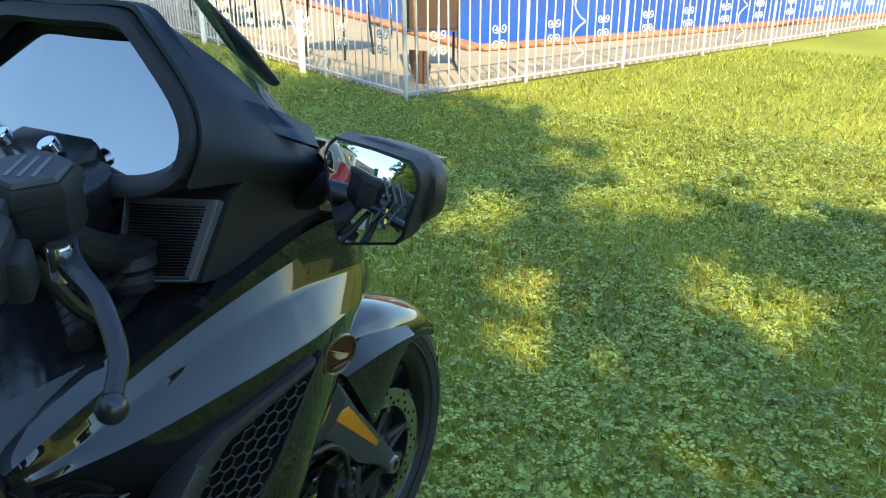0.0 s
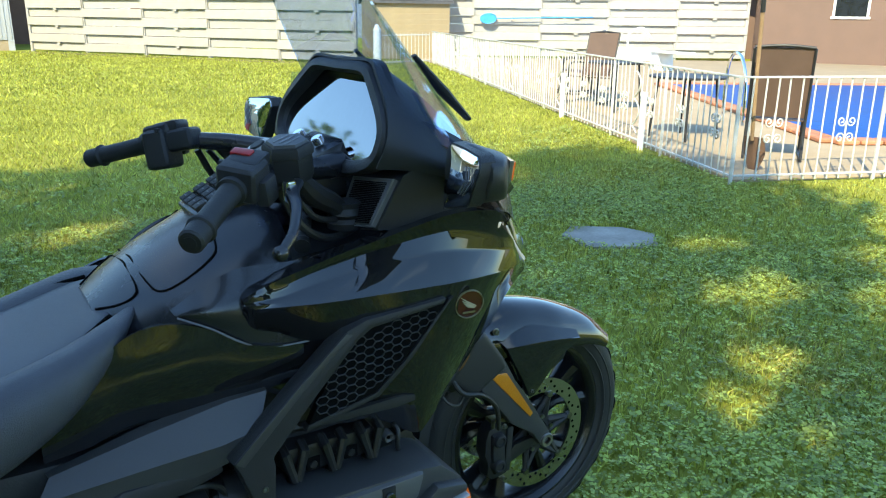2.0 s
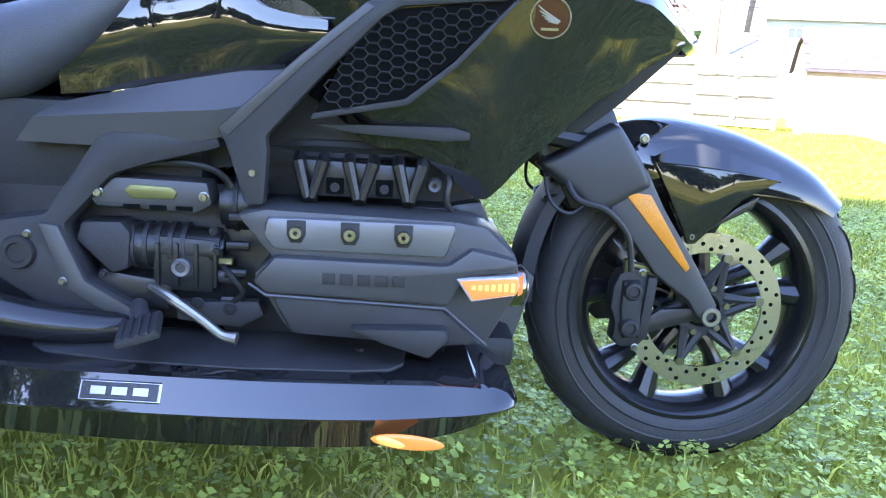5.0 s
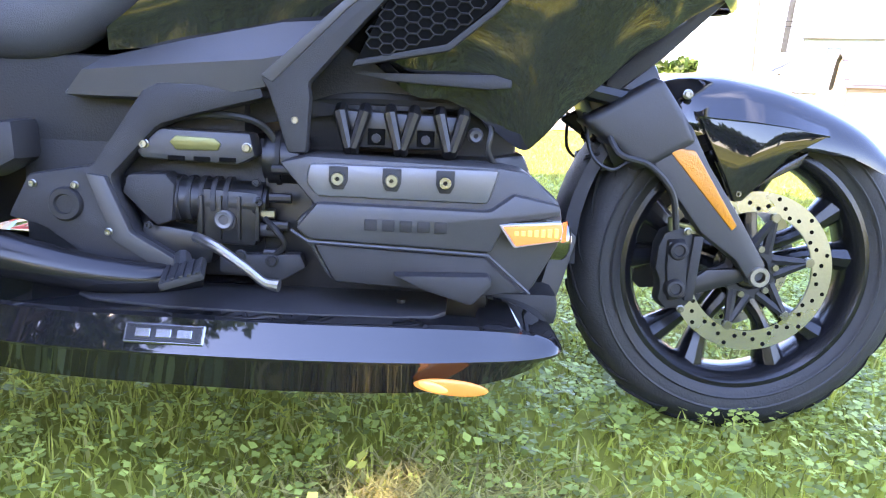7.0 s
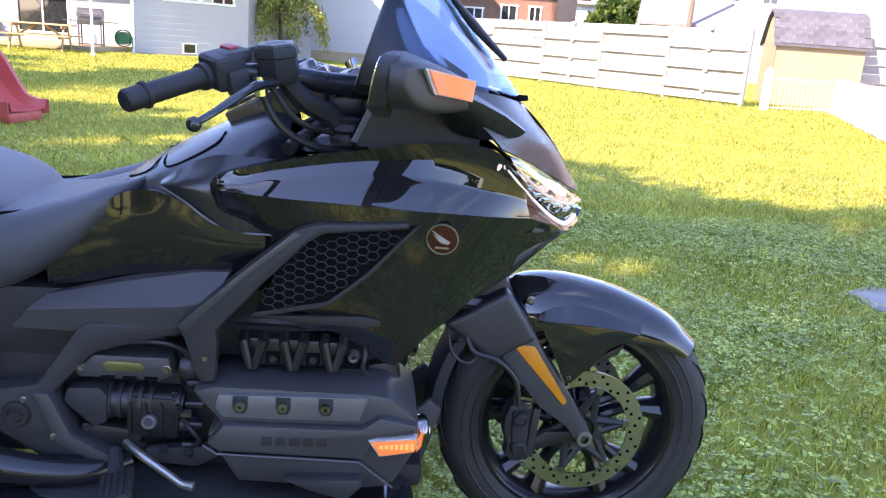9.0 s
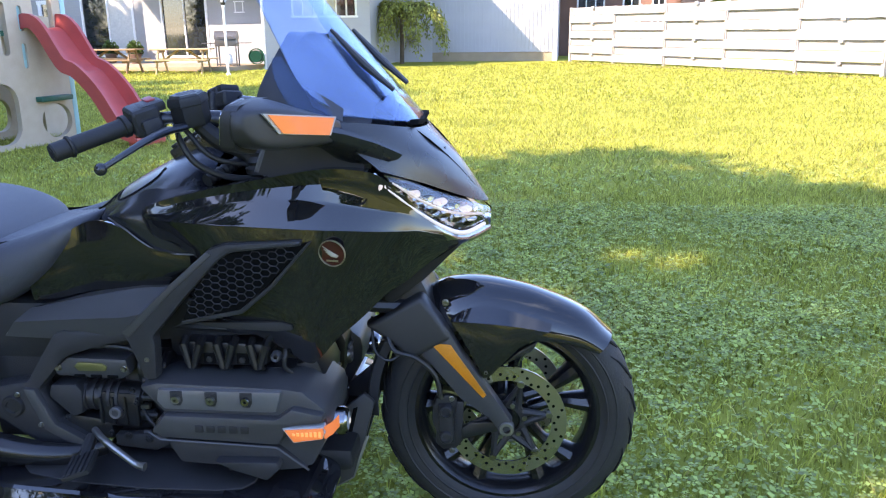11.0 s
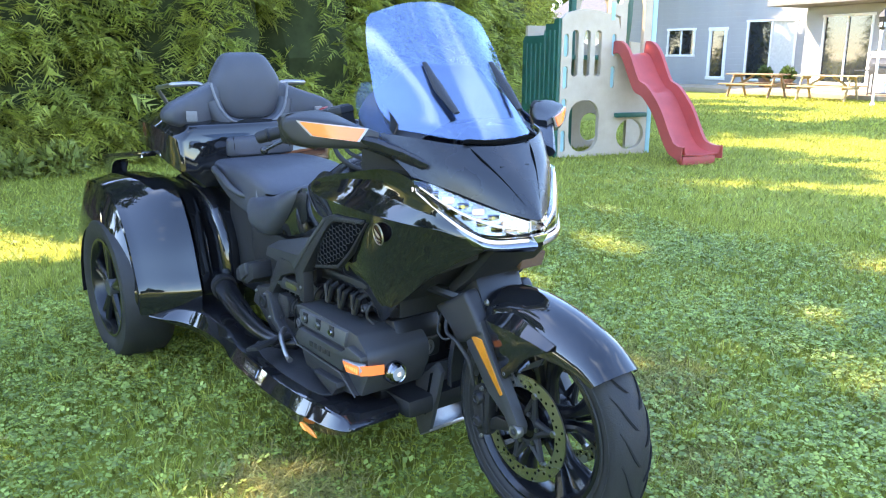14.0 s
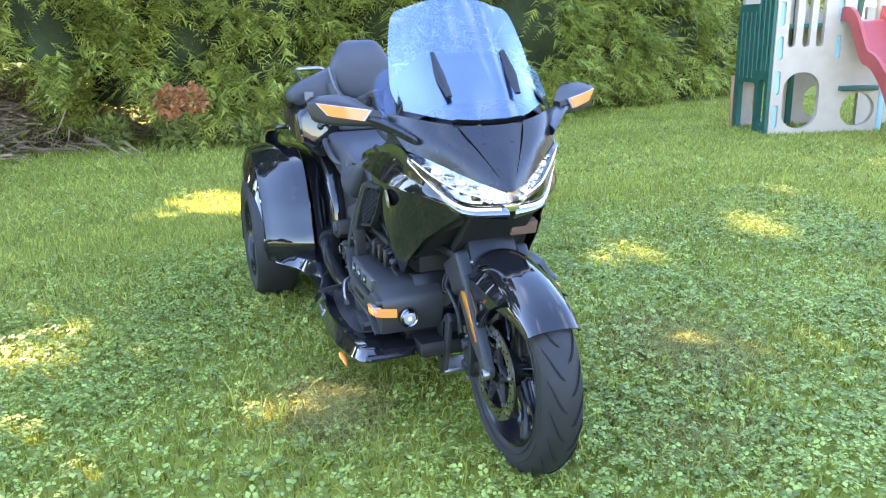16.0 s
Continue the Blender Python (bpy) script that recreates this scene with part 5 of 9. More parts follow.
def emblem(parent, s):
    """A round badge on the flank: disc, ring, five thin wing bars and a name bar."""
    m = pose(-0.373, s * 0.2965, 0.819, -8 * s, 0, s * 9)

    def fit(b):
        bmesh.ops.transform(b, matrix=m, verts=b.verts)
        return b

    disc = lathe([(0.0, 0.0), (0.0275, 0.0), (0.0290, 0.002), (0.0300, 0.0), (0.0300, -0.004)], 40, axis="y")
    for v in disc.verts:
        v.co.y = abs(v.co.y) * s * 0.6
    ring = lathe([(0.0278, 0.001), (0.0288, 0.0032), (0.0300, 0.0032), (0.0306, -0.001)], 40, axis="y")
    for v in ring.verts:
        v.co.y *= s
    badge = part("emblem", fit(disc), M_EMBLEM, parent, "round dark red badge with pale gold bars")
    part("emblem_ring", fit(ring), M_SILVER, badge)
    for i, (x0, z0) in enumerate(((-0.0195, 0.0165), (-0.0170, 0.0095), (-0.0135, 0.0035), (-0.0090, -0.0015), (-0.0040, -0.0055))):
        bar = tube([(x0, s * 0.0026, z0), (x0 * 0.45 + 0.004, s * 0.0026, z0 * 0.55 - 0.0030), (0.0150 - 0.001 * i, s * 0.0026, -0.0045 - 0.0010 * i)], [0.0007, 0.0016, 0.0008], 6, 4)
        part("wing_bar", fit(bar), M_SILVER, badge)
    part("name_bar", fit(box((0, s * 0.0026, -0.0165), (0.026, 0.0015, 0.0036))), M_SILVER, badge)


emblem(fair_r, -1)
emblem(fair_l, 1)


# vent in the flank: well coloured near-black for its shade, honeycomb, frame beam
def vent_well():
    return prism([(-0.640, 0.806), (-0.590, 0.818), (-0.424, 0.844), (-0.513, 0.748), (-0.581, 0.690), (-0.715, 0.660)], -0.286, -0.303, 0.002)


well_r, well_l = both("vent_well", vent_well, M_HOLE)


def honeycomb(s):
    b = bmesh.new()
    r = 0.0125
    for i in range(20):
        for j in range(16):
            cx = -0.725 + i * r * 1.5
            cz = 0.655 + j * r * 1.28 + (r * 0.64 if i % 2 else 0)
            if cz > 0.812 + (cx + 0.640) * 0.15 - 0.012 or cz < 0.660 + (cx + 0.715) * 0.285 + 0.004:
                continue
            if cx < -0.640 and cz > 0.660 + (cx + 0.715) * 2.0 - 0.004 or cx > -0.575 and cz < 0.700 + (cx + 0.575) * 0.935 + 0.008:
                continue
            pts = [(cx + r * math.cos(k * math.pi / 3), s * 0.3050, cz + r * 0.72 * math.sin(k * math.pi / 3)) for k in range(7)]
            tube(pts, 0.0015, 4, 1, b, caps=False)
    return b


part("vent_mesh", honeycomb(-1), M_DARK, well_r, "black honeycomb grille")
part("vent_mesh", honeycomb(1), M_DARK, well_l, "black honeycomb grille")
both("vent_beam", lambda: prism([(-0.857, 0.632), (-0.737, 0.744), (-0.640, 0.827), (-0.600, 0.841), (-0.430, 0.851), (-0.434, 0.839), (-0.590, 0.822), (-0.618, 0.804), (-0.701, 0.718), (-0.784, 0.624), (-0.781, 0.603),
                                (-0.786, 0.520), (-0.814, 0.518), (-0.832, 0.574), (-0.845, 0.612)], -0.274, -0.312, 0.006, inset=0.985), M_MATTE)
both("beam_facet", lambda: prism([(-0.852, 0.634), (-0.737, 0.741), (-0.642, 0.823), (-0.630, 0.817), (-0.727, 0.733), (-0.836, 0.624)], -0.306, -0.3145, 0.002), M_GREY)
both("vent_lower_lip", lambda: prism([(-0.716, 0.662), (-0.581, 0.690), (-0.513, 0.746), (-0.424, 0.842), (-0.414, 0.846), (-0.506, 0.740), (-0.576, 0.681), (-0.720, 0.652)], -0.286, -0.3055, 0.002), M_DARK)
both("fairing_slot", lambda: prism([(-0.720, 0.645), (-0.505, 0.650), (-0.478, 0.643), (-0.478, 0.632), (-0.515, 0.628), (-0.66, 0.634)], -0.258, -0.2715, 0.002), M_DARK)
bolt((-0.802, -0.308, 0.570), 0.008)

# satin panels inboard of the rails and the cockpit well
both("cockpit_panel", lambda: sheet(smooth_rows([[(-0.80, -0.240, 0.900), (-0.70, -0.237, 0.935), (-0.58, -0.233, 0.959), (-0.46, -0.227, 0.980), (-0.36, -0.221, 0.988)],
                                                 [(-0.80, -0.19, 0.918), (-0.70, -0.18, 0.925), (-0.58, -0.17, 0.938), (-0.46, -0.165, 0.955), (-0.36, -0.16, 0.97)],
                                                 [(-0.80, -0.15, 0.92), (-0.70, -0.13, 0.905), (-0.58, -0.11, 0.91), (-0.46, -0.10, 0.93), (-0.36, -0.10, 0.96)]], 3, 3), 0.004), M_SATIN)
core = loft([[(x, w * c, z0 + (z1 - z0) * (s + 1) / 2) for c, s in ((-1, -1), (-1, 0.6), (-0.7, 1), (0.7, 1), (1, 0.6), (1, -1))] for x, w, z0, z1 in
             ((-0.95, 0.17, 0.55, 0.80), (-0.75, 0.20, 0.58, 0.87), (-0.55, 0.215, 0.60, 0.90), (-0.40, 0.205, 0.60, 0.92), (-0.28, 0.17, 0.70, 0.92), (-0.17, 0.11, 0.76, 0.86))])
part("inner_shell", core, M_DARK, trike)
part("radiator_grille", box((-0.185, 0.100, 0.728), (0.03, 0.090, 0.046), (0, 18, 0), 0.004), M_RUST, trike, "brown finned oil cooler under the nose")
part("chin", prism([(-0.20, 0.70), (-0.10, 0.80), (-0.075, 0.812), (-0.16, 0.79), (-0.30, 0.66), (-0.30, 0.62)], -0.11, 0.11, 0.01), M_DARK, trike)


# ---- nose cowl, headlamps ----
def cowl_rows():
    half = [
        [(-0.050, 0.0, 0.876), (-0.066, 0.030, 0.880), (-0.110, 0.095, 0.905), (-0.190, 0.180, 0.950), (-0.270, 0.258, 0.988)],
        [(-0.085, 0.0, 0.930), (-0.098, 0.050, 0.935), (-0.140, 0.120, 0.955), (-0.210, 0.195, 0.985), (-0.290, 0.268, 1.008)],
        [(-0.125, 0.0, 0.985), (-0.135, 0.060, 0.987), (-0.170, 0.140, 0.998), (-0.235, 0.212, 1.015), (-0.315, 0.278, 1.030)],
        [(-0.165, 0.0, 1.025), (-0.175, 0.070, 1.027), (-0.205, 0.150, 1.036), (-0.262, 0.225, 1.050), (-0.345, 0.285, 1.060)],
        [(-0.195, 0.0, 1.058), (-0.205, 0.080, 1.060), (-0.235, 0.160, 1.070), (-0.290, 0.235, 1.085), (-0.375, 0.285, 1.095)],
    ]
    rows = [[(x, -y, z) for x, y, z in r[::-1]] + [(x, y, z) for x, y, z in r[1:]] for r in half]
    return smooth_rows(rows, 4, 3)


cowl = part("nose_cowl", sheet(cowl_rows(), 0.005), M_SATIN, trike, "satin black nose cowl", 40)
both("cowl_line", lambda: tube([(-0.232, -0.118, 1.072), (-0.185, -0.098, 1.034), (-0.140, -0.070, 0.988), (-0.098, -0.040, 0.936), (-0.072, -0.020, 0.898)], 0.0028, 6, 5), M_HOLE, cowl)
part("cowl_crease", tube([(-0.196, -0.098, 1.036), (-0.176, -0.05, 1.024), (-0.170, 0, 1.022), (-0.176, 0.05, 1.024), (-0.196, 0.098, 1.036)], 0.003, 6, 5), M_GREY, cowl)
part("name_bar", box((-0.1555, 0.0, 1.004), (0.006, 0.105, 0.013), (0, 40, 0), 0.002), M_DARK, cowl, "plain dark name bar")
part("cowl_intake", prism([(-0.125, 1.070), (0.0, 1.058), (0.125, 1.070), (0.110, 1.080), (0.0, 1.070), (-0.110, 1.080)], -0.226, -0.204, 0.003, "x"), M_HOLE, cowl)


def hl_face(off=0.0, grow=1.0):
    """The sloping headlamp face: upper edge against the cowl, lower edge along the light strip."""
    top = [(-0.268, -0.256, 0.980), (-0.225, -0.215, 0.962), (-0.165, -0.150, 0.926), (-0.105, -0.085, 0.893), (-0.056, -0.012, 0.862)]
    low = [(-0.258, -0.252, 0.955), (-0.205, -0.212, 0.905), (-0.150, -0.168, 0.856), (-0.105, -0.115, 0.832), (-0.054, -0.012, 0.832)]
    rows = []
    for k in range(4):
        t = k / 3
        rows.append([Vector(a).lerp(Vector(c), t) + Vector((off, -off * 0.5, 0)) + Vector((0.012, -0.010, 0.004)) * math.sin(t * math.pi) * grow for a, c in zip(top, low)])
    return rows


bowl_r, bowl_l = both("headlamp", lambda: sheet(smooth_rows(hl_face(-0.030, 0.0), 2, 3), 0.004), M_HLBACK, trike, "clear headlamp with bright square elements")
both("headlamp_lens", lambda: sheet(smooth_rows(hl_face(0.003, 0.7), 2, 3), 0.003), M_LENS)
for s, root in ((-1, bowl_r), (1, bowl_l)):
    for i in range(7):
        t = (i + 0.4) / 7.0
        top = Vector((-0.266, -0.252, 0.972)).lerp(Vector((-0.075, -0.045, 0.868)), t)
        b = box((0, 0, 0), (0.016, 0.032, 0.016 - 0.001 * i), (0, 24, 0), 0.005)
        cyl((0.004, 0, 0), (0.012, 0, 0), 0.0055, 12, bm=b)
        bmesh.ops.transform(b, matrix=pose(top.x - 0.012, s * abs(top.y), top.z - 0.012, 0, 0, 46 * s), verts=b.verts)
        part("led_cell", b, M_LED if i % 2 == 0 else M_CHROME, root)
        if i > 0:
            b = box((top.x - 0.004, s * abs(top.y) * 0.95, top.z - 0.040), (0.014, 0.032, 0.024), (0, 34, 46 * s), 0.006)
            part("reflector_cell", b, M_CHROME, root)
    div = bmesh.new()
    tube([(-0.246, s * 0.250, 0.962), (-0.190, s * 0.196, 0.912), (-0.130, s * 0.130, 0.872), (-0.066, s * 0.030, 0.846)], [0.002, 0.003, 0.003, 0.003], 8, 5, div)
    part("divider_bar", div, M_LEDDIM, root)
    strip = bmesh.new()
    tube([(-0.255, s * 0.254, 0.948), (-0.195, s * 0.208, 0.888), (-0.140, s * 0.163, 0.842), (-0.100, s * 0.118, 0.822), (-0.060, s * 0.030, 0.822)], [0.002, 0.0035, 0.005, 0.0055, 0.005], 8, 5, strip)
    part("light_strip", strip, M_LEDDIM, root)
    low = sheet(smooth_rows([[(-0.232, s * 0.236, 0.915), (-0.150, s * 0.174, 0.848), (-0.104, s * 0.118, 0.824), (-0.056, s * 0.010, 0.826)],
                             [(-0.215, s * 0.226, 0.890), (-0.142, s * 0.172, 0.830), (-0.094, s * 0.118, 0.806), (-0.044, s * 0.010, 0.806)],
                             [(-0.205, s * 0.216, 0.872), (-0.148, s * 0.168, 0.816), (-0.106, s * 0.112, 0.794), (-0.058, s * 0.010, 0.790)]], 3, 3), 0.003)
    part("chrome_trim", low, M_SMOKE, root)
part("nose_badge", prism([(-0.03, 0.838), (0.03, 0.838), (0.012, 0.815), (-0.012, 0.815)], -0.062, -0.044, 0.004, "x"), M_CHROME, cowl)

# ---- windshield ----
def ws_rows():
    half = [  # centre (x, z), shoulder (x, y, z), edge (x, y, z), from the foot up
        ((-0.212, 1.076), (-0.226, 0.120, 1.078), (-0.345, 0.246, 1.104)),
        ((-0.285, 1.160), (-0.305, 0.130, 1.164), (-0.425, 0.256, 1.160)),
        ((-0.372, 1.262), (-0.390, 0.130, 1.262), (-0.475, 0.246, 1.255)),
        ((-0.455, 1.358), (-0.468, 0.122, 1.356), (-0.520, 0.228, 1.345)),
        ((-0.512, 1.425), (-0.520, 0.112, 1.420), (-0.545, 0.205, 1.400)),
        ((-0.530, 1.448), (-0.534, 0.090, 1.440), (-0.548, 0.165, 1.418)),
    ]
    rows = []
    for (x0, z0), m, e in half:
        rows.append([Vector((e[0], -e[1], e[2])), Vector((m[0], -m[1], m[2])), Vector((x0, 0, z0)), Vector(m), Vector(e)])
    return smooth_rows(rows, 4, 4)


ws = part("windshield", sheet(ws_rows(), 0.004), M_WINDSHIELD, trike, "tall clear windshield that mirrors blue sky", 60)
for s in (-1, 1):
    b = tube([(-0.258, s * 0.116, 1.146), (-0.325, s * 0.122, 1.206), (-0.392, s * 0.122, 1.276)], [0.011, 0.019, 0.008], 10, 5, flat=0.5)
    part("windshield_strip", b, M_MATTE, ws, "black rubber strip")
    wing = sheet(smooth_rows([[(-0.350, s * 0.250, 1.098), (-0.405, s * 0.258, 1.140), (-0.445, s * 0.256, 1.185), (-0.468, s * 0.252, 1.225)], [(-0.385, s * 0.300, 1.080), (-0.440, s * 0.306, 1.130), (-0.470, s * 0.298, 1.180), (-0.482, s * 0.270, 1.222)]], 3, 3), 0.003)
    part("side_deflector", wing, M_DEFLECTOR, ws)

# ---- mirrors with signals on stalks from the cowl ----
def mirror_body():
    secs = [  # y, rear x, front x, low z, high z
        (-0.312, -0.392, -0.338, 1.060, 1.102), (-0.345, -0.440, -0.348, 1.058, 1.130), (-0.370, -0.462, -0.360, 1.057, 1.149), (-0.400, -0.474, -0.378, 1.058, 1.157), (-0.440, -0.482, -0.404, 1.061, 1.157),
        (-0.480, -0.490, -0.432, 1.068, 1.150), (-0.505, -0.495, -0.453, 1.084, 1.142), (-0.517, -0.490, -0.468, 1.106, 1.131)]
    rings = []
    for y, x0, x1, z0, z1 in secs:
        cx, cz, hx, hz = (x0 + x1) / 2, (z0 + z1) / 2, (x1 - x0) / 2, (z1 - z0) / 2
        rings.append([Vector((cx + hx * math.copysign(abs(math.cos(a)) ** 0.34, math.cos(a)), y, cz + hz * math.copysign(abs(math.sin(a)) ** 0.34, math.sin(a)))) for a in (2 * math.pi * (k + 0.5) / 24 for k in range(24))])
    for ring in rings:
        for q in ring:
            if q.z > 1.11:
                q.z -= 0.32 * max(0.0, q.x + 0.475) * (q.z - 1.11) / 0.045
    cols = [spline([r[i] for r in rings], 3) for i in range(24)]
    return loft([[c[i] for c in cols] for i in range(len(cols[0]))])


mir_r, mir_l = both("mirror", mirror_body, M_SHROUD, trike, "black mirror housing", 50)
both("mirror_stalk", lambda: loft([[(x + t * math.cos(a), y, z + h * math.sin(a)) for a in (2 * math.pi * k / 12 for k in range(12))] for x, y, z, t, h in
                                   ((-0.300, -0.235, 1.020, 0.075, 0.020), (-0.335, -0.280, 1.050, 0.062, 0.020), (-0.375, -0.330, 1.075, 0.048, 0.022), (-0.41, -0.38, 1.09, 0.04, 0.02))]), M_SATIN, trike)
MG = [Vector((-0.505 + 0.22 * (z - 1.10) + 0.17 * (y + 0.45), y, z)) for y, z in ((-0.388, 1.133), (-0.393, 1.144), (-0.402, 1.151), (-0.453, 1.149), (-0.497, 1.145), (-0.507, 1.137), (-0.510, 1.126), (-0.508, 1.115), (-0.497, 1.078), (-0.489, 1.070), (-0.419, 1.053), (-0.412, 1.060))]


def mirror_plate(grow, back, front, dome=0.0):
    mid = sum(MG, Vector()) / len(MG)
    rings = [[mid + (q - mid) * grow + Vector((back, 0, 0)) for q in MG]]
    for k in (1.0, 0.97, 0.8, 0.6, 0.4, 0.2, 0.04) if dome else (1.0,):
        rings.append([mid + (q - mid) * grow * k + Vector((front - dome * (1 - k * k), 0, 0)) for q in MG])
    return loft(rings)


both("mirror_glass", lambda: mirror_plate(1.0, 0.0, -0.003, 0.0022), M_MIRROR, trike, "mirror glass")
both("mirror_rim", lambda: mirror_plate(1.07, 0.026, -0.0005), M_MATTE, trike)
# three pale arrow lines printed in the mirror glass
for s in (-1, 1):
    for k in range(3):
        line = [(s * (0.460 + 0.009 * k), 1.084), (s * (0.480 + 0.009 * k), 1.108), (s * (0.471 + 0.009 * k), 1.128)]
        part("arrow_line", tube([(-0.5105 + 0.22 * (z - 1.10) - 0.17 * (abs(y) - 0.45), y, z) for y, z in line], 0.0008, 6, 1), M_PIPING, trike)


def signal_lens(off=0.003, shrink=1.0, thick=0.006):
    """A wedge-shaped lens on the slanting leading face of the mirror."""
    nrm = Vector((0.85, -0.50, -0.05)).normalized()
    c = [Vector((-0.444, -0.495, 1.134)), Vector((-0.347, -0.338, 1.111)), Vector((-0.354, -0.362, 1.077)), Vector((-0.425, -0.464, 1.094))]
    mid = sum(c, Vector()) / 4
    c = [mid + (q - mid) * shrink + nrm * off for q in c]
    rows = [[c[0].lerp(c[1], t).lerp(c[3].lerp(c[2], t), v) + nrm * 0.003 * math.sin(t * math.pi) for v in (0, 0.5, 1)] for t in (0, 0.25, 0.5, 0.75, 1)]
    return sheet(rows, thick)


both("turn_signal", signal_lens, M_CLEAR, trike, "clear turn signal lens")
both("signal_element", lambda: signal_lens(0.0105, 0.90, 0.002), M_SIGNAL, trike, "lit amber turn signal")

for s in (-1, 1):
    a, c = Vector((-0.430, s * 0.470, 1.119)), Vector((-0.357, s * 0.354, 1.098))
    for k in range(8):
        q = a.lerp(c, (k + 0.5) / 8) + Vector((0.85, s * 0.50, -0.05)) * 0.0125
        part("signal_diode", box((q.x, q.y, q.z), (0.003, 0.010, 0.016 - 0.001 * k), (0, 0, s * 30), 0.001, 1), M_SIGNALHOT, trike)
    for k in range(7):
        part("signal_diode", box((-0.466 + 0.0098 * k, s * 0.355, 0.4195 + 0.0004 * k), (0.0065, 0.002, 0.007 + 0.0012 * k), (0, 0, 0), 0.0008, 1), M_SIGNALHOT, trike)

# ---- dash hood and screen ----
HOOD = [(0.0, 1.240), (0.107, 1.242), (0.130, 1.227), (0.200, 1.171), (0.220, 1.143), (0.215, 1.110), (0.160, 1.089), (0.085, 1.084), (0.060, 1.114), (0.0, 1.112)]


def hood_ring(grow, dx, lean=0.30):
    """The screen outline, moved outward by grow metres, on a plane that leans forward at the top."""
    ring = [Vector((y, z)) for y, z in HOOD] + [Vector((-y, z)) for y, z in HOOD[1:-1]][::-1]
    for _ in range(2):
        ring = [p.lerp(q, f) for p, q in zip(ring, ring[1:] + ring[:1]) for f in (0.22, 0.78)]
    n = len(ring)
    out = []
    for i, p in enumerate(ring):
        d0, d1 = (p - ring[i - 1]).normalized(), (ring[(i + 1) % n] - p).normalized()
        nm = (Vector((-d0.y, d0.x)) + Vector((-d1.y, d1.x))).normalized()
        q = p + nm * grow
        out.append(Vector((-0.512 + (q.y - 1.17) * lean + dx, q.x, q.y)))
    return out


bez = loft([hood_ring(0.0, -0.002), hood_ring(0.008, -0.012), hood_ring(0.022, -0.010), hood_ring(0.027, 0.004), hood_ring(0.027, 0.03)], True, False)
hood = part("dash_bezel", bez, M_MATTE, trike, "dark grey instrument surround", 50)
scr = bmesh.new()
vs = [scr.verts.new(p) for p in hood_ring(0.002, 0.014, 0.46)]
scr.faces.new(vs)
r2 = [scr.verts.new(p) for p in hood_ring(0.002, 0.020, 0.46)]
scr.faces.new(r2[::-1])
part("dash_screen", scr, M_SCREEN, hood, "glossy dark instrument panel that mirrors the sky")
inner = loft([hood_ring(0.0005, -0.003), hood_ring(-0.002, 0.020)], True, False)
part("dash_inner_rim", inner, M_GREY, hood)

def hood_shell():
    half0 = [(0.0, 1.270), (0.115, 1.272), (0.152, 1.252), (0.226, 1.190), (0.250, 1.150), (0.250, 1.118), (0.240, 1.088)]
    half1 = [(0.0, 1.252), (0.110, 1.252), (0.155, 1.230), (0.232, 1.172), (0.260, 1.125), (0.266, 1.100), (0.256, 1.078)]
    half2 = [(0.0, 1.198), (0.100, 1.196), (0.160, 1.174), (0.228, 1.126), (0.252, 1.092), (0.258, 1.072), (0.252, 1.054)]
    half3 = [(0.0, 1.126), (0.100, 1.122), (0.160, 1.104), (0.215, 1.072), (0.236, 1.052), (0.240, 1.040), (0.236, 1.028)]
    xs = (-0.516, -0.455, -0.370, -0.290)
    rows = []
    for x, h in zip(xs, (half0, half1, half2, half3)):
        lean = [(x + (z - 1.17) * 0.30 * (1 if x < -0.48 else 0.25), y, z) for y, z in h]
        rows.append([(a, -c, d) for a, c, d in lean[::-1]] + lean[1:])
    return sheet(smooth_rows(rows, 4, 3), 0.006)


part("dash_hood", hood_shell(), M_MATTE, trike, "matte black dash hood", 45)
both("hood_inlay", lambda: sheet(smooth_rows([[(-0.455, -0.226, 1.172), (-0.40, -0.238, 1.150), (-0.345, -0.248, 1.118)], [(-0.450, -0.240, 1.140), (-0.40, -0.252, 1.118), (-0.345, -0.262, 1.092)]], 2, 2), 0.006), M_SATIN)


SPK = [Vector((-0.512, -0.100, 1.048)), Vector((-0.508, -0.250, 1.068)), Vector((-0.546, -0.232, 0.982)), Vector((-0.564, -0.130, 0.966))]


def speaker():
    nrm = (SPK[1] - SPK[0]).cross(SPK[3] - SPK[0]).normalized()
    nrm = nrm if nrm.x < 0 else -nrm
    b = loft([[p - nrm * 0.02 for p in SPK], [p for p in SPK], [p.lerp(sum(SPK, Vector()) / 4, 0.06) + nrm * 0.004 for p in SPK]])
    return b


def speaker_mesh():
    b = bmesh.new()
    for i in range(30):
        for j in range(24):
            u, v = 0.08 + 0.84 * (i + (0.5 if j % 2 else 0)) / 30, 0.08 + 0.84 * j / 23
            q = SPK[0].lerp(SPK[1], u).lerp(SPK[3].lerp(SPK[2], u), v) + Vector((-0.0042, 0, 0))
            bmesh.ops.create_cone(b, cap_ends=True, segments=5, radius1=0.0014, radius2=0.0014, depth=0.0016, matrix=pose(q.x, q.y, q.z, 0, 90, 0))
    return b


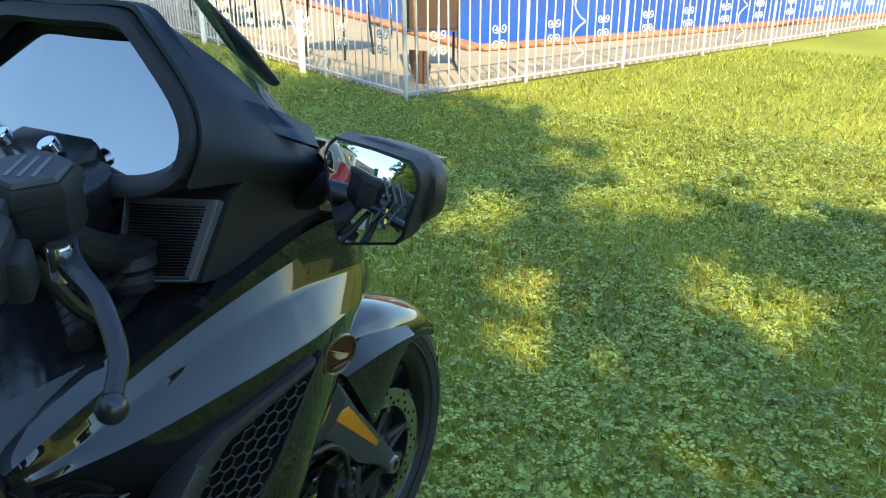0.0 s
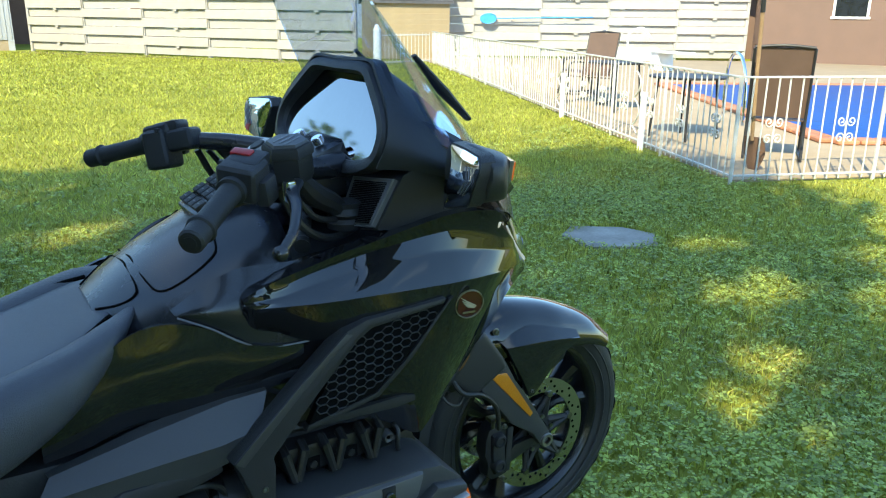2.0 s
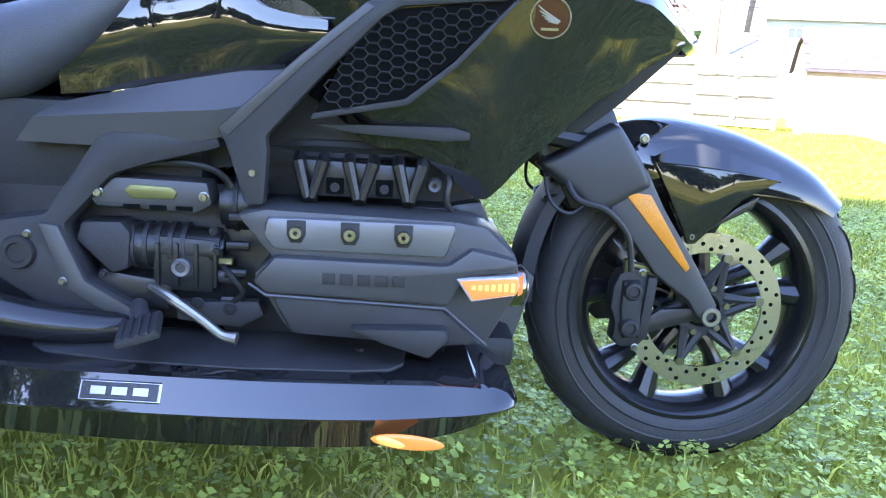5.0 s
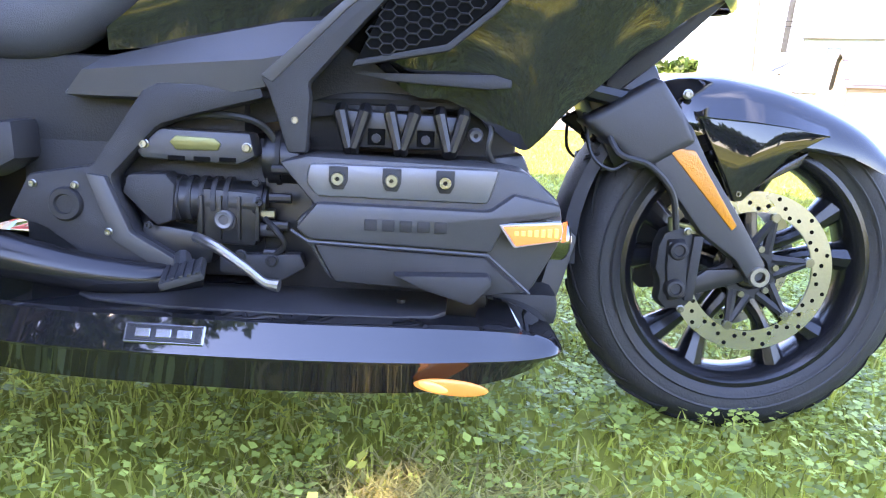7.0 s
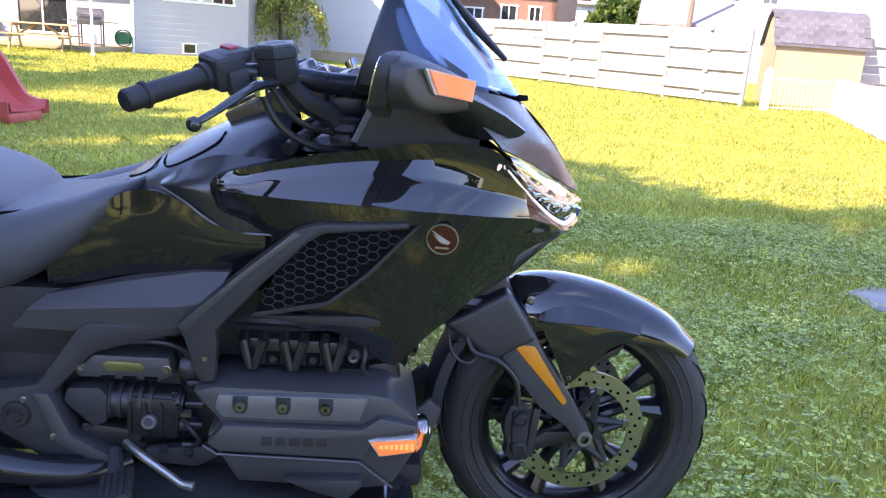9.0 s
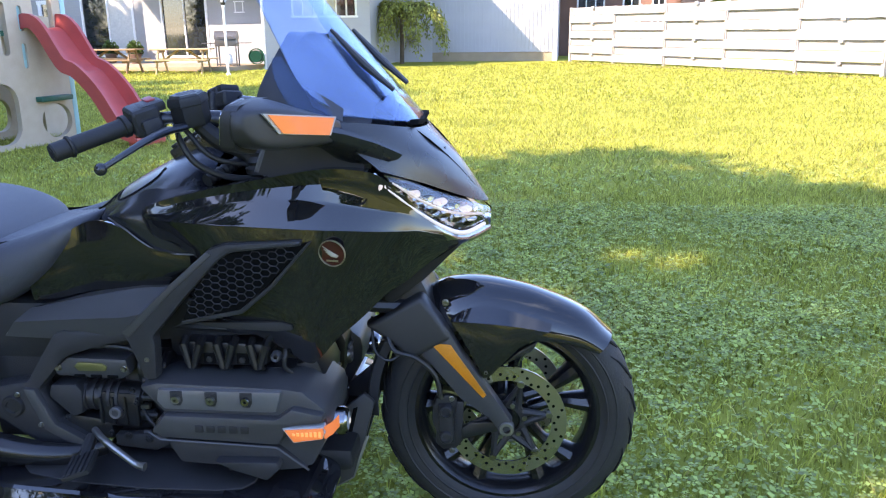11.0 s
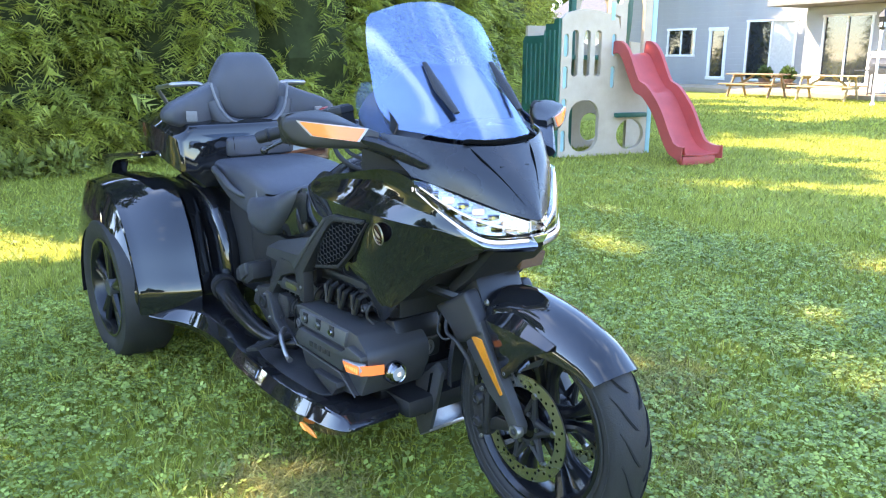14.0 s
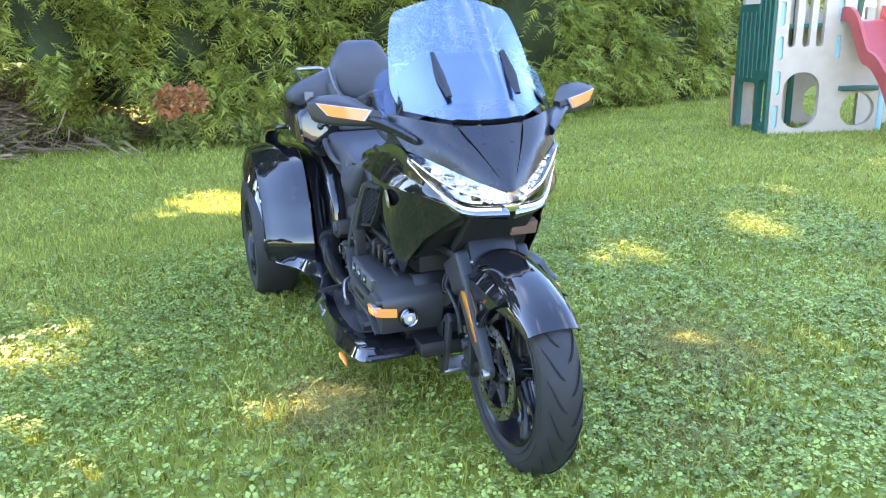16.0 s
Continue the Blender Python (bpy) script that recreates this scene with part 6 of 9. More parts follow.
both("speaker_rim", lambda: tube([p + Vector((-0.003, 0, 0)) for p in SPK + SPK[:1]], 0.0017, 6, 1), M_PIPING)
spk_r, spk_l = both("speaker_panel", speaker, M_GRILLE, trike, "speaker grille with fine holes")
part("speaker_hole", speaker_mesh(), M_HOLE, spk_r)
part("speaker_hole", mirror_y(speaker_mesh()), M_HOLE, spk_l)
def speaker_pod():
    mid = sum(SPK, Vector()) / 4
    rear = [mid + (q - mid) * 1.14 + Vector((0.008, 0, 0)) for q in SPK]
    rings = [rear]
    for x, y0, y1, z0, z1 in ((-0.46, 0.10, 0.252, 0.962, 1.085), (-0.38, 0.12, 0.246, 0.968, 1.075), (-0.31, 0.14, 0.235, 0.975, 1.05)):
        rings.append([Vector((x, -y0, z1)), Vector((x, -y1, z1)), Vector((x, -y1 + 0.012, z0)), Vector((x, -y0, z0))])
    return loft(rings)


both("speaker_pod", speaker_pod, M_MATTE)

# ---- bars, grips, switches, levers ----
def bar_side():
    return tube([(-0.520, -0.075, 1.070), (-0.600, -0.130, 1.078), (-0.680, -0.180, 1.090), (-0.760, -0.228, 1.092), (-0.812, -0.268, 1.083)], [0.026, 0.022, 0.019, 0.0165, 0.0155], 14, 6)


both("handlebar", bar_side, M_SATIN)
part("bar_clamp", box((-0.565, 0, 1.035), (0.07, 0.20, 0.05), (0, -15, 0), 0.012), M_ENGINE, trike)
G0, G1 = Vector((-0.912, -0.383, 1.043)), Vector((-0.812, -0.268, 1.083))


def grip():
    d = (G1 - G0).normalized()
    side = d.cross(Vector((0, 0, 1))).normalized()
    up = side.cross(d)
    prof = [(0.0, 0.0), (0.0165, 0.0), (0.0195, 0.004), (0.0195, 0.033), (0.0185, 0.0335), (0.0225, 0.036), (0.0235, 0.040), (0.0185, 0.044), (0.0180, 0.10), (0.0188, (G1 - G0).length - 0.006), (0.024, (G1 - G0).length - 0.004), (0.024, (G1 - G0).length + 0.006)]
    rings = [[G0 + d * h + (side * math.cos(a) + up * math.sin(a)) * r for a in (2 * math.pi * k / 24 for k in range(24))] for r, h in prof]
    return loft(rings)


both("grip", grip, M_RUBBER, trike, "black rubber handgrip")
both("grip_end_plug", lambda: cyl(G0 - (G1 - G0) * 0.01, G0 + (G1 - G0) * 0.02, 0.010, 16), M_DARK)


def switch_box():
    b = box((-0.782, -0.240, 1.096), (0.062, 0.070, 0.062), (8, -14, 42), 0.014, 3)
    box((-0.770, -0.232, 1.122), (0.056, 0.056, 0.022), (6, -14, 42), 0.008, bm=b)
    box((-0.752, -0.262, 1.078), (0.040, 0.022, 0.044), (0, -14, 42), 0.006, bm=b)
    return b


sw_r, sw_l = both("switch_box", switch_box, M_MATTE, trike, "black switch housing")
part("red_switch", box((-0.775, -0.222, 1.134), (0.020, 0.036, 0.010), (6, -16, 42), 0.004), M_RED, sw_r, "red engine stop switch")
for k in range(3):
    part("button", box((-0.802, -0.208 - 0.014 * k, 1.118 - 0.018 * k), (0.010, 0.016, 0.010), (8, -14, 42), 0.003), M_MATTE, sw_r)
    part("button", box((-0.802, 0.208 + 0.014 * k, 1.118 - 0.018 * k), (0.010, 0.016, 0.010), (-8, -14, -42), 0.003), M_MATTE, sw_l)
part("switch_pod", box((-0.790, 0.232, 1.076), (0.052, 0.074, 0.082), (-6, -10, -42), 0.014, 3), M_MATTE, sw_l)
part("switch_pod", box((-0.752, 0.205, 1.098), (0.060, 0.060, 0.046), (-6, -12, -42), 0.014, 3), M_MATTE, sw_l)
for r, m_ in ((0.019, M_GREY), (0.013, M_DARK)):
    jb = lathe([(0, 0.006 + (0.019 - r) * 0.4), (r * 0.8, 0.006 + (0.019 - r) * 0.4), (r, 0.003), (r, -0.01)], 22, axis="x")
    bmesh.ops.scale(jb, vec=(-1, 1, 1), verts=jb.verts)
    bmesh.ops.transform(jb, matrix=pose(-0.812, 0.248, 1.102, 0, 0, -42), verts=jb.verts)
    part("joystick", jb, m_, sw_l)


def reservoir():
    b = lathe([(0, -0.028), (0.030, -0.028), (0.034, -0.020), (0.034, 0.010), (0.037, 0.012), (0.037, 0.022), (0.034, 0.027), (0, 0.027)], 6, axis="z")
    bmesh.ops.transform(b, matrix=pose(-0.690, -0.208, 1.112, 3, -10, 30) @ Matrix.Scale(1.18, 4), verts=b.verts)
    return b


res_r = part("fluid_reservoir", reservoir(), M_DARK, trike, "black fluid reservoir with grey cap")
cap = lathe([(0, 0.0275), (0.031, 0.0275), (0.029, 0.0315), (0, 0.0315)], 6, axis="z")
bmesh.ops.transform(cap, matrix=pose(-0.690, -0.208, 1.112, 3, -10, 30) @ Matrix.Scale(1.18, 4), verts=cap.verts)
part("reservoir_cap", cap, M_GREY, res_r)
for k in range(3):
    lb = box((0.0, -0.010 + 0.010 * k, 0.0318), (0.034, 0.003, 0.001))
    bmesh.ops.transform(lb, matrix=pose(-0.690, -0.208, 1.112, 3, -10, 30) @ Matrix.Scale(1.18, 4), verts=lb.verts)
    part("label_bar", lb, M_PIPING, res_r)


def lever():
    b = tube([(-0.690, -0.240, 1.080), (-0.718, -0.285, 1.074), (-0.735, -0.340, 1.062), (-0.762, -0.390, 1.040), (-0.788, -0.413, 1.022)], [0.011, 0.012, 0.0095, 0.008, 0.0075], 10, 6, flat=0.75)
    s = bmesh.new()
    bmesh.ops.create_uvsphere(s, u_segments=14, v_segments=10, radius=0.0125, matrix=pose(-0.794, -0.418, 1.018))
    merge(b, s)
    return b


part("brake_lever", lever(), M_SATIN, trike, "black lever with a ball end")
part("lever_pivot", cyl((-0.712, -0.262, 1.056), (-0.714, -0.264, 1.090), 0.012, 16, bev=0.002), M_CHROME, trike)
both("control_cable", lambda: tube([(-0.72, -0.23, 1.07), (-0.68, -0.23, 1.00), (-0.61, -0.19, 0.96), (-0.52, -0.13, 0.96), (-0.46, -0.10, 0.99)], 0.0075, 8, 6), M_CABLE)
both("control_cable", lambda: tube([(-0.70, -0.22, 1.07), (-0.65, -0.21, 1.01), (-0.58, -0.16, 0.985), (-0.50, -0.12, 0.98), (-0.45, -0.06, 1.0)], 0.006, 8, 6), M_CABLE)
both("steering_link", lambda: tube([(-0.680, -0.205, 1.085), (-0.640, -0.185, 1.045), (-0.590, -0.160, 1.015), (-0.565, -0.150, 0.985)], [0.016, 0.022, 0.020, 0.024], 10, 5), M_DARK)
both("link_joint", lambda: lathe([(0, 0.0), (0.034, 0.0), (0.036, 0.012), (0.030, 0.02), (0.036, 0.028), (0.030, 0.04), (0.034, 0.05), (0, 0.055)], 18, (-0.560, -0.150, 0.965), axis="z"), M_RUBBER)
both("bellows_hose", lambda: tube([(-0.67 + 0.03 * i / 5, -0.20 + 0.012 * i, 0.955 + 0.004 * i) for i in range(10)], [0.012 if i % 2 else 0.015 for i in range(19)], 10, 2), M_CABLE)
part("bar_cover", box((-0.545, 0, 1.085), (0.10, 0.16, 0.045), (0, -20, 0), 0.015), M_SATIN, trike)
for y in (-0.045, 0.045):
    part("clamp_bolt", cyl((-0.56, y, 1.108), (-0.567, y, 1.122), 0.012, 16, bev=0.002), M_CHROME, trike)

# ---- tank shelter, seats ----
TANK = [(-1.005, 0.866, 0.07, 0.115, 0.815), (-0.95, 0.905, 0.11, 0.178, 0.80), (-0.89, 0.941, 0.135, 0.217, 0.79), (-0.82, 0.978, 0.148, 0.232, 0.80), (-0.76, 1.006, 0.148, 0.236, 0.82), (-0.715, 1.018, 0.135, 0.22, 0.85), (-0.675, 1.010, 0.12, 0.17, 0.87)]


def tank_top(x, y, lift=0.002):
    """A place on the tank cover: flat on top, rounded at the shoulders."""
    x0 = max(min(x, -0.676), -1.004)
    for a, c in zip(TANK, TANK[1:]):
        if a[0] <= x0 <= c[0]:
            t = (x0 - a[0]) / (c[0] - a[0])
            zt, w, zl = (p + (q - p) * t for p, q in zip((a[1], a[3], a[4]), (c[1], c[3], c[4])))
            return Vector((x, y, zl + (zt - zl) * max(0.0, 1 - (y / w) ** 2) ** 0.38 + lift))


def shelter():
    rings = []
    for x, zt, _, w, zl in TANK:
        th = [math.pi / 2 * k / 10 for k in range(-10, 11)]
        rings.append([Vector((x, w * math.sin(a), zl + (zt - zl) * max(0.0, math.cos(a)) ** 0.76)) for a in th])
    cols = [spline([r[i] for r in rings], 5) for i in range(21)]
    return sheet([[c[i] for c in cols] for i in range(len(cols[0]))], 0.005)


shell = part("tank_cover", shelter(), M_SATIN, trike, "satin black tank cover", 40)
for lid in ([(-0.80, 0.118), (-0.812, 0.150), (-0.862, 0.160), (-0.905, 0.150), (-0.920, 0.110), (-0.922, 0.0)], [(-0.934, 0.0), (-0.936, 0.100), (-0.945, 0.120), (-0.970, 0.108), (-1.000, 0.075)]):
    for s in (-1, 1):
        part("panel_gap", tube([tank_top(x, s * y) for x, y in lid], 0.0018, 6, 6), M_HOLE, shell)
console = part("console", prism([(-0.062, -0.845), (0.062, -0.845), (0.070, -0.74), (0.052, -0.620), (-0.052, -0.620), (-0.070, -0.74)], -0.045, 0.020, 0.006, "z"), M_SATIN, shell, "raised console with buttons and a round knob")
console.matrix_basis = Matrix.Translation((-0.722, 0, 1.028)) @ Matrix.Rotation(radians(-29), 4, "Y") @ Matrix.Translation((0.75, 0, 0)) @ Matrix(((0, 1, 0, 0), (-1, 0, 0, 0), (0, 0, 1, 0), (0, 0, 0, 1)))
for r in range(3):
    for k in range(4):
        part("button", box((-0.042 + 0.028 * k, -0.825 + 0.030 * r, 0.025), (0.024, 0.024, 0.008), bev=0.003), M_MATTE, console)
        part("button_mark", box((-0.042 + 0.028 * k, -0.825 + 0.030 * r, 0.0293), (0.010, 0.003, 0.0006)), M_PIPING, console)
part("knob", lathe([(0, 0.040), (0.024, 0.040), (0.028, 0.036), (0.029, 0.022), (0.036, 0.020), (0.038, 0.012)], 36, (0, -0.665, 0.004), axis="z"), M_ALU, console, "round silver control knob")
part("knob_cap", lathe([(0, 0.0435), (0.014, 0.0435), (0.016, 0.040), (0.016, 0.036)], 28, (0, -0.665, 0.004), axis="z"), M_DARK, console)
both("knee_panel", lambda: sheet(smooth_rows([[(-0.905, -0.196, 0.880), (-0.86, -0.208, 0.912), (-0.80, -0.214, 0.938), (-0.74, -0.214, 0.938), (-0.68, -0.214, 0.936)],
                                              [(-0.903, -0.214, 0.877), (-0.853, -0.243, 0.884), (-0.79, -0.250, 0.880), (-0.735, -0.254, 0.872), (-0.685, -0.258, 0.868)],
                                              [(-0.900, -0.216, 0.874), (-0.852, -0.236, 0.852), (-0.78, -0.247, 0.808), (-0.735, -0.253, 0.802), (-0.685, -0.258, 0.803)]], 4, 4), 0.006), M_SATIN, trike, "", 60)
both("knee_piping", lambda: tube([(-0.900, -0.219, 0.873), (-0.852, -0.240, 0.851), (-0.815, -0.248, 0.826), (-0.78, -0.251, 0.807), (-0.735, -0.257, 0.801), (-0.685, -0.262, 0.802)], 0.0018, 6, 5), M_RIDGE)


def tank_side():
    secs = [(-1.120, (0.206, 0.745), (0.202, 0.710), (0.194, 0.668)), (-1.055, (0.204, 0.800), (0.204, 0.742), (0.192, 0.675)), (-0.985, (0.200, 0.848), (0.206, 0.770), (0.190, 0.688)), (-0.925, (0.212, 0.866), (0.219, 0.780), (0.202, 0.700)),
            (-0.860, (0.232, 0.853), (0.234, 0.785), (0.216, 0.708)), (-0.790, (0.244, 0.812), (0.245, 0.770), (0.226, 0.718)), (-0.700, (0.254, 0.798), (0.254, 0.770), (0.236, 0.728))]
    return sheet(smooth_rows([[(x, -y, z) for y, z in q] for x, *q in secs], 4, 4), 0.008)


both("tank_side", tank_side, M_GLOSS, trike, "glossy black side panel under the tank", 60)
both("side_cover", lambda: sheet([[(-1.120, -0.200, 0.650), (-0.974, -0.205, 0.690), (-0.833, -0.215, 0.719), (-0.765, -0.222, 0.726)],
                                  [(-1.117, -0.225, 0.654), (-0.974, -0.235, 0.688), (-0.833, -0.245, 0.717), (-0.768, -0.250, 0.722)],
                                  [(-1.140, -0.258, 0.632), (-0.974, -0.272, 0.648), (-0.86, -0.282, 0.658), (-0.795, -0.284, 0.672)],
                                  [(-1.170, -0.252, 0.594), (-1.000, -0.264, 0.594), (-0.885, -0.274, 0.611), (-0.835, -0.276, 0.622)],
                                  [(-1.170, -0.200, 0.590), (-1.000, -0.200, 0.588), (-0.885, -0.210, 0.604), (-0.835, -0.215, 0.614)]], 0.006), M_GREY, trike, "", 20)


def cushion(secs, k=4, pow_=0.5, n=20):
    rings = []
    for x, zt, zl, w in secs:
        cz, h = (zt + zl) / 2, (zt - zl) / 2
        ring = []
        for i in range(n):
            a = 2 * math.pi * i / n
            ca, sa = math.cos(a), math.sin(a)
            ring.append(Vector((x, math.copysign(abs(ca) ** pow_, ca) * w, cz + math.copysign(abs(sa) ** pow_, sa) * h)))
        rings.append(ring)
    cols = [spline([r[i] for r in rings], k) for i in range(n)]
    return loft([[c[i] for c in cols] for i in range(len(cols[0]))])


seat = part("rider_seat", cushion([(-0.955, 0.872, 0.845, 0.085), (-1.00, 0.860, 0.82, 0.130), (-1.07, 0.832, 0.76, 0.172), (-1.15, 0.810, 0.70, 0.195), (-1.26, 0.802, 0.68, 0.203), (-1.36, 0.808, 0.68, 0.205), (-1.42, 0.82, 0.68, 0.20)], pow_=0.40, n=28), M_SEAT, trike, "black vinyl rider seat with rolled sides", 60)


def seat_roll():
    """The thick roll along the side of the rider seat, deep at the thigh and running out at the nose."""
    secs = [(-0.945, 0.120, 0.872, 0.014, 0.006), (-0.975, 0.150, 0.852, 0.034, 0.018), (-1.01, 0.170, 0.828, 0.046, 0.033), (-1.06, 0.182, 0.793, 0.056, 0.050), (-1.12, 0.184, 0.760, 0.060, 0.064), (-1.20, 0.182, 0.727, 0.064, 0.074),
            (-1.28, 0.180, 0.718, 0.064, 0.075), (-1.35, 0.175, 0.720, 0.058, 0.070), (-1.40, 0.165, 0.725, 0.040, 0.050)]
    rings = [[Vector((x, -(y + ry * math.cos(a)), z + rz * math.copysign(abs(math.sin(a)) ** 0.8, math.sin(a)))) for a in (2 * math.pi * k / 20 for k in range(20))] for x, y, z, ry, rz in secs]
    cols = [spline([r[i] for r in rings], 4) for i in range(20)]
    return loft([[c[i] for c in cols] for i in range(len(cols[0]))])


both("seat_roll", seat_roll, M_SEAT, seat, "", 60)
# black tube that draws the shaded crease between pad and side roll
both("seam", lambda: tube([(-1.31, -0.196, 0.796), (-1.20, -0.196, 0.800), (-1.11, -0.184, 0.818), (-1.04, -0.158, 0.842), (-0.985, -0.120, 0.862)], 0.004, 6, 6), M_HOLE, seat)
pil = part("passenger_seat", cushion([(-1.21, 0.800, 0.72, 0.150), (-1.245, 0.826, 0.69, 0.195), (-1.31, 0.856, 0.68, 0.212), (-1.40, 0.877, 0.69, 0.218), (-1.54, 0.886, 0.72, 0.218), (-1.66, 0.886, 0.77, 0.210), (-1.76, 0.88, 0.82, 0.20)], pow_=0.32, n=32), M_SEAT, trike, "black vinyl passenger seat with pale piping", 60)
for s in (-1, 1):
    part("seam", tube([(-1.72, s * 0.192, 0.858), (-1.60, s * 0.204, 0.860), (-1.46, s * 0.206, 0.856), (-1.37, s * 0.202, 0.848), (-1.325, s * 0.203, 0.828), (-1.305, s * 0.212, 0.79), (-1.300, s * 0.214, 0.74)], 0.0032, 6, 6), M_PIPING, pil)
both("grab_handle", lambda: tube([(-1.68, -0.205, 0.845), (-1.63, -0.236, 0.852), (-1.55, -0.244, 0.832), (-1.47, -0.242, 0.800), (-1.42, -0.225, 0.778), (-1.39, -0.20, 0.770)], [0.009, 0.013, 0.014, 0.014, 0.012, 0.008], 12, 6), M_GREY, trike, "grey moulded grab handle")


def back_wing():
    secs = [(0.0, 1.215, 0.985, -1.785), (0.10, 1.208, 0.985, -1.780), (0.17, 1.178, 0.988, -1.768), (0.24, 1.150, 0.998, -1.748), (0.30, 1.128, 1.008, -1.728), (0.345, 1.108, 1.022, -1.710), (0.372, 1.088, 1.036, -1.702), (0.384, 1.074, 1.050, -1.706)]
    rings = []
    for y, zt, zl, xf in [(-q[0], *q[1:]) for q in secs[::-1]] + secs[1:]:
        cz, h = (zt + zl) / 2, (zt - zl) / 2
        hx = min(0.055, h * 1.4)
        ring = []
        for i in range(18):
            a = 2 * math.pi * i / 18
            ca, sa = math.cos(a), math.sin(a)
            ring.append(Vector((xf - 0.055 + hx * math.copysign(abs(ca) ** 0.55, ca), y, cz + math.copysign(abs(sa) ** 0.55, sa) * h)))
        rings.append(ring)
    cols = [spline([r[i] for r in rings], 3) for i in range(18)]
    return loft([[c[i] for c in cols] for i in range(len(cols[0]))])


back = part("backrest", back_wing(), M_SEAT, trike, "padded black backrest with wing armrests", 60)


def back_pad():
    rings = []
    for z, w, t in ((1.030, 0.07, 0.030), (1.045, 0.105, 0.045), (1.085, 0.140, 0.055), (1.14, 0.158, 0.060), (1.185, 0.156, 0.062), (1.225, 0.138, 0.060), (1.262, 0.115, 0.054), (1.288, 0.097, 0.042), (1.302, 0.075, 0.026), (1.306, 0.05, 0.012)):
        ring = []
        for i in range(16):
            a = 2 * math.pi * i / 16
            ca, sa = math.cos(a), math.sin(a)
            ring.append(Vector((-1.812 - (z - 1.03) * 0.08 + t * math.copysign(abs(ca) ** 0.6, ca), w * math.copysign(abs(sa) ** 0.6, sa), z)))
        rings.append(ring)
    cols = [spline([r[i] for r in rings], 3) for i in range(16)]
    return loft([[c[i] for c in cols] for i in range(len(cols[0]))])


part("backrest_pad", back_pad(), M_SEAT, back, "black woven centre pad", 60)
part("piping", tube([(-1.764, -0.172, 1.182), (-1.754, -0.160, 1.125), (-1.744, -0.136, 1.066), (-1.738, -0.088, 1.024), (-1.736, 0.0, 1.014), (-1.738, 0.088, 1.024), (-1.744, 0.136, 1.066), (-1.754, 0.160, 1.125), (-1.764, 0.172, 1.182)], 0.0055, 8, 6), M_PIPING, back)
part("lower_back_pad", cushion([(-1.676, 0.955, 0.895, 0.130), (-1.690, 0.968, 0.885, 0.150), (-1.75, 0.975, 0.88, 0.155)], pow_=0.30), M_SEAT, back)
part("lower_frame", tube([(-1.785, -0.165, 1.110), (-1.772, -0.142, 1.045), (-1.768, -0.090, 1.008), (-1.768, 0.0, 1.000), (-1.768, 0.090, 1.008), (-1.772, 0.142, 1.045), (-1.785, 0.165, 1.110)], 0.034, 14, 6), M_SEAT, back)
both("pad_seam", lambda: tube([(-1.683, -0.125, 0.890), (-1.676, -0.125, 0.93), (-1.683, -0.125, 0.968)], 0.002, 6, 4), M_HOLE, back)
both("arm_switch", lambda: box((-1.700, -0.285, 1.058), (0.012, 0.042, 0.040), (0, 0, -22), 0.003), M_PIPING, back)
trunk = part("trunk", loft([[(x, c * w, z0 + (z1 - z0) * s) for c, s in ((-0.75, 0), (-1, 0.3), (-1, 0.8), (-0.85, 1), (0.85, 1), (1, 0.8), (1, 0.3), (0.75, 0))] for x, w, z0, z1 in
                            ((-1.700, 0.325, 0.772, 1.004), (-1.708, 0.338, 0.768, 1.014), (-1.735, 0.354, 0.778, 1.026), (-1.80, 0.368, 0.805, 1.045), (-1.95, 0.370, 0.845, 1.06), (-2.15, 0.355, 0.875, 1.05), (-2.27, 0.30, 0.90, 1.00))]), M_GLOSS, trike, "glossy black luggage trunk", 30)
both("trunk_rail", lambda: tube([(-1.84, -0.165, 1.150), (-1.85, -0.19, 1.178), (-1.85, -0.285, 1.178), (-1.87, -0.305, 1.174), (-1.96, -0.30, 1.165), (-2.08, -0.28, 1.15), (-2.16, -0.20, 1.06)], [0.009, 0.010, 0.010, 0.009, 0.009, 0.009, 0.009], 10, 5), M_ALU)
both("trunk_seam", lambda: tube([(-1.752, -0.31, 0.955), (-1.79, -0.352, 0.955), (-1.95, -0.364, 0.955), (-2.15, -0.354, 0.955)], 0.004, 6, 4), M_CHROME)

# ---- engine ----
def head_cover():
    pts = [(-0.826, 0.509), (-0.780, 0.520), (-0.495, 0.514), (-0.450, 0.508), (-0.400, 0.465), (-0.394, 0.440), (-0.398, 0.396), (-0.437, 0.322), (-0.746, 0.331), (-0.800, 0.420), (-0.770, 0.445)]
    return prism(pts, -0.10, -0.325, 0.012, inset=1.0)


head_r, head_l = both("engine_head", head_cover, M_GREY, trike, "dark grey flat-six cylinder head")
both("head_band", lambda: prism([(-0.765, 0.452), (-0.505, 0.449), (-0.470, 0.476), (-0.400, 0.462), (-0.398, 0.445), (-0.478, 0.432), (-0.502, 0.386), (-0.774, 0.396), (-0.797, 0.412)], -0.318, -0.347, 0.008, inset=0.99), M_GREY, head_r)
both("plug_cover", lambda: prism([(-0.780, 0.510), (-0.488, 0.511), (-0.504, 0.457), (-0.768, 0.459), (-0.785, 0.480)], -0.300, -0.335, 0.010, inset=0.97), M_RIDGE, head_r, "valve cover with three round bolts")
both("head_lower", lambda: prism([(-0.776, 0.392), (-0.506, 0.380), (-0.440, 0.324), (-0.50, 0.318), (-0.742, 0.330)], -0.300, -0.340, 0.010, inset=0.96), M_MATTE, head_r)
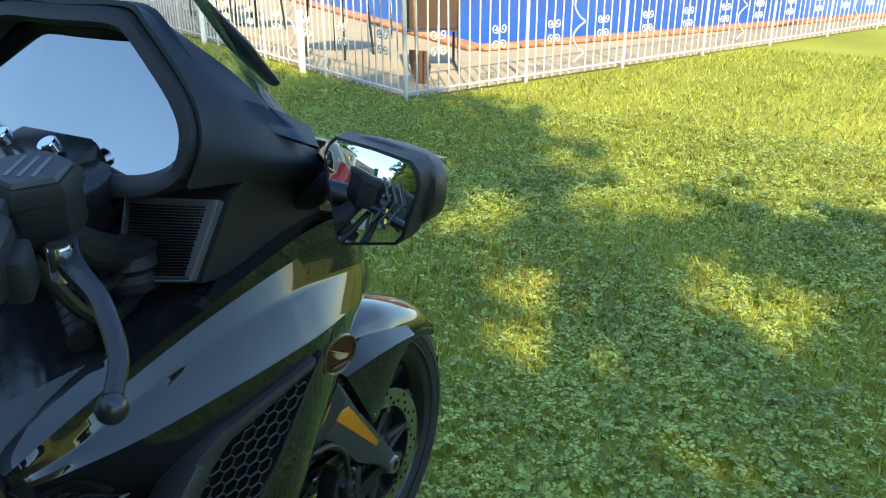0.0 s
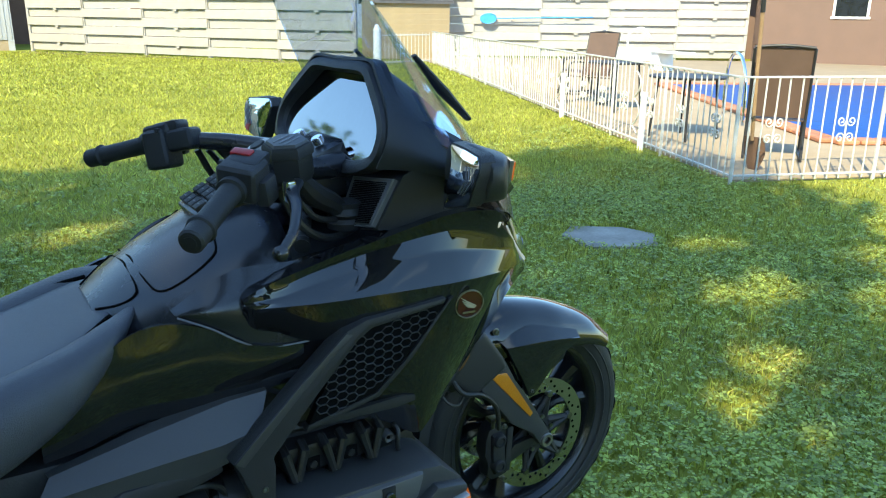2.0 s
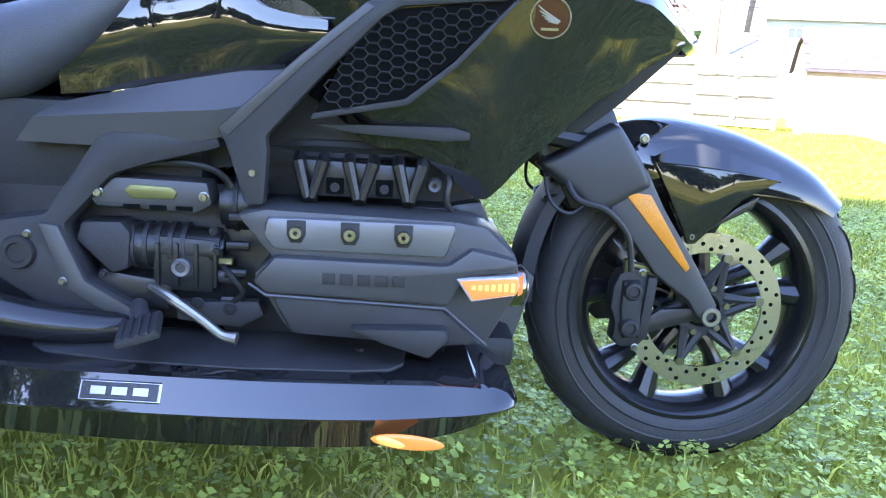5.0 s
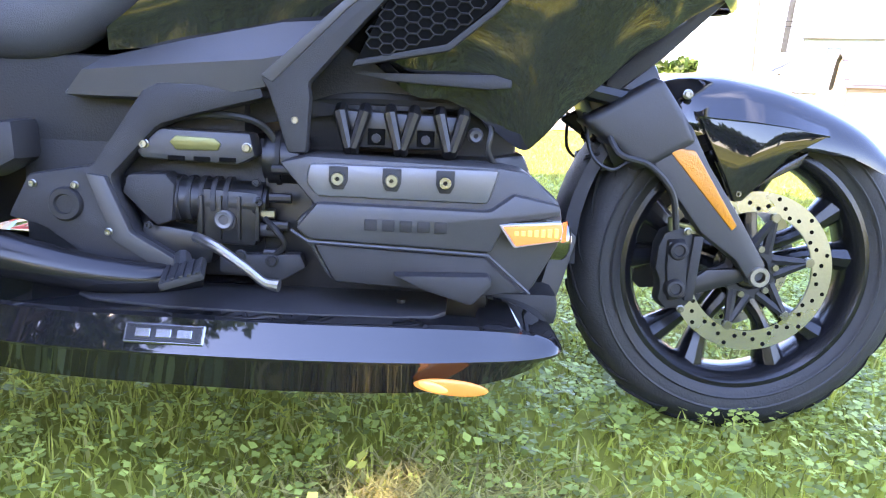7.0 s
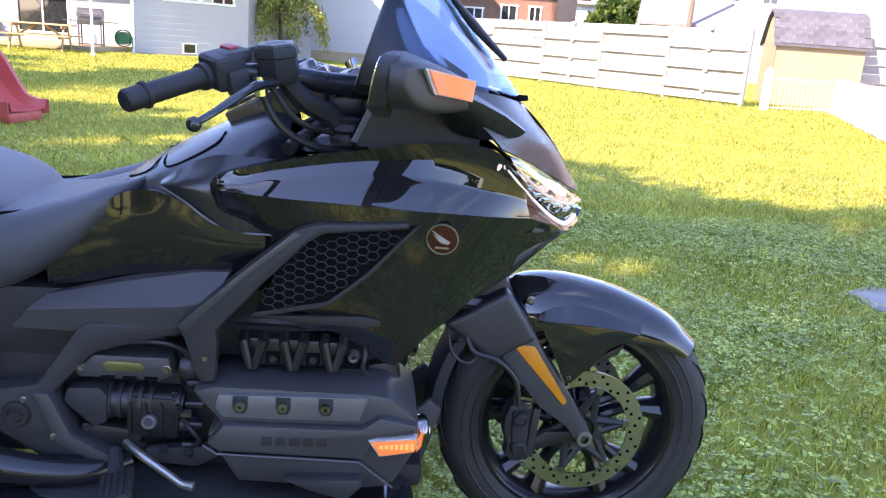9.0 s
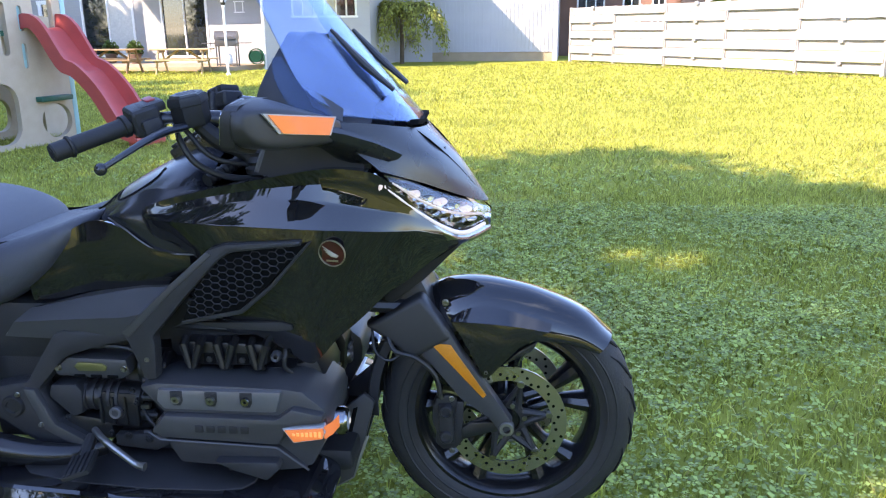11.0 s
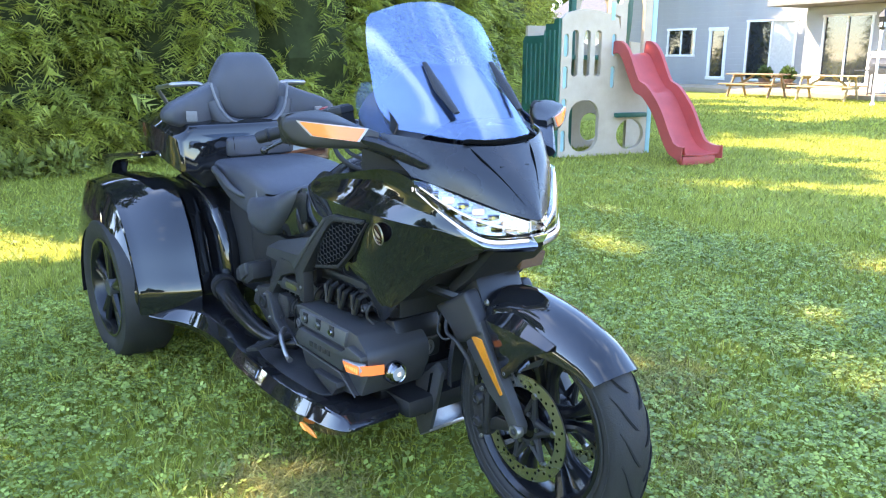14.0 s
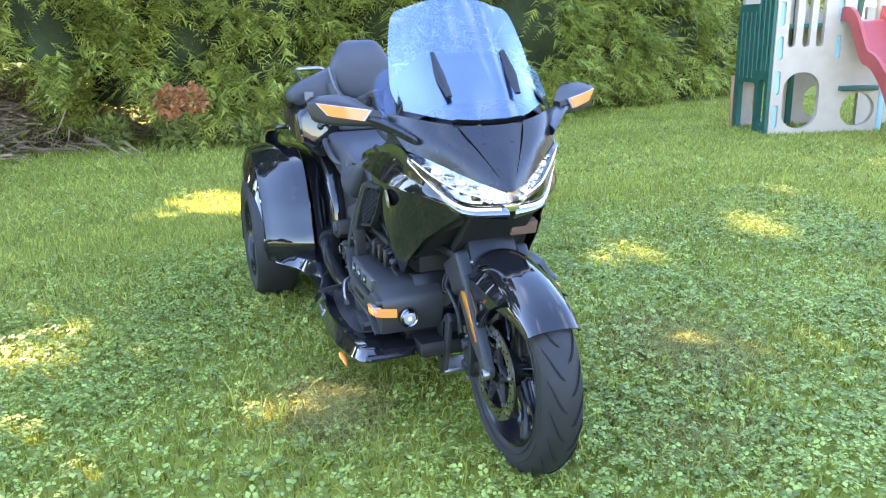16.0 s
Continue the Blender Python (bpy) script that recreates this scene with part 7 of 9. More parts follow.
# thin grey tube in place of the highlight along the lower bevel
both("bevel_highlight", lambda: tube([(-0.800, -0.347, 0.410), (-0.774, -0.350, 0.394), (-0.507, -0.350, 0.384), (-0.440, -0.342, 0.326)], 0.0026, 6, 1), M_GREY, head_r)
for i in range(3):
    for s, root in ((-1, head_r), (1, head_l)):
        x = -0.733 + 0.0795 * i
        pk = prism([(x - 0.014, 0.506), (x + 0.014, 0.506), (x + 0.014, 0.484), (x + 0.008, 0.472), (x - 0.008, 0.472), (x - 0.014, 0.484)], s * 0.331, s * 0.337, 0.002)
        part("bolt_recess", pk, M_DARK, root)
        bb = lathe([(0.004, 0.0), (0.011, 0.0), (0.0125, 0.003), (0.0125, 0.008), (0.004, 0.008)], 20, axis="y", closed=True)
        bmesh.ops.scale(bb, vec=(0.8, 1, 0.8), verts=bb.verts)
        bmesh.ops.transform(bb, matrix=pose(x, s * 0.3445 if s < 0 else 0.3365, 0.488), verts=bb.verts)
        part("cover_bolt", bb, M_BOLT, root, "greenish zinc bolt")
for k in range(5):
    x = -0.694 + k * 0.026
    part("name_bar", box((x + 0.012, -0.3475, 0.422), (0.019, 0.004, 0.017), (0, 0, 0), 0.002), M_DARK, head_r)
sig_r, sig_l = both("crash_bar_signal", lambda: prism([(-0.495, 0.431), (-0.470, 0.395), (-0.400, 0.408), (-0.394, 0.424), (-0.398, 0.440)], -0.328, -0.352, 0.004, inset=0.96), M_CLEAR, trike, "clear lower turn signal lens")
both("signal_element", lambda: prism([(-0.486, 0.4285), (-0.466, 0.4005), (-0.402, 0.411), (-0.398, 0.424), (-0.400, 0.436)], -0.351, -0.3545, 0.001), M_SIGNAL, trike, "lit amber lower signal")
both("signal_front", lambda: loft([[(-0.398, -0.350, 0.408), (-0.398, -0.350, 0.438)], [(-0.386, -0.320, 0.405), (-0.386, -0.320, 0.436)], [(-0.380, -0.278, 0.402), (-0.380, -0.278, 0.432)]], False, False), M_SIGNAL, trike)
fog_r, fog_l = both("fog_lamp", lambda: lathe([(0, 0.012), (0.020, 0.010), (0.026, 0.004), (0.030, 0.006), (0.034, 0.0), (0.034, -0.03), (0, -0.03)], 32, (-0.378, -0.236, 0.395), axis="x"), M_SMOKE, trike, "round clear fog lamp with a chrome rim")
both("fog_diode", lambda: lathe([(0, 0.0150), (0.006, 0.0145), (0.008, 0.0125), (0, 0.0120)], 16, (-0.378, -0.236, 0.395), axis="x"), M_LED, trike)
both("fog_bulb", lambda: lathe([(0, 0.0135), (0.012, 0.0125), (0.021, 0.0105), (0.0, 0.0095)], 24, (-0.378, -0.236, 0.395), axis="x"), M_CLEAR, trike)
both("lower_step", lambda: prism([(-0.650, 0.352), (-0.502, 0.356), (-0.496, 0.340), (-0.528, 0.308), (-0.602, 0.330)], -0.315, -0.368, 0.006, inset=0.96), M_MATTE)
both("front_guard", lambda: prism([(-0.330, 0.378), (-0.356, 0.402), (-0.462, 0.310), (-0.466, 0.190), (-0.440, 0.134), (-0.392, 0.164), (-0.350, 0.300)], -0.108, -0.092, 0.004), M_GREY, trike, "satin grey guard plate at the engine front")
part("guard_lip", prism([(-0.466, 0.190), (-0.440, 0.130), (-0.388, 0.162), (-0.392, 0.174), (-0.436, 0.146), (-0.454, 0.194)], -0.106, 0.106, 0.003), M_ALU, trike, "bright lip of the guard")
both("guard_slot", lambda: prism([(-0.372, 0.365), (-0.384, 0.360), (-0.418, 0.215), (-0.408, 0.215)], -0.1095, -0.104, 0.001), M_HOLE)
part("inner_plate", prism([(-0.085, 0.360), (0.085, 0.360), (0.080, 0.215), (-0.080, 0.215)], -0.452, -0.436, 0.004, "x"), M_GREY, trike)
for yy in (-0.06, 0.06):
    for zz in (0.335, 0.245):
        bolt((-0.437, yy, zz), 0.008, (1, 0, 0))
both("front_cover", lambda: prism([(-0.50, 0.52), (-0.445, 0.53), (-0.425, 0.48), (-0.435, 0.39), (-0.49, 0.37)], -0.03, -0.200, 0.012), M_ENGINE)
both("cover_rib", lambda: box((-0.426, -0.115, 0.455), (0.010, 0.13, 0.010), bev=0.003), M_GREY)
both("round_cover", lambda: lathe([(0, 0.004), (0.012, 0.004), (0.013, 0.010), (0.022, 0.010), (0.026, 0.004), (0.026, -0.01), (0, -0.01)], 28, (-0.432, -0.085, 0.425), axis="x"), M_ALU)
part("engine_block", box((-0.68, 0, 0.40), (0.38, 0.44, 0.24), bev=0.02), M_ENGINE, trike)
part("belly_pan", box((-0.68, 0, 0.265), (0.62, 0.40, 0.06), bev=0.02), M_DARK, trike)
coil_r, coil_l = both("coil_cover", lambda: prism([(-0.748, 0.590), (-0.556, 0.586), (-0.540, 0.566), (-0.548, 0.530), (-0.738, 0.528)], -0.18, -0.244, 0.008, inset=0.96), M_ENGINE, trike, "black ribbed coil cover")
for i in range(3):
    x = -0.742 + i * 0.078
    for s, root in ((-1, coil_r), (1, coil_l)):
        for u0, u1 in ((0.0, 0.014), (0.038, 0.022)):
            rib = bmesh.new()
            tube([(x + u0, s * 0.232, 0.592), (x + u0, s * 0.252, 0.584), (x + u1, s * 0.258, 0.532), (x + u1, s * 0.235, 0.524)], [0.010, 0.0105, 0.008, 0.008], 8, 1, rib)
            part("coil_rib", rib, M_ENGINE, root)
        if i < 2:
            part("coil_window", box((x + 0.057, s * 0.2435, 0.548), (0.028, 0.006, 0.026), bev=0.002), M_HOLE, root)
            part("coil_bolt", cyl((x + 0.057, s * 0.244, 0.546), (x + 0.057, s * 0.250, 0.546), 0.0075, 14, bev=0.001), M_DARK, root)
both("coil_plug", lambda: lathe([(0.004, -0.252), (0.009, -0.254), (0.012, -0.250), (0.013, -0.235)], 18, (-0.528, 0, 0.556)), M_GREY)
both("coil_lead", lambda: tube([(-0.515, -0.20, 0.585), (-0.505, -0.245, 0.565), (-0.508, -0.250, 0.535), (-0.495, -0.235, 0.510)], 0.005, 8, 6), M_CABLE)
both("intake_hose", lambda: tube([(-0.80, -0.18, 0.60), (-0.70, -0.20, 0.607), (-0.55, -0.20, 0.602), (-0.46, -0.17, 0.57)], 0.012, 8, 5), M_CABLE)

# ---- frame, gearbox side, pegs ----
def side_frame():
    b = bmesh.new()
    prism([(-1.225, 0.470), (-1.125, 0.487), (-1.045, 0.605), (-1.02, 0.618), (-0.862, 0.620), (-0.855, 0.600), (-0.960, 0.572), (-1.020, 0.552), (-1.095, 0.470), (-1.062, 0.385), (-0.985, 0.340), (-0.972, 0.325), (-1.010, 0.286), (-1.085, 0.303), (-1.205, 0.388), (-1.26, 0.40)], -0.215, -0.272, 0.010, bm=b)
    return b


fr_r, fr_l = both("side_frame", side_frame, M_MATTE, trike, "matte grey frame bracket")
both("frame_step", lambda: prism([(-1.13, 0.475), (-1.10, 0.472), (-1.062, 0.385), (-0.98, 0.338), (-1.00, 0.318), (-1.09, 0.37)], -0.262, -0.284, 0.005), M_GREY)
both("frame_plug", lambda: lathe([(0, -0.276), (0.014, -0.276), (0.016, -0.281), (0.024, -0.281), (0.027, -0.276), (0.027, -0.268)], 28, (-1.165, 0, 0.425)), M_DARK)
for p in ((-1.215, -0.273, 0.455), (-1.150, -0.273, 0.455), (-1.095, -0.284, 0.385), (-1.03, -0.273, 0.345), (-1.075, -0.273, 0.325)):
    bolt(p, 0.007, parent=fr_r, material=M_BOLT)
both("starter_cover", lambda: prism([(-1.060, 0.512), (-1.022, 0.548), (-0.880, 0.546), (-0.872, 0.510), (-0.90, 0.495), (-1.05, 0.500)], -0.20, -0.262, 0.008), M_GREY)
both("badge_plate", lambda: prism([(-1.005, 0.528), (-0.995, 0.516), (-0.930, 0.517), (-0.925, 0.528), (-0.935, 0.536), (-0.995, 0.538)], -0.260, -0.266, 0.002), M_GOLD, trike, "small yellow-green cover badge")
both("starter_motor", lambda: cyl((-1.03, -0.215, 0.435), (-0.86, -0.215, 0.430), 0.036, 20, bev=0.006), M_ENGINE)
both("gear_case", lambda: box((-0.92, -0.20, 0.41), (0.10, 0.10, 0.09), (0, 3, 0), 0.012), M_ENGINE)
both("gear_case_small", lambda: box((-1.00, -0.21, 0.365), (0.12, 0.08, 0.05), (0, 8, 0), 0.01), M_ENGINE)
both("crank_cover", lambda: cyl((-0.868, -0.20, 0.505), (-0.800, -0.20, 0.505), 0.044, 28, bev=0.008), M_ENGINE)
both("crank_cover_ring", lambda: lathe([(0.040, -0.005), (0.047, -0.004), (0.047, 0.004), (0.040, 0.005)], 28, (-0.842, -0.20, 0.505), axis="x", closed=True), M_DARK)
for k in range(4):
    both("case_bolt", lambda: cyl((-0.860 + 0.004 * k, -0.25, 0.355 + 0.045 * k), (-0.825 + 0.004 * k, -0.25, 0.355 + 0.045 * k), 0.008, 10), M_ENGINE)
    both("case_rib", lambda: box((-0.96 + 0.03 * k, -0.252, 0.41), (0.006, 0.01, 0.07), bev=0.002), M_ENGINE)
part("case_plug", lathe([(0, -0.262), (0.010, -0.262), (0.012, -0.254), (0.016, -0.254), (0.016, -0.246)], 20, (-0.92, 0, 0.405)), M_GREY, trike)
for k in range(6):
    both("starter_ring", lambda: lathe([(0.030, -0.004), (0.0385, -0.004), (0.0385, 0.004), (0.030, 0.004)], 24, (-1.022 + 0.020 * k, -0.215, 0.4345), axis="x", closed=True), M_MATTE)
for k in range(3):
    both("cover_slot", lambda: box((-0.995 + 0.040 * k, -0.2635, 0.503), (0.026, 0.004, 0.007), bev=0.0015), M_HOLE)
for k, (x, z, r) in enumerate(((-1.045, 0.523, 0.009), (-0.885, 0.523, 0.009), (-1.040, 0.395, 0.007), (-0.870, 0.470, 0.008), (-0.865, 0.438, 0.008), (-0.895, 0.352, 0.011), (-0.845, 0.345, 0.012), (-0.935, 0.360, 0.007))):
    bolt((x, -0.263, z), r, material=M_BOLT if k < 2 else M_DARK)
both("solenoid", lambda: cyl((-0.885, -0.232, 0.392), (-0.835, -0.232, 0.392), 0.014, 16, bev=0.003), M_GREY)
both("solenoid_nut", lambda: cyl((-0.872, -0.238, 0.418), (-0.845, -0.238, 0.418), 0.009, 6, bev=0.001), M_BOLT)
both("wire_loom", lambda: tube([(-1.02, -0.235, 0.560), (-0.95, -0.245, 0.572), (-0.88, -0.24, 0.565), (-0.85, -0.23, 0.535), (-0.852, -0.235, 0.490)], 0.006, 8, 6), M_CABLE)
both("wire_loom", lambda: tube([(-0.86, -0.245, 0.410), (-0.84, -0.262, 0.395), (-0.825, -0.262, 0.372), (-0.845, -0.255, 0.350)], 0.005, 8, 6), M_CABLE)
both("side_case", lambda: prism([(-1.075, 0.475), (-1.015, 0.478), (-1.000, 0.460), (-1.004, 0.402), (-1.030, 0.392), (-1.085, 0.445)], -0.20, -0.258, 0.008), M_MATTE)
both("plug_ring", lambda: lathe([(0.008, -0.2635), (0.013, -0.2645), (0.015, -0.2625), (0.015, -0.255)], 22, (-0.922, 0, 0.408)), M_RIDGE)
both("lower_bracket", lambda: prism([(-0.93, 0.352), (-0.80, 0.358), (-0.79, 0.335), (-0.83, 0.312), (-0.93, 0.322)], -0.235, -0.262, 0.006), M_MATTE)
both("drain_bolt", lambda: tube([(-0.635, -0.30, 0.300), (-0.635, -0.30, 0.258)], 0.007, 8, 1), M_ENGINE)
part("gearbox", box((-1.04, 0, 0.42), (0.46, 0.40, 0.24), bev=0.02), M_DARK, trike)
part("airbox", box((-0.635, 0, 0.575), (0.36, 0.34, 0.15), bev=0.02), M_DARK, trike)
part("mid_frame", box((-1.15, 0, 0.58), (0.50, 0.40, 0.16), bev=0.02), M_DARK, trike)
peg_r, peg_l = both("foot_peg", lambda: box((-0.945, -0.392, 0.347), (0.062, 0.086, 0.012), (4, -16, 12), 0.004), M_RUBBER, trike, "ribbed rubber footpeg")
for k in range(5):
    rb = box((-0.945 + (k - 2) * 0.012, -0.395, 0.354 + (k - 2) * 0.0034), (0.007, 0.080, 0.004), (4, -16, 12), 0.0015)
    part("peg_rib", rb, M_RUBBER, peg_r)
both("peg_mount", lambda: tube([(-0.985, -0.27, 0.345), (-0.965, -0.33, 0.345), (-0.955, -0.36, 0.343)], 0.014, 10, 4), M_GREY)
both("foot_lever", lambda: tube([(-0.955, -0.30, 0.385), (-0.915, -0.335, 0.378), (-0.865, -0.35, 0.350), (-0.838, -0.352, 0.330), (-0.815, -0.355, 0.326)], [0.008, 0.0085, 0.0075, 0.0075, 0.010], 10, 6), M_ALU, trike, "bare metal foot lever")
both("exhaust_pipe", lambda: tube([(-1.66, -0.22, 0.40), (-1.57, -0.255, 0.392), (-1.42, -0.288, 0.378), (-1.27, -0.305, 0.352), (-1.13, -0.308, 0.326), (-1.03, -0.288, 0.314), (-0.97, -0.24, 0.312)], [0.040, 0.044, 0.042, 0.036, 0.030, 0.026, 0.024], 16, 6), M_RIM, trike, "satin black exhaust pipe")
both("pipe_clamp", lambda: tube([(-1.560, -0.258, 0.392), (-1.520, -0.270, 0.388)], 0.050, 18, 1), M_DARK)

# ---- running boards ----
def running_board():
    secs = [  # x, inner y, crease y, crease z, top z, width of the sloping band, depth of the under face
        (-1.75, 0.27, 0.505, 0.258, 0.280, 0.050, 0.012), (-1.70, 0.25, 0.478, 0.255, 0.291, 0.045, 0.022), (-1.64, 0.23, 0.425, 0.249, 0.295, 0.036, 0.032), (-1.56, 0.21, 0.390, 0.242, 0.297, 0.030, 0.042),
        (-1.42, 0.20, 0.376, 0.240, 0.292, 0.027, 0.046), (-1.28, 0.20, 0.388, 0.241, 0.292, 0.027, 0.050), (-1.15, 0.20, 0.420, 0.242, 0.292, 0.027, 0.053), (-1.00, 0.20, 0.436, 0.242, 0.292, 0.027, 0.055),
        (-0.80, 0.20, 0.449, 0.243, 0.292, 0.027, 0.056), (-0.62, 0.20, 0.447, 0.244, 0.292, 0.027, 0.054), (-0.52, 0.20, 0.433, 0.245, 0.289, 0.024, 0.045), (-0.46, 0.20, 0.422, 0.246, 0.285, 0.020, 0.032), (-0.420, 0.205, 0.408, 0.248, 0.274, 0.022, 0.018), (-0.398, 0.22, 0.392, 0.250, 0.262, 0.005, 0.006), (-0.391, 0.25, 0.376, 0.252, 0.256, 0.002, 0.002)]
    rings = []
    for x, yi, yo, zc, zt, w, u in secs:
        rings.append([Vector((x, -yi, zt)), Vector((x, -(yo - w - 0.006), zt)), Vector((x, -(yo - w + 0.003), zt - 0.004)), Vector((x, -(yo - 0.002), zc + 0.004)), Vector((x, -yo, zc)), Vector((x, -(yo - 0.004), zc - 0.005)),
                      Vector((x, -(yo - 0.028), zc - u)), Vector((x, -(yo - 0.045), zc - u * 1.08)), Vector((x, -yi, zc - u * 0.6))])
    cols = [spline([r[i] for r in rings], 4) for i in range(9)]
    return loft([[c[i] for c in cols] for i in range(len(cols[0]))])


rb_r, rb_l = both("running_board", running_board, M_GLOSS, trike, "glossy black running board with chrome plate", 24)
both("board_pad", lambda: prism([(-1.14, -0.215), (-1.13, -0.318), (-1.10, -0.345), (-0.98, -0.374), (-0.80, -0.389), (-0.64, -0.386), (-0.585, -0.374), (-0.565, -0.345), (-0.56, -0.215)], 0.280, 0.2945, 0.002, "z"), M_MATTE, rb_r)


def ese_plate():
    b = box((0, 0, 0), (0.116, 0.004, 0.030), bev=0.0019, seg=1)
    bmesh.ops.transform(b, matrix=pose(-0.962, -0.4275, 0.2670, -28, 0, -3.6), verts=b.verts)
    return b


both("name_plate", ese_plate, M_SMOKE, rb_r, "dark plate with a chrome rim and plain bars")
b = box((0, -0.0022, 0), (0.109, 0.002, 0.024), bev=0.0009, seg=1)
bmesh.ops.transform(b, matrix=pose(-0.962, -0.4275, 0.2670, -28, 0, -3.6), verts=b.verts)
part("plate_face", b, M_RIM, rb_r)
for k in range(3):
    b = box((-0.030 + 0.030 * k, -0.0036, 0), (0.022, 0.002, 0.013), bev=0.0009, seg=1)
    bmesh.ops.transform(b, matrix=pose(-0.962, -0.4275, 0.2670, -28, 0, -3.6), verts=b.verts)
    part("plate_bar", b, M_SMOKE, rb_r)


def oval(c, r, rot):
    b = bmesh.new()
    bmesh.ops.create_uvsphere(b, u_segments=20, v_segments=10, radius=1.0)
    bmesh.ops.scale(b, vec=r, verts=b.verts)
    bmesh.ops.transform(b, matrix=pose(*c, *rot), verts=b.verts)
    return b


mk_r, mk_l = both("marker_lamp", lambda: oval((-0.555, -0.436, 0.207), (0.054, 0.007, 0.0155), (28, 3, -3)), M_MARKER, trike, "lit amber marker under the board")
both("marker_bulb", lambda: oval((-0.580, -0.4405, 0.2085), (0.022, 0.005, 0.008), (28, 14, -2)), M_SIGNALHOT, mk_r)
both("tip_marker", lambda: box((-0.470, -0.409, 0.256), (0.012, 0.006, 0.007), (-25, 0, 20), 0.002), M_SIGNAL, trike)

# ---- rear body ----
REAR_X, REAR_Y, REAR_R = -2.08, 0.50, 0.315
PROFILE = [(-1.660, 0.262), (-1.637, 0.345), (-1.666, 0.450), (-1.700, 0.555), (-1.748, 0.650), (-1.820, 0.735), (-1.930, 0.780), (-2.040, 0.790), (-2.200, 0.784), (-2.360, 0.745), (-2.490, 0.640), (-2.550, 0.470), (-2.555, 0.300)]
OUTLINE = [(-1.772, 0.262), (-1.750, 0.345), (-1.787, 0.450), (-1.830, 0.542), (-1.888, 0.622), (-1.965, 0.690), (-2.060, 0.736), (-2.160, 0.760), (-2.280, 0.760), (-2.385, 0.730), (-2.490, 0.632), (-2.548, 0.470), (-2.553, 0.300)]


def fender_row(f, y, grow=0.0):
    """One line of the fender over the wheel, from the inner seam (f = 0) to the outer crease (f = 1)."""
    out = []
    for (xa, za), (xb, zb) in zip(PROFILE, OUTLINE):
        x, z = xa + (xb - xa) * f, za + (zb - za) * f
        d = Vector((x - REAR_X, 0, z - 0.30)).normalized() * grow
        out.append(Vector((x, y, z)) + d)
    return spline(out, 4)


def rear_fender():
    rows = [fender_row(0.0, -0.312, -0.030), fender_row(0.0, -0.316, -0.004)]
    for k in range(9):
        f = k / 8
        rows.append(fender_row(f, -0.320 - 0.208 * f, 0.016 * math.sin(math.pi * f)))
    rows += [fender_row(1.0, -0.534, -0.003), fender_row(1.0, -0.538, -0.012)]
    return sheet(rows, 0.006)


rf_r, rf_l = both("rear_fender", rear_fender, M_GLOSS, trike, "wide glossy black rear fender", 35)


def fender_side():
    """The outer face: fender outline with the wheel opening cut out."""
    outer = fender_row(1.0, -0.538, -0.012)
    n = len(outer)
    inner = [Vector((REAR_X - 0.05 + 0.300 * math.cos(a), -0.585, 0.26 + 0.320 * math.sin(a))) for a in (math.pi * (-0.04 + 1.08 * i / (n - 1)) for i in range(n))]
    mid = [o.lerp(i, 0.45) + Vector((0, -0.012, 0)) for o, i in zip(outer, inner)]
    lip = [p + Vector((0, 0.05, 0)) for p in inner]
    return sheet([outer, mid, inner, lip], 0.005)


both("fender_flank", fender_side, M_GLOSS, rf_r)


def inner_strip():
    rows = []
    for y, g in ((-0.306, -0.030), (-0.300, -0.012), (-0.270, -0.016), (-0.238, -0.034), (-0.225, -0.090)):
        rows.append(fender_row(0.0, y, g)[4:40])
    return sheet(rows, 0.006)


both("fender_strip", inner_strip, M_GLOSS, rf_r, "", 60)


def fender_bulge():
    line = [(-1.600, 0.300), (-1.606, 0.440), (-1.628, 0.560), (-1.680, 0.650), (-1.765, 0.718), (-1.88, 0.765), (-2.05, 0.785)]
    rows = []
    for y, g in ((-0.232, 0.05), (-0.228, 0.012), (-0.215, 0.0), (-0.185, -0.004), (-0.155, 0.0), (-0.142, 0.014), (-0.138, 0.05)):
        rows.append(spline([Vector((x - g, y, z - g * 0.6)) for x, z in line], 5))
    return sheet(rows, 0.006)


both("fender_bulge", fender_bulge, M_GLOSS, trike, "", 60)


def body_panel():
    line = [(-1.500, 0.545), (-1.520, 0.600), (-1.565, 0.652), (-1.640, 0.700), (-1.74, 0.732), (-1.88, 0.755)]
    rows = []
    for y, dx in ((-0.150, -0.10), (-0.147, -0.02), (-0.140, -0.004), (-0.10, 0.0), (-0.06, 0.0), (0.0, 0.0)):
        rows.append(spline([Vector((x + dx, y, z + dx * 0.3)) for x, z in line], 4))
    return sheet(rows, 0.006)


both("body_panel", body_panel, M_GLOSS, trike, "", 60)
both("panel_gap", lambda: tube([(-1.540, -0.142, 0.610), (-1.525, -0.10, 0.608), (-1.523, -0.04, 0.608)], 0.003, 6, 3), M_HOLE)
part("rear_body", sheet([spline([Vector((REAR_X + (x - REAR_X) * 0.90, y, z - 0.030)) for x, z in PROFILE], 3) for y in (-0.315, -0.20, 0.0, 0.20, 0.315)], 0.01), M_GLOSS, trike, "", 40)
part("under_seat_box", box((-1.52, 0, 0.54), (0.34, 0.32, 0.36), bev=0.02), M_DARK, trike)
both("inner_wheel_well", lambda: box((-2.10, -0.335, 0.40), (0.70, 0.03, 0.46), bev=0.01), M_DARK)
both("cover_block", lambda: prism([(-1.40, 0.50), (-1.30, 0.545), (-1.24, 0.555), (-1.235, 0.49), (-1.30, 0.455), (-1.40, 0.45)], -0.18, -0.275, 0.012, inset=0.95), M_MATTE)
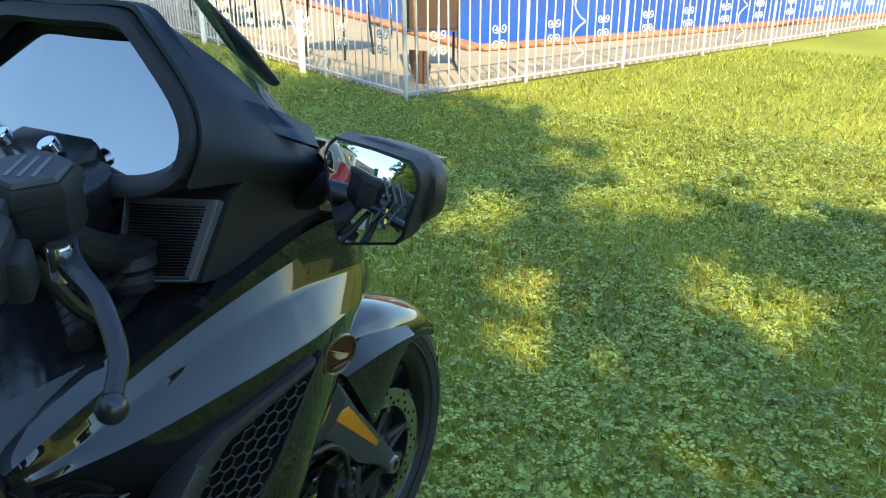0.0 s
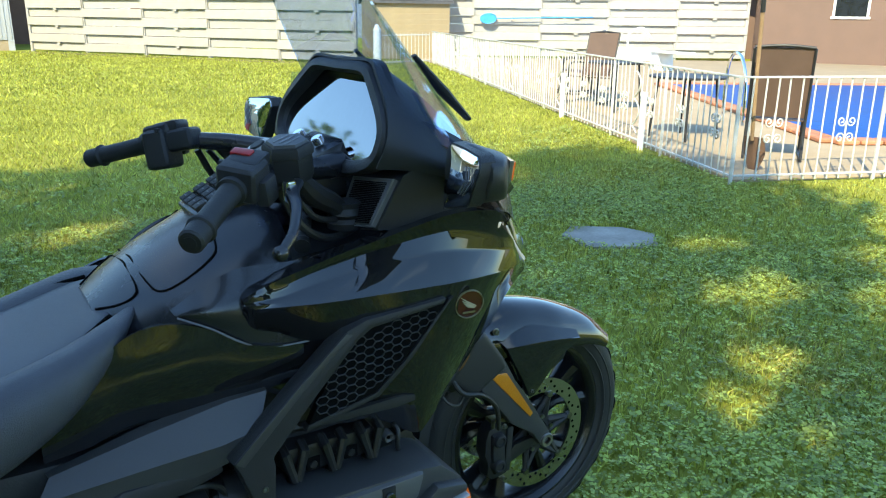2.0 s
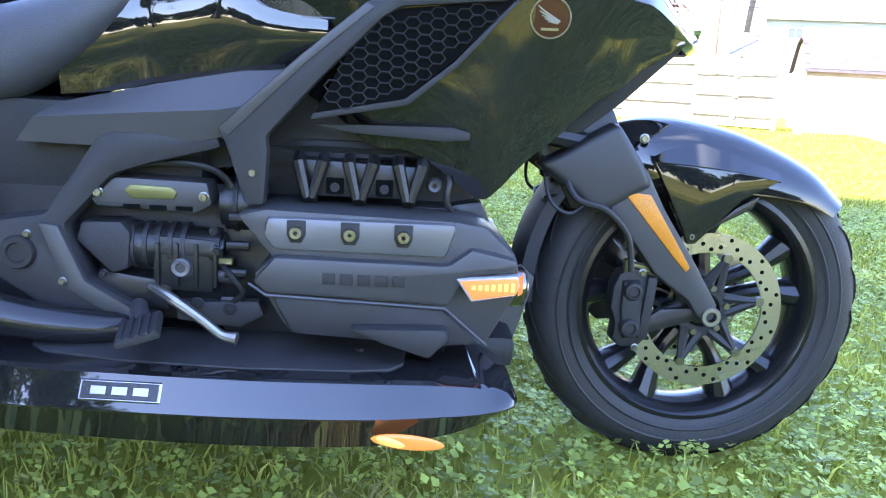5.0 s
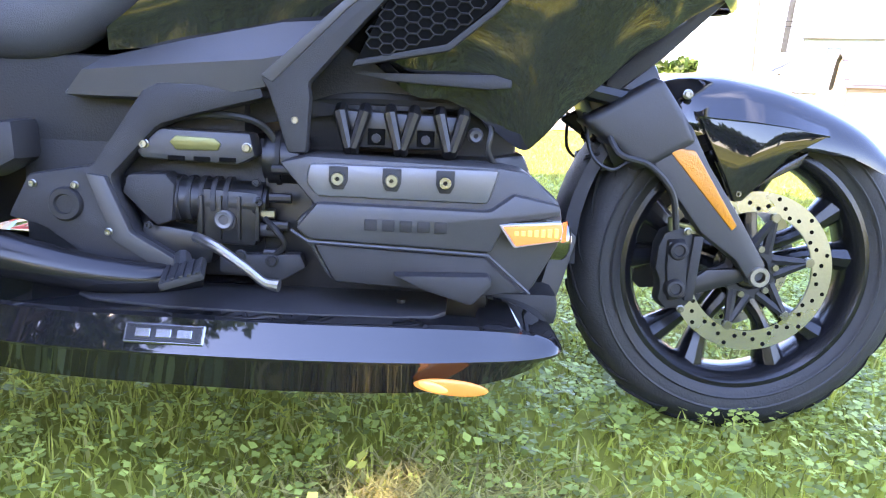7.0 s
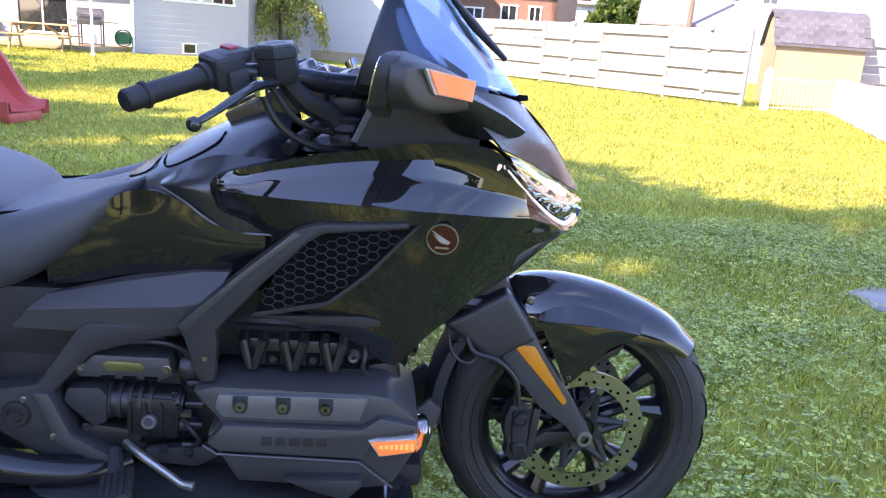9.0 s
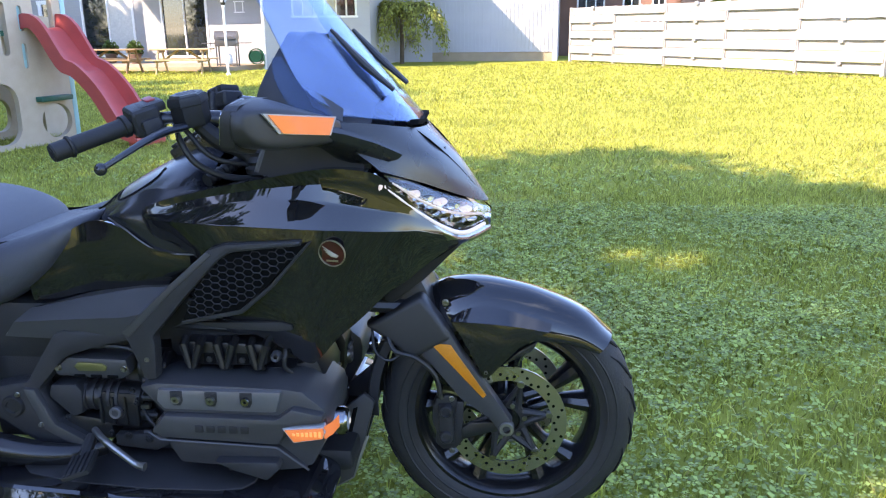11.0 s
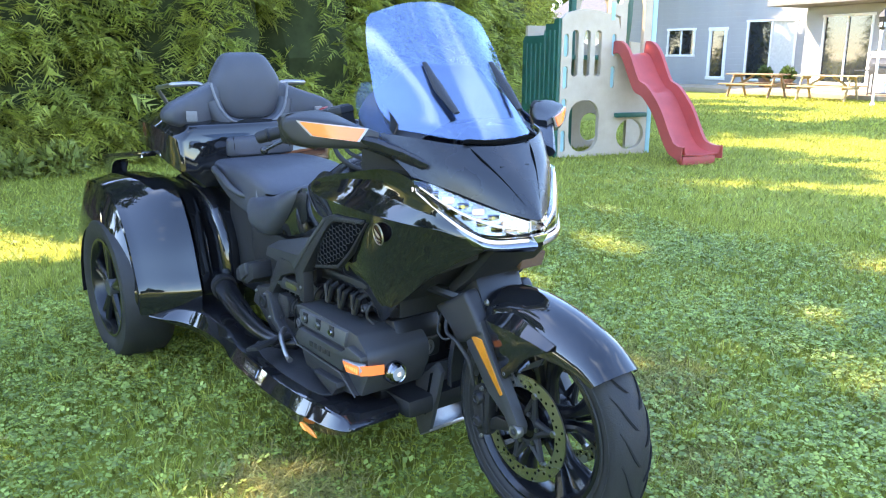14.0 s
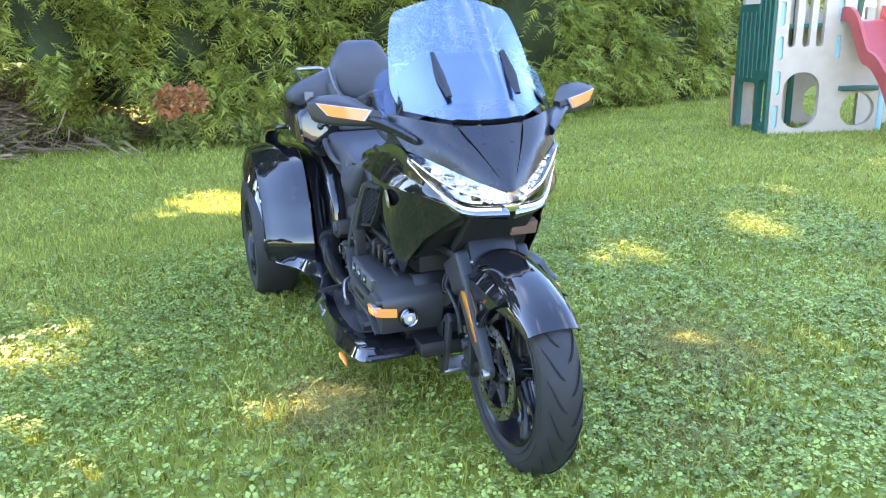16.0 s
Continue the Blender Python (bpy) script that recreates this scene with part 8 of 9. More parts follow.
both("cover_wedge", lambda: prism([(-1.345, 0.520), (-1.290, 0.545), (-1.278, 0.50), (-1.325, 0.470)], -0.262, -0.286, 0.006), M_GREY)


def rear_tyre():
    return lathe([(0.205, -0.085), (0.225, -0.098), (0.262, -0.108), (0.292, -0.104), (0.308, -0.086), (0.314, -0.04), (0.315, 0.0), (0.314, 0.04), (0.308, 0.086), (0.292, 0.104), (0.262, 0.108), (0.225, 0.098), (0.205, 0.085)], 56, (REAR_X, -REAR_Y + 0.02, REAR_R), closed=True)


rt_r, rt_l = both("rear_tyre", rear_tyre, M_TYRE, trike, "wide rear tyre")
rr_r, rr_l = both("rear_rim", lambda: lathe([(0.208, -0.090), (0.216, -0.096), (0.205, -0.096), (0.192, -0.080), (0.185, 0.0), (0.192, 0.08)], 48, (REAR_X, -REAR_Y + 0.02, REAR_R)), M_RIM, trike)
for i in range(5):
    a = 2 * math.pi * i / 5 + 0.3
    for root, s in ((rr_r, -1), (rr_l, 1)):
        b = bmesh.new()
        for e in (-0.12, 0.12):
            tube([(REAR_X + 0.04 * math.cos(a), s * (REAR_Y + 0.04), REAR_R + 0.04 * math.sin(a)), (REAR_X + 0.195 * math.cos(a + e), s * (REAR_Y + 0.05), REAR_R + 0.195 * math.sin(a + e))], [0.022, 0.014], 8, 1, b)
        part("spoke", b, M_RIM, root)
both("wheel_cap", lambda: lathe([(0, -0.070), (0.035, -0.066), (0.045, -0.050), (0.045, 0.0)], 24, (REAR_X, -REAR_Y + 0.0, REAR_R)), M_GREY, rr_r)
arm_r, arm_l = both("fender_arm", lambda: prism([(-2.400, 0.735), (-2.465, 0.715), (-2.530, 0.838), (-2.45, 0.846), (-2.20, 0.878), (-1.95, 0.905), (-1.95, 0.882), (-2.20, 0.852), (-2.34, 0.822)], -0.415, -0.350, 0.008), M_GLOSS, trike, "glossy black bracket arm above the fender")
both("arm_edge", lambda: tube([(-2.405, -0.417, 0.738), (-2.345, -0.417, 0.820), (-2.20, -0.417, 0.853), (-1.95, -0.417, 0.884)], 0.006, 8, 5), M_CHROME, arm_r)
both("rear_reflector", lambda: box((-2.562, -0.45, 0.50), (0.01, 0.05, 0.10), bev=0.004), M_RED)


# ---- playset ----
PL = Vector((-5.74, 6.12, 0))
PUD = Vector((0.27, 0.963, 0)).normalized()
PND = Vector((PUD.y, -PUD.x, 0))
PLAY = Matrix(((PUD.x, PND.x, 0, 0), (PUD.y, PND.y, 0, 0), (0, 0, 1, 0), (0, 0, 0, 1)))


def round_rect(u0, u1, z0, z1, r, k=5):
    out = []
    for cx, cz, a0 in ((u1 - r, z1 - r, 0), (u0 + r, z1 - r, 90), (u0 + r, z0 + r, 180), (u1 - r, z0 + r, 270)):
        for i in range(k + 1):
            a = radians(a0 + 90 * i / k)
            out.append((cx + r * math.cos(a), cz + r * math.sin(a)))
    return out


def holed_panel(outer, holes, w0, w1):
    """A flat panel in (u, z) with openings through it, between depths w0 and w1."""
    b = bmesh.new()
    es = []
    for loop in [outer] + list(holes):
        vs = [b.verts.new((u, w0, z)) for u, z in loop]
        es += [b.edges.new((p, q)) for p, q in zip(vs, vs[1:] + vs[:1])]
    bmesh.ops.triangle_fill(b, use_beauty=True, use_dissolve=False, edges=es)
    g = bmesh.ops.extrude_face_region(b, geom=b.faces[:])
    bmesh.ops.translate(b, vec=(0, w1 - w0, 0), verts=[v for v in g["geom"] if isinstance(v, bmesh.types.BMVert)])
    return b


def playset():
    root = empty("play_tower", PL, "beige, green and red plastic play tower with slide on the grass", "playset")

    def add(name, b, material, label="", parent=root, sharp=35.0):
        bmesh.ops.transform(b, matrix=PLAY, verts=b.verts)
        return part(name, b, material, parent, label, sharp)
    slots = [round_rect(u, u + 0.095, 1.04, 1.62, 0.045) for u in (0.155, 0.335, 0.505)]
    arch = round_rect(0.15, 0.61, 0.06, 0.74, 0.21)
    left = [round_rect(0.035, 0.105, z - 0.14, z + 0.14, 0.033) for z in (0.21, 0.62, 1.03, 1.43)]
    right = [round_rect(0.76, 0.825, z - 0.14, z + 0.14, 0.031) for z in (1.03, 1.44)]
    porthole = [(1.12 + 0.22 * math.cos(2 * math.pi * i / 28), 0.27 + 0.205 * math.sin(2 * math.pi * i / 28)) for i in range(28)]
    top = [(0.0, 0.0), (1.38, 0.0), (1.38, 1.34), (0.88, 1.34), (0.88, 1.62), (0.84, 1.78), (0.72, 1.83), (0.50, 1.87), (0.30, 1.88), (0.08, 1.83), (0.0, 1.76)]
    front = add("front_panel", holed_panel(top, slots + [arch, porthole] + left + right, -0.07, 0.0), M_PLAYBEIGE, "beige moulded panel with slots and round openings")
    for loop in left + right:
        us, zs = [p[0] for p in loop], [p[1] for p in loop]
        add("slot_inset", box(((min(us) + max(us)) / 2, -0.045, (min(zs) + max(zs)) / 2), (0.075, 0.03, 0.30), bev=0.005), M_TEAL, "", front)
    tower = [(0.72, 1.84), (0.88, 1.80), (0.88, 1.34), (0.98, 1.34), (0.98, 1.95), (1.02, 2.12), (1.12, 2.18), (1.22, 2.12), (1.26, 1.95), (1.26, 1.34), (1.38, 1.34), (1.38, 2.32), (1.24, 2.40), (0.90, 2.40), (0.72, 2.30)]
    hole = round_rect(0.80, 0.90, 1.95, 2.22, 0.045)
    add("tower_front", holed_panel(tower, [hole], -0.075, -0.004), M_PLAYBEIGE)
    for z in (1.86, 2.24):
        add("slot_inset", box((0.76, -0.001, z), (0.055, 0.012, 0.22), bev=0.005), M_TEAL, "", front)
    # green sheet and post behind the doorway
    add("green_shade", sheet(smooth_rows([[(0.90, -0.35, 1.36), (0.95, -0.30, 1.8), (0.92, -0.33, 2.45)], [(1.12, -0.27, 1.36), (1.12, -0.22, 1.8), (1.12, -0.25, 2.5)], [(1.26, -0.35, 1.36), (1.27, -0.30, 1.8), (1.30, -0.33, 2.45)]], 3, 3), 0.02), M_PLAYGREEN)
    add("corner_post", prism([(1.385, -0.12), (1.46, -0.12), (1.46, 0.0), (1.385, 0.0)], 0.0, 2.42, 0.015, "z"), M_TEAL)
    add("corner_post", prism([(0.66, -0.95), (0.74, -0.95), (0.74, -0.86), (0.66, -0.86)], 0.0, 2.35, 0.015, "z"), M_PLAYGREEN)
    add("rear_panel", holed_panel([(0.0, 0.0), (1.4, 0.0), (1.4, 2.3), (0.72, 2.3), (0.72, 1.7), (0.0, 1.7)], [round_rect(0.2, 0.6, 0.08, 0.62, 0.18), round_rect(0.82, 1.3, 1.45, 2.15, 0.2), round_rect(0.9, 1.25, 0.1, 0.5, 0.16)], -0.96, -0.89), M_PLAYBEIGE)
    add("deck", box((0.72, -0.48, 1.28), (1.36, 0.84, 0.06), bev=0.01), M_PLAYGREEN)
    side = holed_panel([(-0.95, 0.0), (-0.02, 0.0), (-0.02, 1.76), (-0.12, 1.76), (-0.14, 1.70), (-0.34, 1.70), (-0.36, 1.60), (-0.40, 1.56), (-0.90, 1.56), (-0.95, 1.50)], [round_rect(-0.26, -0.10, 0.10, 0.66, 0.07), round_rect(-0.82, -0.36, -0.01 + 0.02, 0.60, 0.05)], 0.0, 0.06)
    bmesh.ops.rotate(side, matrix=Matrix.Rotation(radians(90), 3, "Z"), verts=side.verts)
    bmesh.ops.translate(side, vec=(0.02, 0.0, 0), verts=side.verts)
    sp = add("side_panel", side, M_PLAYGREEN, "dark green ribbed side panel")
    for k in range(7):
        w = -0.10 - 0.12 * k
        add("rib", tube([(-0.045, w, 0.76 if k < 3 else 0.66), (-0.048, w, 1.62 if k < 3 else 1.46)], 0.014, 6, 1), M_PLAYGREEN, "", sp)
    add("foot_block", prism([(-0.06, -1.02), (0.30, -1.02), (0.30, -0.97), (-0.06, -0.97)], 0.0, 0.66, 0.015, "z"), M_PLAYORANGE, "faded orange foot panel")
    add("shelf_bar", box((1.08, 0.045, 0.535), (0.47, 0.10, 0.06), bev=0.012), M_PLAYGREEN)
    wing = add("end_panel", holed_panel([(1.46, 0.0), (1.88, 0.0), (1.88, 1.40), (1.80, 1.46), (1.46, 1.50)], [round_rect(1.50, 1.66, 0.78, 1.22, 0.07), round_rect(1.765, 1.83, 0.85, 1.20, 0.03)], -0.62, -0.56), M_PLAYBEIGE)
    add("slot_inset", box((1.797, -0.60, 1.025), (0.075, 0.03, 0.37), bev=0.005), M_TEAL, "", wing)
    # wavy slide with raised rims
    line = spline([(1.07, -0.06, 1.325), (1.08, 0.10, 1.300), (1.10, 0.28, 1.060), (1.12, 0.42, 0.900), (1.14, 0.56, 0.820), (1.17, 0.72, 0.600), (1.20, 0.88, 0.330), (1.23, 1.02, 0.175), (1.26, 1.16, 0.125), (1.28, 1.27, 0.120)], 4)
    n = len(line)
    rows = []
    for i, p in enumerate(line):
        t = i / (n - 1)
        hw = 0.235 + 0.05 * max(0.0, (t - 0.75) / 0.25)
        rim = 0.15 + 0.03 * math.sin(t * 13.0) - 0.05 * max(0.0, (t - 0.85) / 0.15)
        d = (line[min(i + 1, n - 1)] - line[max(i - 1, 0)]).normalized()
        up = Vector((0, -d.z, d.y)) if d.y > 0 else Vector((0, 0, 1))
        rows.append([p + Vector((-hw - 0.035, 0, 0)) + up * (rim - 0.16), p + Vector((-hw - 0.03, 0, 0)) + up * rim, p + Vector((-hw + 0.015, 0, 0)) + up * rim, p + Vector((-hw + 0.035, 0, 0)) + up * 0.02, p,
                     p + Vector((hw - 0.035, 0, 0)) + up * 0.02, p + Vector((hw - 0.015, 0, 0)) + up * rim, p + Vector((hw + 0.03, 0, 0)) + up * rim, p + Vector((hw + 0.035, 0, 0)) + up * (rim - 0.16)])
    add("slide", sheet(rows, 0.012), M_PLAYRED, "faded red wavy slide", root, 50)
    add("slide_foot", box((1.27, 1.18, 0.055), (0.50, 0.12, 0.11), bev=0.02), M_PLAYRED)


playset()


# ---- pool side ----
def patio_chair(x, y, ang, frame_mat=M_BLACKIRON, sling=M_SLING, label="brown sling patio chair with dark metal frame"):
    root = empty("patio_chair", (x, y, 0.025), label, "chair", "pool side chairs")
    root.rotation_euler = (0, 0, radians(ang))
    for s in (-0.26, 0.26):
        part("side_frame", tube([(0.30, s, 0.01), (0.26, s, 0.35), (0.22, s, 0.60), (-0.10, s, 0.62), (-0.26, s, 0.60)], 0.014, 8, 4), frame_mat, root)
        part("leg", tube([(-0.30, s, 0.01), (-0.22, s, 0.40), (-0.42, s, 1.06)], 0.014, 8, 4), frame_mat, root)
        part("rocker", tube([(0.34, s, 0.04), (0.05, s, 0.0 + 0.012), (-0.34, s, 0.04)], 0.012, 8, 4), frame_mat, root)
    part("seat", sheet(smooth_rows([[(0.27, y_, 0.43), (0.0, y_, 0.40), (-0.20, y_, 0.39)] for y_ in (-0.25, 0.0, 0.25)], 2, 3), 0.012), sling, root)
    part("backrest", sheet(smooth_rows([[(-0.20, y_, 0.41), (-0.31, y_, 0.72), (-0.42, y_, 1.07)] for y_ in (-0.25, 0.0, 0.25)], 2, 3), 0.012), sling, root)
    part("top_rail", tube([(-0.42, -0.26, 1.07), (-0.44, 0, 1.09), (-0.42, 0.26, 1.07)], 0.014, 8, 4), frame_mat, root)
    return root


patio_chair(5.85, 3.30, 35)
patio_chair(7.75, 7.95, 200)
patio_chair(8.60, 9.20, 140)


def patio_table(x, y, r=0.42, h=0.70):
    root = empty("patio_table", (x, y, 0.025), "small black metal patio table", "table", "pool side tables")
    part("tabletop", lathe([(0, h), (r, h), (r + 0.01, h - 0.012), (r, h - 0.025), (0, h - 0.025)], 32, axis="z"), M_BLACKIRON, root)
    for k in range(4):
        a = radians(45 + 90 * k)
        part("leg", tube([(0.9 * r * math.cos(a), 0.9 * r * math.sin(a), 0.0), (0.75 * r * math.cos(a), 0.75 * r * math.sin(a), h - 0.02)], 0.014, 8, 1), M_BLACKIRON, root)


patio_table(6.05, 4.60)
patio_table(7.35, 7.0)


def white_chair(x, y, ang):
    root = empty("plastic_chair", (x, y, 0.025), "white moulded plastic garden chair", "chair", "white plastic chairs")
    root.rotation_euler = (0, 0, radians(ang))
    part("seat", box((0, 0, 0.42), (0.44, 0.46, 0.03), bev=0.012), M_TRIM, root)
    part("backrest", box((-0.24, 0, 0.66), (0.03, 0.44, 0.46), (0, -12, 0), 0.012), M_TRIM, root)
    for sx in (-0.18, 0.18):
        for sy in (-0.2, 0.2):
            part("leg", tube([(sx * 1.2, sy * 1.1, 0), (sx, sy, 0.42)], 0.022, 8, 1), M_TRIM, root)


white_chair(17.2, 3.9, 150)
white_chair(18.3, 3.0, 130)
white_chair(19.0, 1.9, 120)


def shovel():
    root = empty("shovel", (4.98, 2.92, 0.0), "rusty long-handled shovel leaning on the pool fence", "shovel")
    part("handle", tube([(0, 0, 0.30), (-0.10, -0.04, 0.9), (-0.17, -0.07, 1.50)], 0.017, 10, 3), M_WOOD, root)
    part("grip", tube([(-0.160, -0.066, 1.40), (-0.175, -0.072, 1.53)], 0.021, 10, 1), M_BLACKIRON, root)
    part("blade", sheet(smooth_rows([[(0.02 + 0.01 * abs(s), s * 0.10, 0.33), (0.04 + 0.02 * abs(s), s * 0.11, 0.18), (0.06, s * 0.05, 0.03)] for s in (-1, -0.5, 0, 0.5, 1)], 2, 3), 0.004), M_RUST, root)


shovel()


def pool_slide():
    root = empty("pool_slide", (17.0, 5.9, 0.025), "pale teal curved pool slide on white legs", "pool slide")
    line = spline([(1.6, 0.2, 2.0), (1.0, 0.1, 1.75), (0.3, 0.0, 1.15), (-0.5, -0.15, 0.75), (-1.3, -0.4, 0.70)], 5)
    rows = [[p + Vector((0.02, o, z)) for o, z in ((-0.30, 0.16), (-0.26, 0.02), (0, -0.02), (0.26, 0.02), (0.30, 0.16))] for p in line]
    part("chute", sheet(rows, 0.02), M_TEAL, root)
    for x, h in ((1.5, 1.95), (0.2, 1.05), (-0.9, 0.66)):
        for y in (-0.25, 0.25):
            part("leg", cyl((x, y, 0), (x, y, h), 0.025, 10), M_TRIM, root)
    for s in (-0.28, 0.28):
        part("ladder_rail", tube([(2.1, s, 0.0), (1.7, s, 1.9), (1.5, s, 2.5), (1.1, s, 2.2)], 0.02, 8, 4), M_CHROME, root)
    for k in range(5):
        part("rung", cyl((2.05 - 0.075 * k, -0.27, 0.35 + 0.34 * k), (2.05 - 0.075 * k, 0.27, 0.35 + 0.34 * k), 0.02, 8), M_TRIM, root)


pool_slide()


def pool_rail(x, y, ang):
    root = empty("pool_handrail", (x, y, 0.025), "bent metal handrail at the pool edge", "handrail")
    root.rotation_euler = (0, 0, radians(ang))
    for s in (-0.25, 0.25):
        part("rail", tube([(0.5, s, 0), (0.5, s, 0.55), (0.35, s, 0.85), (0.0, s, 0.85), (-0.25, s, 0.55), (-0.3, s, 0.05)], 0.02, 8, 4), M_CHROME, root)


pool_rail(7.9, 5.0, 56)


def diving_board():
    root = empty("diving_board", (15.2, 13.2, 0.025), "white diving board on a low stand", "diving board")
    root.rotation_euler = (0, 0, radians(-125))
    part("board", box((1.0, 0, 0.48), (3.0, 0.46, 0.05), (0, -1.5, 0), 0.015), M_TRIM, root)
    part("stand", prism([(-0.4, 0.0), (0.6, 0.0), (0.5, 0.44), (-0.3, 0.44)], -0.2, 0.2, 0.02), M_TRIM, root)


diving_board()


def pool_net():
    a, c = Vector((14.80, 19.88, 1.26)), Vector((17.25, 18.00, 1.33))
    root = empty("pool_net", (a.x, a.y, 1.26), "blue pool skimmer net and pole hung on the fence", "pool net")
    part("pole", cyl(Vector((0, 0, 0)), c - a, 0.018, 10), M_NETBLUE, root)
    d = (c - a).normalized()
    hoop = [-d * 0.28 + d * 0.26 * math.cos(k * math.pi / 8) + Vector((0, 0, 0.16 * math.sin(k * math.pi / 8))) for k in range(17)]
    part("hoop", tube(hoop, 0.016, 8, 1), M_NETBLUE, root)
    part("net", loft([[p * 0.98 + Vector((0.0, 0.0, 0.0)) for p in hoop[:-1]], [p * 0.98 + Vector((0.06, 0.08, 0)) for p in hoop[:-1]]]), M_NETBLUE, root)
    for u in (0.5, 2.2):
        p = d * u
        part("bracket", box((p.x + 0.02, p.y + 0.05, p.z - 0.02), (0.03, 0.12, 0.04), bev=0.004), M_TRIM, root)


pool_net()


def filter_box(x, y, ang):
    root = empty("pool_filter", (x, y, 0.025), "low white pool filter housing with bent pipe", "pool filter")
    root.rotation_euler = (0, 0, radians(ang))
    part("housing", box((0, 0, 0.2), (1.3, 0.5, 0.4), bev=0.03), M_TRIM, root)
    part("pipe", tube([(-0.3, 0, 0.4), (-0.3, 0, 0.8), (0.1, 0, 1.0), (0.4, 0, 0.7)], 0.03, 8, 5), M_TRIM, root)


filter_box(17.9, 16.6, -38)


# ---- back patio of the white house ----
def picnic_table(x, y, ang, material, label):
    root = empty("picnic_table", (x, y, 0.0), label, "picnic table", "picnic tables")
    root.rotation_euler = (0, 0, radians(ang))
    for k in range(5):
        part("top_plank", box((0, -0.30 + 0.15 * k, 0.75), (1.85, 0.138, 0.04), bev=0.005, seg=1), material, root)
    for s in (-1, 1):
        for k in range(2):
            part("bench_plank", box((0, s * (0.62 + 0.145 * k), 0.44), (1.85, 0.135, 0.04), bev=0.005, seg=1), material, root)
        part("cross_beam", box((s * 0.65, 0, 0.40), (0.04, 1.52, 0.09), bev=0.004), material, root)
        part("top_beam", box((s * 0.65, 0, 0.69), (0.04, 0.72, 0.08), bev=0.004), material, root)
        for e in (-1, 1):
            part("leg", box((s * 0.69, e * 0.42, 0.36), (0.04, 0.09, 0.85), (e * 30, 0, 0), 0.004), material, root)
            part("brace", box((s * 0.38, 0, 0.56), (0.62, 0.04, 0.07), (0, s * 32, 0), 0.004), material, root) if e > 0 else None


picnic_table(-10.35, 22.75, 8, M_WOODPALE, "weathered pale wooden picnic table on the grass")
picnic_table(-12.75, 22.9, 3, M_WOOD, "brown weathered wooden picnic table on the grass")


def lamp_post():
    root = empty("lamp_post", (-8.5, 21.6, 0), "thin white garden lamp post with a dark lantern", "lamp post")
    part("post", lathe([(0, 0), (0.07, 0), (0.07, 0.05), (0.038, 0.08), (0.034, 1.95), (0.05, 1.97), (0.05, 2.02), (0, 2.02)], 16, axis="z"), M_TRIM, root)
    lan = part("lantern", lathe([(0.05, 2.02), (0.075, 2.06), (0.125, 2.34), (0.15, 2.36), (0.10, 2.45), (0.03, 2.52), (0.02, 2.58), (0, 2.59)], 6, axis="z"), M_BLACKIRON, root)
    for k in range(6):
        a = radians(60 * k + 30)
        b = box((0, 0, 0), (0.004, 0.075, 0.22), (0, -10, 0))
        bmesh.ops.transform(b, matrix=Matrix.Rotation(a, 4, "Z") @ Matrix.Translation((0.092, 0, 2.20)), verts=b.verts)
        part("pane", b, M_CLEAR, lan)


lamp_post()


def barbecue():
    root = empty("barbecue", (-9.45, 24.3, 0.0), "grey barbecue grill with hood and side shelf on legs", "barbecue")
    root.rotation_euler = (0, 0, radians(8))
    part("firebox", prism([(-0.36, 0.80), (0.36, 0.80), (0.34, 1.02), (-0.34, 1.02)], -0.24, 0.24, 0.02), M_GRILLBLACK, root)
    part("hood", loft([[(x, 0.25 * math.cos(a), 1.02 + 0.27 * math.sin(a)) for a in (math.pi * k / 10 for k in range(11))] for x in (-0.36, 0.36)]), M_GRILLBLACK, root)
    part("handle", tube([(-0.22, -0.26, 1.12), (-0.22, -0.31, 1.12), (0.22, -0.31, 1.12), (0.22, -0.26, 1.12)], 0.012, 8, 2), M_ALU, root)
    for s in (-1, 1):
        part("side_shelf", box((s * 0.58, 0, 0.90), (0.40, 0.42, 0.025), bev=0.008), M_GRILLBLACK, root)
        for e in (-1, 1):
            part("leg", box((s * 0.32, e * 0.20, 0.40), (0.04, 0.04, 0.80), bev=0.006), M_GRILLBLACK, root)
    part("lower_shelf", box((0, 0, 0.22), (0.66, 0.40, 0.03), bev=0.008), M_GRILLBLACK, root)
    part("gas_bottle", lathe([(0, 0.235), (0.13, 0.24), (0.15, 0.30), (0.15, 0.46), (0.10, 0.54), (0.04, 0.56), (0, 0.60)], 20, axis="z"), M_TRIM, root)


barbecue()


def hose_reel():
    root = empty("hose_reel", (-8.62, 24.85, 0.45), "green garden hose wound on a wall reel", "hose")
    for k in range(5):
        ring = [(0.25 * math.cos(a), -0.05 - 0.028 * k, 0.25 * math.sin(a)) for a in (2 * math.pi * i / 24 for i in range(25))]
        part("hose_coil", tube(ring, 0.016, 7, 1), M_GREENHOSE, root)
    part("reel", lathe([(0, -0.02), (0.20, -0.02), (0.20, -0.20), (0, -0.20)], 24), M_GREENHOSE, root)
    part("hose_tail", tube([(0.25, -0.12, 0.0), (0.28, -0.15, -0.25), (0.20, -0.25, -0.42), (-0.1, -0.35, -0.43)], 0.016, 7, 5), M_GREENHOSE, root)


hose_reel()


